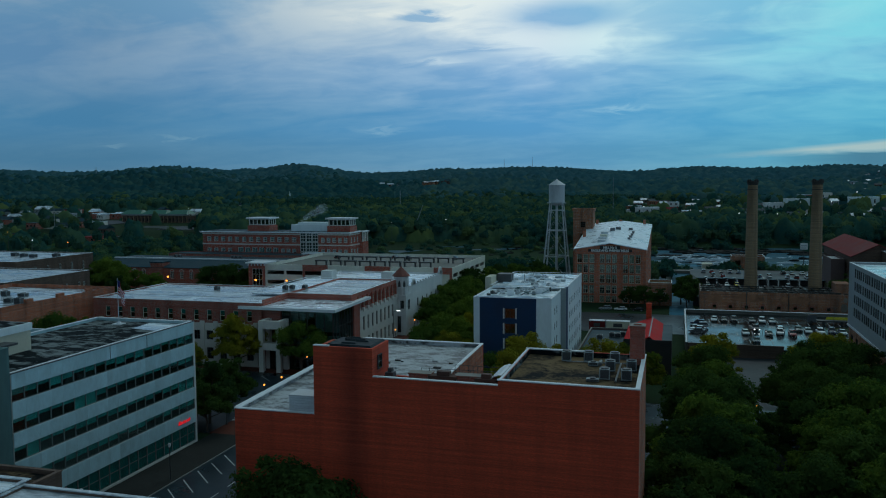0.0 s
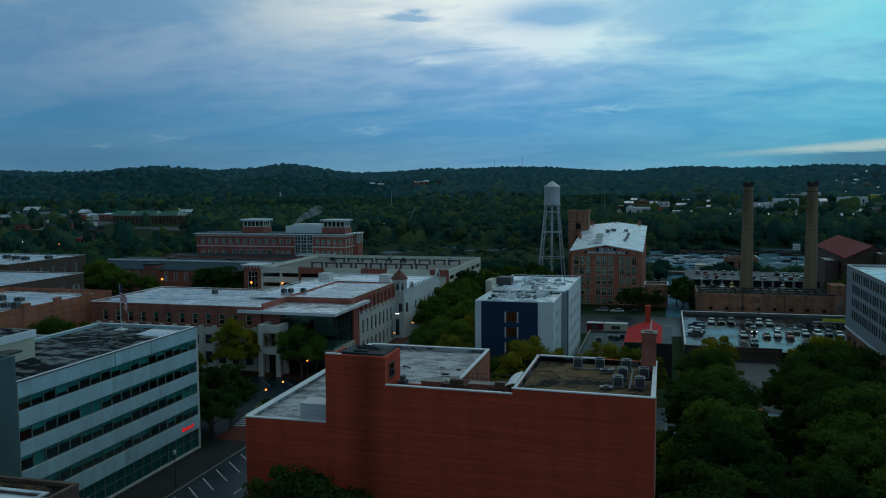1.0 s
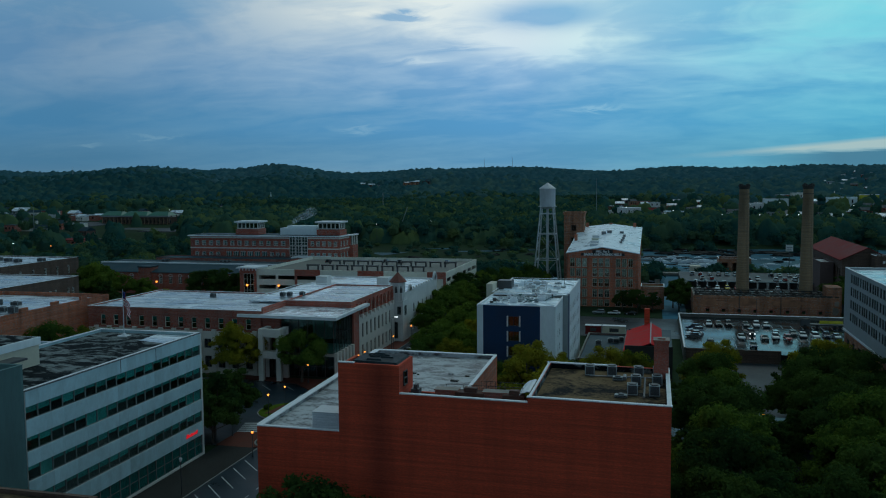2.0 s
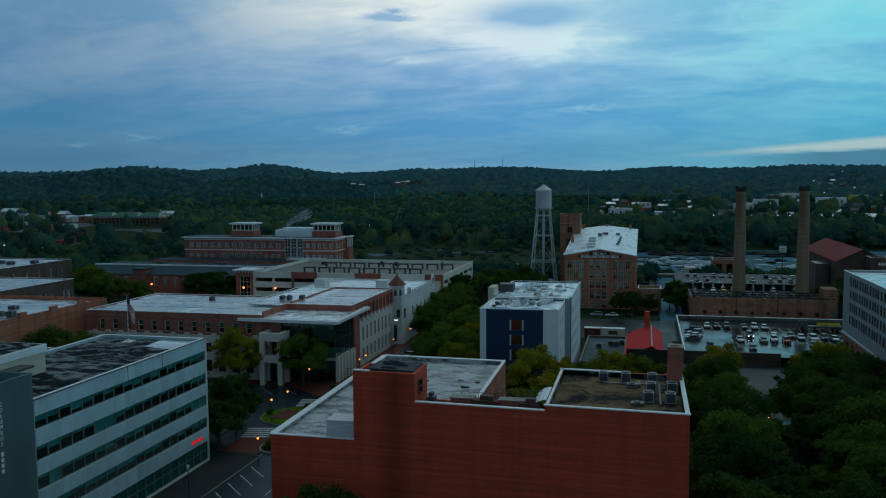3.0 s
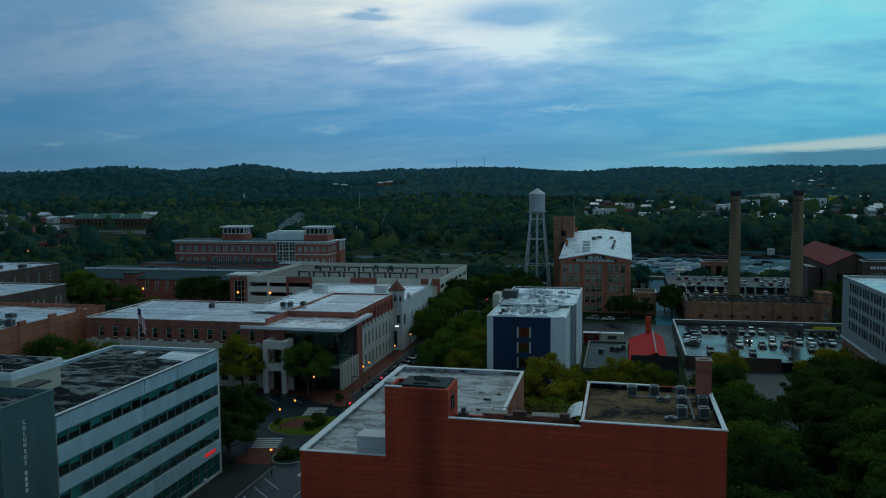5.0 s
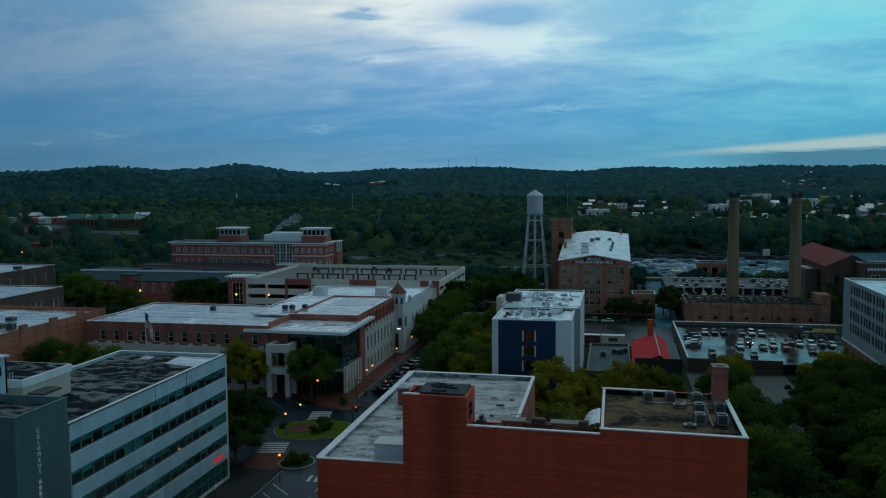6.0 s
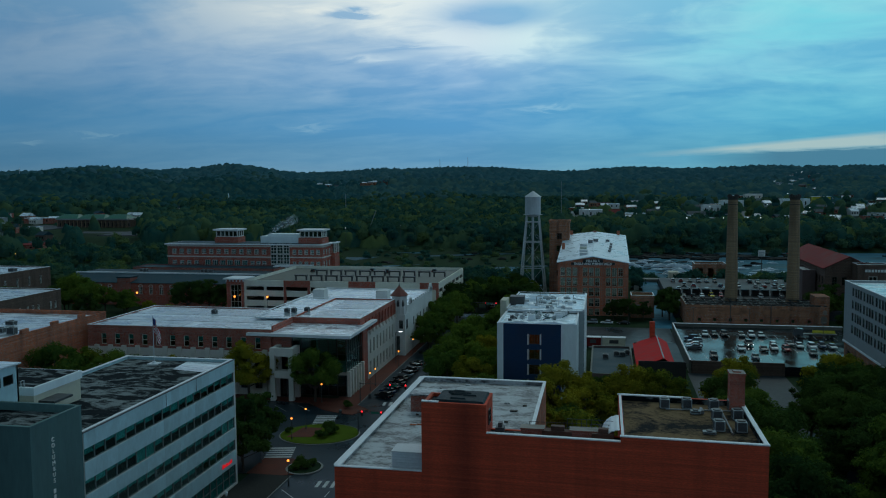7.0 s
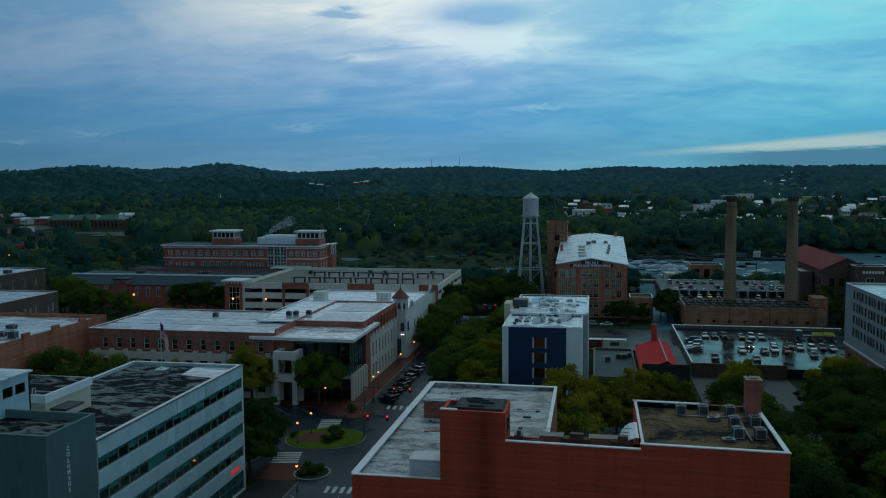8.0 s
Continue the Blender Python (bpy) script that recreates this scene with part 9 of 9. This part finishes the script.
for xa, xb in ((-642, -614), (-613, -580), (-579, -552)):
    g = Geo()
    g.hexa([(xa, 859, hz + 10.2), (xb, 859, hz + 10.2), (xb, 881, hz + 10.2), (xa, 881, hz + 10.2), (xa + 4, 868, hz + 14.6), (xb - 4, 868, hz + 14.6), (xb - 4, 872, hz + 14.6), (xa + 4, 872, hz + 14.6)])
    part("roof", g, M["green_roof"], market, "green metal hipped roof")
for k in range(18):
    g = Geo()
    g.box(-640.3 + 5.1 * k, -639.7 + 5.1 * k, 860.0, 860.6, hz - 3, hz + 8.0)
    part("column", g, M["plaster_tan"], market)
    g = Geo()
    g.box(-638.2 + 5.1 * k, -636.6 + 5.1 * k, 861.9, 862.0, hz + 1.5, hz + 5.0)
    part("window", g, M["car_glass"], market)
# white church steeple on the wooded rise
sx, sy = 1500 * math.sin(math.radians(-26.0)), 1500 * math.cos(math.radians(-26.0))
sz = land(sx, sy)
church = thing("far_church", (sx, sy, sz), "far white church with a thin pointed steeple", "church")
g = Geo()
g.box(sx - 4, sx + 4, sy, sy + 12, sz - 2, sz + 8)
part("nave", g, M["stucco"], church)
g = Geo()
g.box(sx - 1.5, sx + 1.5, sy - 3, sy, sz - 2, sz + 13)
part("tower", g, M["panel_white"], church)
g = Geo()
g.tube((sx, sy - 1.5, sz + 13), (sx, sy - 1.5, sz + 21), 1.3, 0.1, 8)
part("spire", g, M["panel_white"], church)
glow = thing("yellow_shop", (281, 1266, 0), "far bright yellow shop front across the river", "shop")
g = Geo()
zz = land(281, 1266)
g.box(269, 293, 1264, 1272, zz - 3, zz + 14)
part("wall", g, M["yellow"], glow)
g = Geo()
g.box(268.5, 293.5, 1263.5, 1272.5, zz + 14, zz + 14.6)
part("roof", g, M["coping"], glow)


def far_lamp(az, dd, h, warm, r):
    a = math.radians(az)
    x, y = dd * math.sin(a), dd * math.cos(a)
    z = land(x, y)
    ob = thing("far_lamp", (x, y, z), "far street lamp glowing among the trees", "street lamp", "far lamps")
    g = Geo()
    g.tube((x, y, z), (x, y, z + h), 0.15, 0.1, 6)
    part("post", g, M["steel_dark"], ob)
    g = Geo()
    g.tube((x, y, z + h), (x, y, z + h + r), r * 0.55, r * 0.35, 8)
    part("lamp_head", g, M["warm_lamp" if warm else "white_lamp"], ob)


for az, dd, h, warm, r in ((-43.2, 700, 17, True, 0.8), (-41.9, 640, 17, False, 0.9), (-39.9, 560, 15, True, 0.8), (-30.5, 560, 17, True, 0.7), (-32.6, 980, 18, False, 0.8), (-2.2, 985, 16, False, 1.0), (0.8, 890, 16, False, 0.9), (3.8, 760, 18, False, 0.9), (6.1, 760, 18, False, 0.9), (8.4, 770, 18, False, 0.9), (5.6, 1010, 18, False, 1.2), (7.4, 1090, 18, False, 1.0), (9.2, 1090, 18, False, 1.2), (10.6, 1340, 18, False, 1.2), (11.6, 1000, 18, False, 0.9), (-19.2, 720, 17, False, 0.8), (-15.5, 720, 17, False, 0.6)):
    far_lamp(az, dd, h, warm, r * 0.65)
for az, dd, h in ((-38.1, 2330, 34), (-18.6, 1100, 34), (-11.5, 3050, 44), (-9.6, 3050, 52), (-4.2, 900, 50), (-16.2, 2700, 26), (-40.6, 900, 30)):
    a = math.radians(az)
    x, y = dd * math.sin(a), dd * math.cos(a)
    mast = thing("radio_mast", (x, y, land(x, y)), "thin far-off lattice mast above the trees", "mast", "far masts")
    g = Geo()
    zz = land(x, y)
    g.tube((x, y, zz), (x, y, zz + h), 0.0004 * dd, 0.0002 * dd, 6)
    part("pole", g, M["steel_pale" if dd > 1000 else "panel_grey"], mast)

# far crane jib over the trees
jib = thing("crane", (-230, 720, land(-230, 720)), "far crane with a long raised pale jib", "crane")
g = Geo()
zc = land(-230, 720)
g.box(-234, -226, 717, 723, zc, zc + 3.5)
part("carriage", g, M["yellow"], jib)
g = Geo()
g.tube((-230, 720, zc + 3), (-221, 720, zc + 26), 0.5, 0.25, 6)
part("jib", g, M["panel_grey"], jib)

# thin steam drifting off the river hall's plant room
steam_mat = bpy.data.materials.new("thin_steam")
steam_mat.use_nodes = True
t = steam_mat.node_tree
t.nodes.clear()
n = wire(t, "ShaderNodeTexNoise", dict(Scale=0.5, Detail=4.0, Roughness=0.6), Vector=wire(t, "ShaderNodeTexCoord").outputs["Object"]).outputs[0]
thin = wire(t, "ShaderNodeMapRange", {1: 0.38, 2: 0.70, 3: 0.0, 4: 0.20}, Value=n).outputs[0]
puff = wire(t, "ShaderNodeBsdfDiffuse", dict(Color=(0.75, 0.80, 0.84, 1))).outputs[0]
clear = wire(t, "ShaderNodeBsdfTransparent").outputs[0]
wire(t, "ShaderNodeOutputMaterial", Surface=wire(t, "ShaderNodeMixShader", i0=thin, i1=clear, i2=puff).outputs[0])
rng = random.Random(9)
bm = bmesh.new()
for k in range(15):
    f = k / 14
    bmesh.ops.create_icosphere(bm, subdivisions=2, radius=0.9 + 1.5 * f, matrix=Matrix.Translation((-180.4 + 11.5 * f + rng.uniform(-0.7, 0.7), 382 + rng.uniform(-1, 1), 28.2 + 6.2 * f ** 0.8 + rng.uniform(-0.5, 0.5))))
me = bpy.data.meshes.new("steam_plume")
bm.to_mesh(me)
bm.free()
me.materials.append(steam_mat)
me.polygons.foreach_set("use_smooth", [True] * len(me.polygons))
tagged(new("steam_plume", me), "thin white steam drifting off the plant room roof", "steam", kind="stuff")
